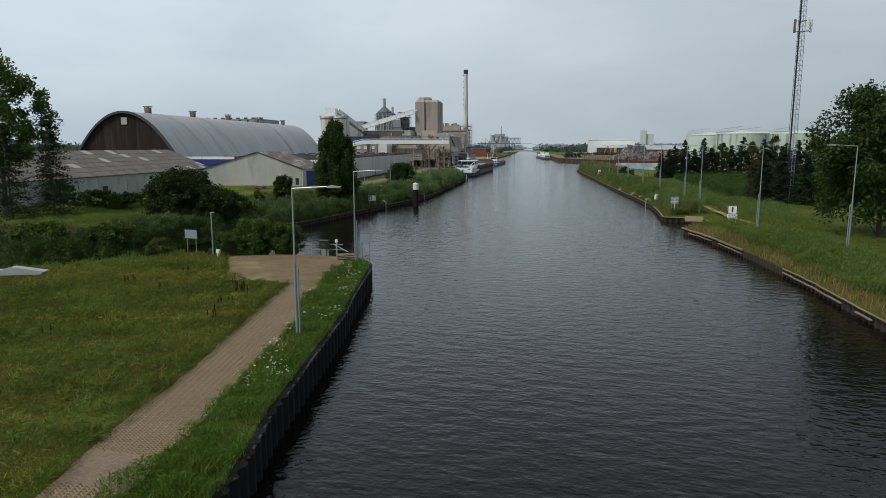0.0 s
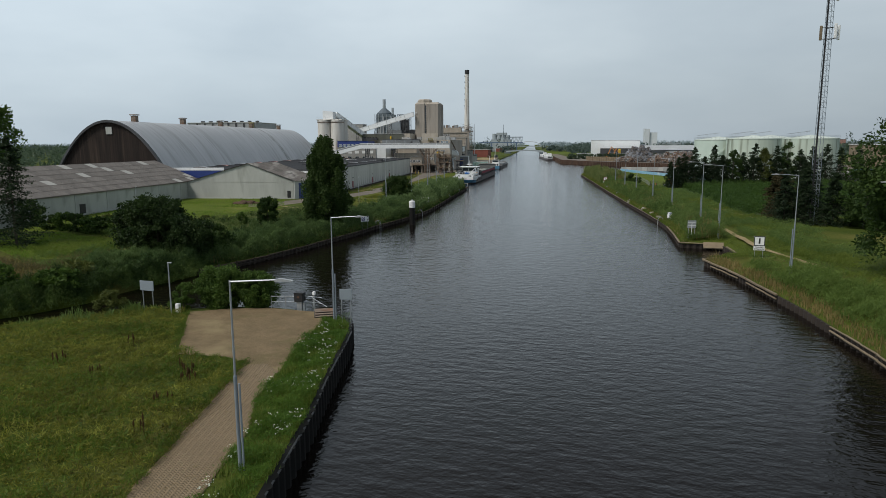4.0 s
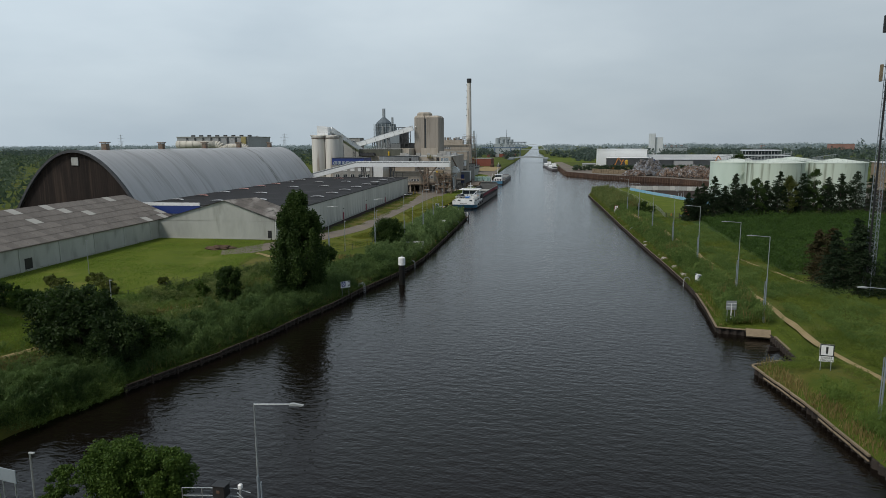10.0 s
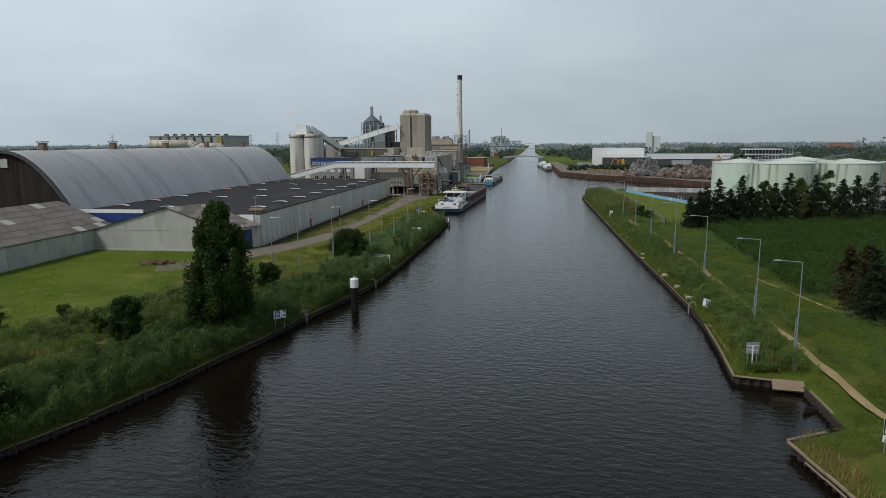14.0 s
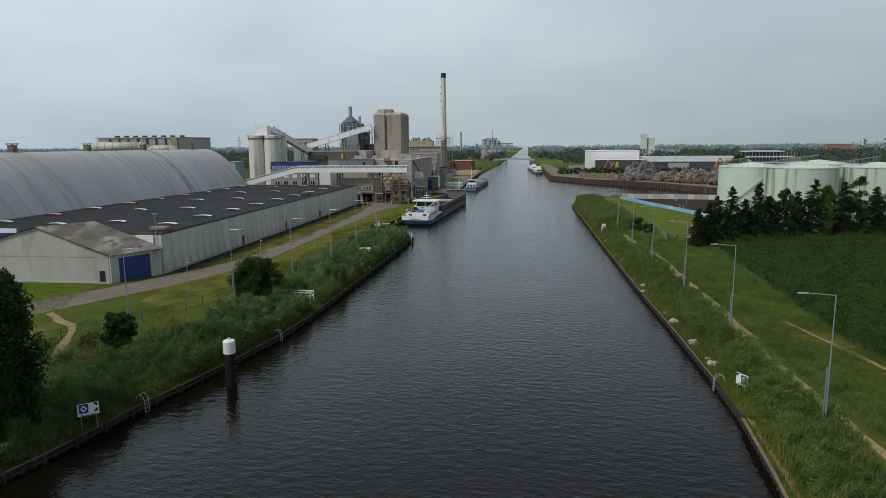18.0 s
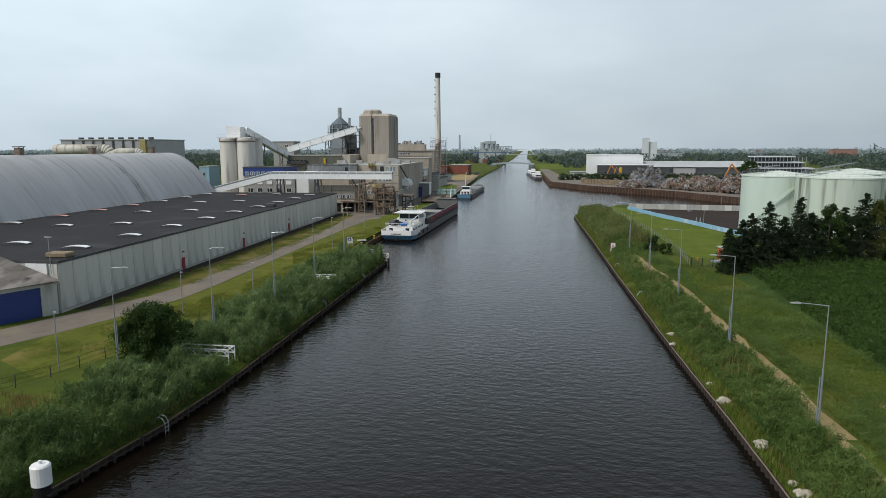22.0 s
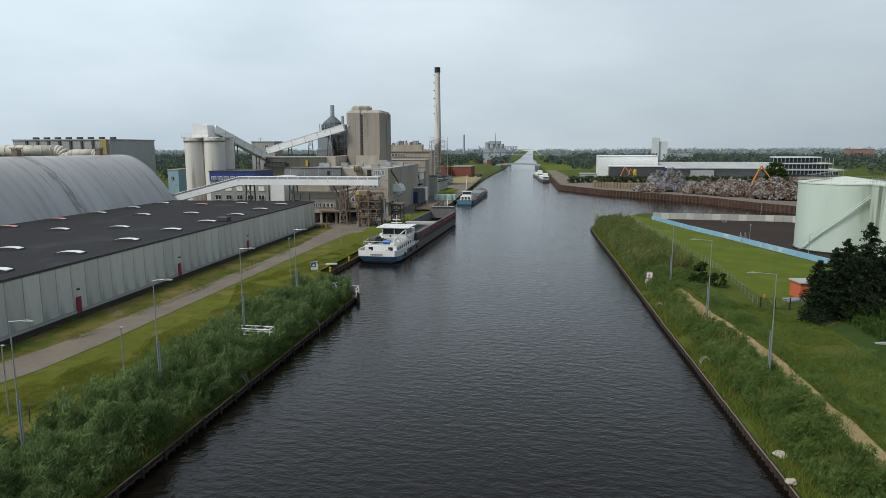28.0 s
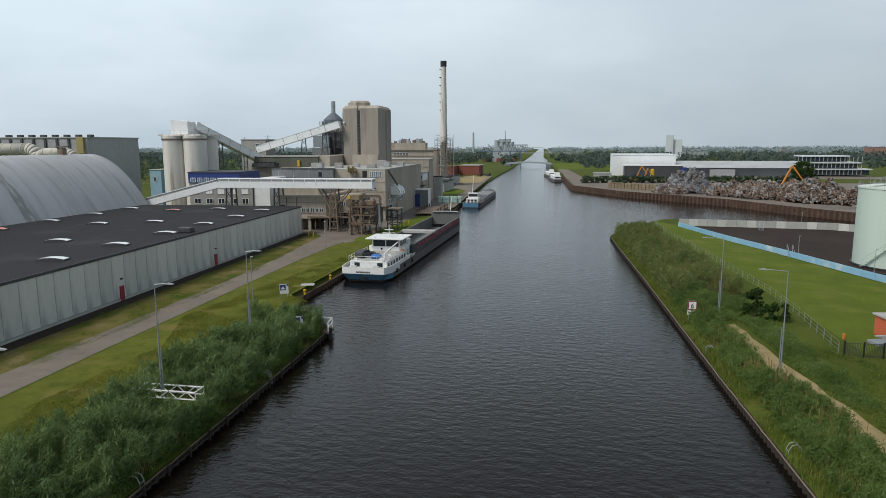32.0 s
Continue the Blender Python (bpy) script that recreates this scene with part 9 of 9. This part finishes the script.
for x, y, h in ((320, 900, 26), (345, 905, 24), (640, 1000, 30), (900, 1300, 34), (-150, 1250, 22), (-172, 1262, 24)):
    c1.append((x, y, h, h * 0.6))
# far crowns use leaf colours paled for haze
woods("far_woods", c1, "hazed_leaf", "dark green woods between the town's roofs", 46, 2.2)
woods("far_woods", c2, "haze_leaf", "band of woods on the horizon, haze put into its leaf colour", 28, 3.2)
woods("woods", c3, "mid_leaf", "dark green trees behind the industrial yards", 84, 1.35)

# ---- reeds, grass and weeds ----
rng = np.random.default_rng(31)


def strip(line, d0, d1, density, edge=0.0):
    """Random points beside a line, between two distances on its left, with the ground's height there."""
    out = []
    for (x0, y0), (x1, y1) in zip(line, line[1:]):
        L = math.hypot(x1 - x0, y1 - y0)
        n = int(L * (d1 - d0) * density)
        s, d = rng.uniform(0, 1, n), rng.uniform(d0, d1, n)
        dx, dy = (x1 - x0) / L, (y1 - y0) / L
        z = np.interp(d, [-0.9, 0, 1.5, 4.5], [0.05, 0.7, 1.2, ZL])
        out.append(np.stack([x0 + (x1 - x0) * s - dy * d, y0 + (y1 - y0) * s + dx * d, z], 1))
    return np.concatenate(out)


def clump(p, scale, keep):
    """Thins the points where a slow noise is low, so that growth comes in clumps."""
    v = np.array([noise.noise(Vector((x * scale, y * scale, 0.3))) for x, y, _ in p])
    return p[v + rng.uniform(-0.25, 0.25, len(p)) > keep]


def tufts(p, h, size, per, lean):
    """Slim pointed leaves at every height of a low growth, bending out from each plant's foot, most of them near its top."""
    per = per * 2
    q_ = np.repeat(p, per, 0)
    n = len(q_)
    hh = np.repeat(h, per)
    out = rng.normal(size=(n, 3)) * np.array([0.11, 0.11, 0])
    q_ = q_ + out
    q_[:, 2] += hh * np.sqrt(rng.uniform(0.03, 1, n))
    d1 = rng.normal(size=(n, 3)) * lean * 0.8 + out * 2.5 + np.array([0.12, 0.0, 0.75])
    d1 /= np.linalg.norm(d1, axis=1)[:, None]
    d2 = np.cross(d1, rng.normal(size=(n, 3)))
    d2 /= np.linalg.norm(d2, axis=1)[:, None]
    s = (size * rng.uniform(0.6, 1.6, n))[:, None]
    v = np.stack([q_ - d1 * s * 0.8 - d2 * s * 0.15, q_ - d1 * s * 0.8 + d2 * s * 0.15, q_ + d1 * s - np.array([0, 0, 0.2]) * s], 1).reshape(-1, 3)
    return v, np.arange(3 * n).reshape(-1, 3)


def grow(name, p, h, w, mat, label, lean=0.35, cat="grass", leafy=None):
    p = off_paths(p)
    for x0, x1, y0, y1 in ((-41.2, -32.6, 162.6, 166.4), (-44.4, -36.4, 203, 206.2)):
        p = p[~((p[:, 0] > x0) & (p[:, 0] < x1) & (p[:, 1] > y0) & (p[:, 1] < y1) & (rng.uniform(0, 1, len(p)) < 0.88))]
    if leafy:
        per, size = leafy
        hm = np.array([0.82 + 0.75 * noise.noise(Vector((x * 0.3, y * 0.3, 1.7))) + 0.95 * noise.noise(Vector((x * 0.85, y * 0.85, 4.1))) for x, y, _ in p])
        v, t = tufts(p, h * np.clip(hm, 0.25, 1.6), size, per, lean)
        return stuff(name, v, t, mat, label, cat)
    k = np.array([noise.noise(Vector((x * 0.55, y * 0.55, 1.7))) + 0.6 * noise.noise(Vector((x * 1.7, y * 1.7, 4.1))) for x, y, _ in p]) if h > 0.5 else 0.0
    v, t = blades(p, h * np.clip(1.0 + 0.75 * k, 0.4, 1.7), w, lean)
    return stuff(name, v, t, mat, label, cat)


def meadow(name, poly, n, h, w, mat, label, z=ZL, lean=0.5, scale=0.0, keep=-0.2, leafy=None):
    p = scatter(poly, n)
    p = np.concatenate([p, np.full((len(p), 1), z)], 1)
    if scale:
        p = clump(p, scale, keep)
    return grow(name, p, h, w, mat, label, lean, "grass", leafy)


WEST = LEFT[5:]
grow("reeds", clump(strip(LEFT[13:], 0.5, 9.2, 85), 0.22, -0.5), 2.3, 0.1, "reed_blue", "dense blue-green reeds on the west bank", 0.42, "reeds", (2, 0.22))
grow("reeds", clump(strip(LEFT[5:14], 0.4, 8.5, 85), 0.14, -0.35), 1.9, 0.09, "reed_west", "fresh green reeds on the west bank", 0.45, "reeds", (2, 0.2))
grow("edge_weeds", clump(strip(WEST, -0.15, 1.0, 75), 0.5, -0.35), 0.42, 0.05, "leaf_dark", "dark low weeds over the earth at the quay edge", 0.7, "grass", (2, 0.1))
grow("bank_grass", clump(strip(WEST, 0.05, 1.8, 54), 0.4, -0.25), 1.0, 0.05, "reed_dark", "long grass hanging over the quay edge", 0.6, "grass", (3, 0.12))
grow("dry_grass", clump(strip(WEST, 0.2, 2.0, 14), 0.3, -0.1), 0.8, 0.05, "dry", "dry straw-coloured stalks on the edge", 0.5)
grow("weeds", clump(strip(LEFT[5:14], 8, 19, 22), 0.12, 0.0), 0.9, 0.09, "reed_dark", "rough weeds between path and fence", 0.6, "grass", (3, 0.15))
grow("weeds", clump(strip(LEFT[5:14], 8, 17, 16), 0.2, 0.0), 0.7, 0.09, "dry", "straw-coloured weeds beside the path", 0.5)
SCRUB = [(-66, 105), (-60, 128), (-53, 146), (-45, 140), (-43.5, 118), (-46, 98), (-54, 92), (-62, 97)]
meadow("scrub", SCRUB, 15000, 1.5, 0.1, "reed_olive", "olive scrub and brambles in clumps", lean=0.8, scale=0.33, keep=0.12, leafy=(4, 0.18))
meadow("scrub", SCRUB, 12000, 1.2, 0.1, "leaf_dark", "dark scrub in clumps", lean=0.8, scale=0.27, keep=0.2, leafy=(4, 0.18))
SIDE = LEFT[1:7]
grow("nettles", clump(strip(SIDE, -0.5, 4.6, 70), 0.2, -0.3), 1.6, 0.1, "leaf_dark", "dark nettles and brambles along the side canal", 0.7, "weeds", (2, 0.2))
grow("bank_weeds", clump(strip(SIDE, -0.9, 1.8, 60), 0.3, -0.25), 1.1, 0.1, "reed_dark", "green weeds at the side canal's edge", 0.6, "weeds", (3, 0.14))
EAST = RIGHT[11:24][::-1]
grow("bank_grass", clump(strip(EAST, -0.12, 1.9, 60), 0.3, -0.3), 0.55, 0.05, "grass_blade", "uneven yellowish grass along the east edge", 0.75)
grow("tall_grass", clump(strip(EAST[3:], 1.0, 6.2, 100), 0.2, -0.3), 1.6, 0.07, "reed_dark", "dense tall green grass on the east bank", 0.55, "grass", (2, 0.18))
grow("tall_grass", clump(strip(EAST[3:], 7.0, 10.6, 46), 0.16, -0.15), 0.95, 0.07, "reed_dark", "dark grass clumps beyond the path", 0.6, "grass", (3, 0.13))
grow("reeds", clump(strip(EAST[:4], 0.8, 11.5, 46), 0.12, -0.35), 2.5, 0.085, "reed_olive", "tall olive reeds on the point", 0.5, "reeds", (2, 0.25))
grow("dry_grass", clump(strip(EAST[:4], 2, 11, 14), 0.15, 0.05), 2.4, 0.06, "dry", "brown seed heads over the reeds", 0.3)
grow("dry_grass", clump(strip(EAST, 0.2, 1.2, 12), 0.3, -0.1), 0.6, 0.05, "dry", "dry stalks on the edge", 0.5)
grow("seed_heads", clump(strip(EAST[3:], 1.2, 6.0, 6), 0.25, -0.1), 1.75, 0.05, "dry", "straw-coloured seed heads over the tall grass", 0.35)
SOUTH = RIGHT[1:9][::-1]
grow("reeds", clump(strip(SOUTH[1:], 1.0, 7.0, 55), 0.2, -0.3), 1.5, 0.075, "reed", "lush green reeds on the near east bank", 0.5, "reeds", (3, 0.14))
grow("bank_grass", strip(SOUTH, 0.0, 1.6, 30), 0.6, 0.06, "dry", "dry grass over the timber edge", 0.6)
grow("tall_grass", clump(strip(SOUTH + [], 6.0, 16, 16), 0.2, -0.1), 0.6, 0.07, "grass_blade", "meadow grass on the near east bank", 0.6, "grass", (3, 0.12))
grow("tall_grass", clump(strip(RIGHT[8:12][::-1], 0.6, 5, 40), 0.25, -0.2), 0.6, 0.06, "grass_blade", "grass round the inlet", 0.6, "grass", (2, 0.11))


meadow("meadow_grass", [(33, 150), (31, 196), (28.5, 222), (24, 231), (17.5, 240), (19, 205), (24, 150), (27, 118), (24, 104), (32, 92), (38, 128)], 42000, 0.42, 0.075, "grass_blade", "meadow grass beside the towpath", scale=0.15, leafy=(2, 0.13))
meadow("meadow_weeds", [(33, 150), (31, 196), (28.5, 222), (24, 231), (22.5, 205), (26, 150), (29, 118), (28, 100), (36, 100), (38, 128)], 22000, 0.9, 0.08, "reed_dark", "darker weed clumps in the meadow", scale=0.12, keep=0.05, leafy=(3, 0.13))
meadow("field_grass", [(-97, 122), (-99, 169), (-72, 167), (-64, 150), (-60, 128), (-66, 106), (-92, 105)], 19000, 0.28, 0.09, "grass_bright", "bright field grass", scale=0.1, keep=-0.1, leafy=(2, 0.11))
meadow("rough_grass", [(-66, 105), (-60, 128), (-53, 146), (-46, 132), (-45.5, 110), (-49, 90), (-62, 80), (-74, 88)], 17000, 0.6, 0.09, "grass_blade", "rough weedy grass between fence and bank", scale=0.15, leafy=(2, 0.13))
meadow("rough_weeds", [(-66, 105), (-60, 128), (-53, 146), (-46, 132), (-45.5, 110), (-49, 92), (-56, 91), (-64, 97), (-80, 104)], 20000, 1.0, 0.1, "reed_dark", "dark weeds and nettles", scale=0.1, keep=0.0, leafy=(2, 0.18))
BROWN = [(-46.5, 84), (-49.5, 77), (-52, 72), (-58, 68.5), (-110, 58), (-112, 76), (-70, 78), (-62, 79), (-58.5, 86), (-52, 86)]
meadow("brown_weeds", BROWN, 26000, 0.8, 0.09, "weed_brown", "brown withered weeds on the side canal's bank", scale=0.12, keep=-0.35, leafy=(2, 0.14))
meadow("dry_weeds", BROWN, 9000, 0.8, 0.06, "dry", "straw-coloured stalks among the weeds", scale=0.2, keep=0.05)
patch("bank_field", [(-96, 100), (-80, 89), (-66.5, 80.5), (-62, 82), (-60.4, 89.5), (-66, 97), (-80, 102)], "lawn", ZL + 0.011, "bright grass field beyond the sandy path", "lawn")
meadow("field_grass", [(-96, 100), (-80, 89), (-66.5, 80.5), (-62, 82), (-60.4, 89.5), (-66, 97), (-80, 102)], 9000, 0.35, 0.09, "grass_bright", "bright field grass beyond the path", scale=0.2, keep=-0.1, leafy=(2, 0.12))
meadow("verge_grass", [(-57, 232), (-53, 284), (-51, 300), (-49.5, 268), (-49, 248), (-44, 243), (-47, 200), (-47, 168), (-55, 178), (-51.8, 196), (-51.5, 220)], 44000, 0.2, 0.08, "verge_blade", "short yellowish grass between road and quay", scale=0.3, keep=-0.1, leafy=(2, 0.085))
# maize in rows
rows_ = []
for k in range(70):
    x = 32.4 + k * 0.75
    y0, y1 = 150, 226 + (x - 29) * 0.42
    n = int((y1 - y0) * 6.5)
    rows_.append(np.stack([x + rng.normal(0, 0.12, n), rng.uniform(y0, y1, n), np.full(n, ZL)], 1))
grow("maize", np.concatenate(rows_), 1.7, 0.13, "corn_leaf", "dark green young maize in rows", 0.7, "crop", (2, 0.29))
meadow("verge_tufts", [(-63, 186), (-59.4, 202), (-60.6, 228), (-62.4, 258), (-67.4, 290), (-69.4, 305), (-74, 300), (-69.5, 240), (-65.5, 185)], 24000, 0.22, 0.06, "grass_blade", "uneven yellowish tufts on the warehouse verge", scale=0.25, keep=0.05, leafy=(2, 0.08))
meadow("yard_lawn", [(-57, 176), (-52.5, 184), (-50, 205), (-46.5, 200), (-46.5, 168), (-52, 150), (-60, 160)], 14000, 0.2, 0.06, "grass_blade", "rough grass by the road bend", scale=0.25, keep=0.05, leafy=(2, 0.08))
# headland grass
HEAD = [(-13.6, 17), (-15.3, 29), (-18, 43), (-19.5, 50.2), (-25.4, 50.7), (-31.2, 61.4), (-36, 61.2), (-38.6, 58.6), (-41.4, 55.2), (-46, 50), (-53, 43), (-56, 5), (-13, 5)]


def swaths(p, keep, seed):
    """Thins the points in long uneven bands, as a mower leaves them."""
    v = np.array([noise.noise(Vector((0.11 * (0.9 * x + 0.45 * y), 0.62 * (0.9 * y - 0.45 * x), seed))) + 0.5 * noise.noise(Vector((x * 1.1, y * 1.1, seed))) for x, y, _ in p])
    return p[v + rng.uniform(-0.2, 0.2, len(p)) > keep]


def headland(n, keep, seed):
    p = scatter(HEAD, n)
    return swaths(np.concatenate([p, np.full((len(p), 1), ZL - 0.04)], 1), keep, seed)


grow("headland_grass", headland(46000, -0.5, 0.4), 0.46, 0.05, "mown", "mown olive grass of the headland", 0.75, "grass", (2, 0.13))
grow("headland_tufts", headland(44000, 0.06, 7.7), 0.62, 0.05, "mown_green", "greener tufts in the mown grass", 0.7, "grass", (2, 0.13))
grow("headland_light", headland(30000, 0.22, 5.5), 0.6, 0.05, "mown_light", "pale yellow-green tufts in the mown grass", 0.7, "grass", (2, 0.13))
grow("headland_straw", headland(40000, 0.14, 3.1), 0.34, 0.05, "dry_mown", "brownish bands in the mown grass", 0.8, "grass", (2, 0.09))
verge_p = strip([(-13.0, 10), (-13.7, 19.7), (-14.7, 23.8), (-15.3, 28.7), (-16.6, 35.4), (-18.2, 43), (-19.6, 50.4), (-25.2, 50.8), (-28.8, 57.4), (-30.9, 61.3)], -0.12, 0.5, 110)
verge_p[:, 2] = ZL - 0.03
grow("path_fringe", clump(verge_p, 1.2, -0.15), 0.5, 0.05, "mown_green", "dark rank fringe of grass along the paving", 0.7, "grass", (2, 0.085))
for cx, cy, k in ((-21.2, 46.2, 9), (-22.2, 47.2, 7), (-20.8, 43.0, 5), (-19.6, 39.2, 4), (-31.5, 47.5, 6), (-27.4, 46.2, 4), (-26.4, 33.5, 2), (-29.6, 52.2, 3)):
    dock = thing("dock_plant", pose(cx, cy, ZL - 0.05), "tall rust-brown dock stalks standing in the grass", "weed", "dock plants in the headland grass")
    for j in range(k):
        b = bmesh.new()
        x, y, h = rnd.uniform(-.5, .5), rnd.uniform(-.4, .4), rnd.uniform(0.7, 1.15)
        lx, ly = rnd.uniform(-.08, .08), rnd.uniform(-.08, .08)
        tube(b, (x, y, 0), (x + lx, y + ly, h * 0.5), 0.012, n=4, caps=False)
        lathe(b, [(0.012, h * 0.5), (0.055, h * 0.66), (0.04, h * 0.85), (0.006, h)], 6, (x + lx, y + ly))
        part("stalk", b, "dock", dock)
EDGE = PENIN[1:9]
pe = strip(EDGE, 0.1, 4.2, 170)
pe = pe[~inside(pe[:, 0], pe[:, 1], [(-11.6, 5), (-11.6, 24), (-12.9, 31.4), (-14.6, 41), (-16.1, 44.5), (-16.8, 48.9), (-17.8, 54.3), (-18.4, 60.3), (-19.6, 63), (-26, 62), (-26, 5)])]
pe[:, 2] = 1.6
grow("edge_grass", clump(pe, 0.5, -0.3), 0.62, 0.05, "edge_green", "lush green grass along the sheet piling", 0.6, "grass", (2, 0.085))
grow("edge_straw", clump(pe, 0.8, 0.1), 0.5, 0.035, "grass_blade", "yellowish long grass along the sheet piling", 0.7)
fl_ = clump(pe, 0.3, 0.1)
fl_ = fl_[(rng.uniform(0, 1, len(fl_)) < 0.03) & (fl_[:, 1] > 26) & (fl_[:, 1] < 61)]
fl_[:, 2] += 0.5
v, t = leaves(np.repeat(fl_, 5, 0) + rng.normal(size=(len(fl_) * 5, 3)) * np.array([0.08, 0.08, 0.02]), 0.042, 0.9)
stuff("wild_flowers", v, t, "flower", "white umbels in the edge grass", "flowers")
ns = strip(PENIN[12:19], 0.0, 2.0, 60)
ns[:, 2] = 1.5
grow("shore_weeds", clump(ns, 0.3, -0.2), 0.8, 0.07, "reed_dark", "rank weeds on the headland's north shore", 0.5)

# ---- clinker paving of the headland path ----
PATH_L = [(-11.5, -30), (-13.0, 10), (-13.7, 19.7), (-14.7, 23.8), (-15.3, 28.7), (-16.6, 35.4), (-18.2, 43), (-19.4, 49.0)]
PATH_R = [(-8.5, -30), (-10.2, 10), (-11.0, 19), (-11.6, 24), (-12.9, 31.4), (-14.6, 41), (-15.8, 44.4), (-16.8, 49.2)]

brickwork = thing("brick_paving", pose(0, 0, ZL), "worn brown clinker paving with sandy joints", "path", kind="structure")
bl, bd = 0.215, 0.108
unit = mesh_of("brick", box(-bl / 2 + 0.006, bl / 2 - 0.006, -bd / 2 + 0.004, bd / 2 - 0.004, -0.04, 0.02, bevel=0.004), "clinker_piece")
gb_ = np.random.default_rng(8)
FAN = [*PATH_L[1:7], (-19.5, 49.6), (-18.3, 50.2), (-16.9, 48.9), (-16.1, 44.5), *PATH_R[5:0:-1]]
cells = []
for j in range(-330, 560):
    for k in range(-130, 130):
        cells += [((j + 4 * k + 1.0) * bd, (j + 0.5) * bd, 0.0), ((j + 4 * k + 2.5) * bd, j * bd, 90.0)]
ca = np.array(cells)
ang = radians(45 + 10)
bxs, bys = -17 + ca[:, 0] * math.cos(ang) - ca[:, 1] * math.sin(ang), 34 + ca[:, 0] * math.sin(ang) + ca[:, 1] * math.cos(ang)
near = (bxs > -32) & (bxs < -9) & (bys > 8.5) & (bys < 64)
ca, bxs, bys = ca[near], bxs[near], bys[near]
keep = inside(bxs, bys, FAN) & (gb_.uniform(size=len(bxs)) > 0.015)
rest, single_bricks = [], 0
for x, y, turn in zip(bxs[keep], bys[keep], ca[keep, 2]):
    px, py, pz, tilt = x + gb_.uniform(-.005, .005), y + gb_.uniform(-.005, .005), gb_.uniform(-.005, .004), gb_.uniform(-2, 2)
    if 20.4 < y < 22.6 and single_bricks < 300:
        piece("brick", unit, brickwork, pose(px, py, pz, tilt * 0.5, tilt * 0.6, 55 + turn + tilt))
        single_bricks += 1
    else:
        rest.append((px, py, pz, 55 + turn + tilt))
ra = np.array(rest)
cu, su = np.cos(np.radians(ra[:, 3])), np.sin(np.radians(ra[:, 3]))
hx, hy = bl / 2 - 0.002, bd / 2 - 0.0015
verts = []
for sx, sy, z in ((-1, -1, -0.04), (1, -1, -0.04), (1, 1, -0.04), (-1, 1, -0.04), (-1, -1, 0.02), (1, -1, 0.02), (1, 1, 0.02), (-1, 1, 0.02)):
    verts.append(np.stack([ra[:, 0] + sx * hx * cu - sy * hy * su, ra[:, 1] + sx * hx * su + sy * hy * cu, ra[:, 2] + z], 1))
verts = np.stack(verts, 1).reshape(-1, 3)
k8 = np.arange(len(ra))[:, None, None] * 8
faces = (k8 + np.array([[4, 5, 6], [4, 6, 7], [0, 1, 5], [0, 5, 4], [1, 2, 6], [1, 6, 5], [2, 3, 7], [2, 7, 6], [3, 0, 4], [3, 4, 7]])[None]).reshape(-1, 3)
more = new("more_bricks", sheet("more_bricks", verts, faces, "clinker"))
more.parent = brickwork
tagged(more, "", "", kind="stuff")
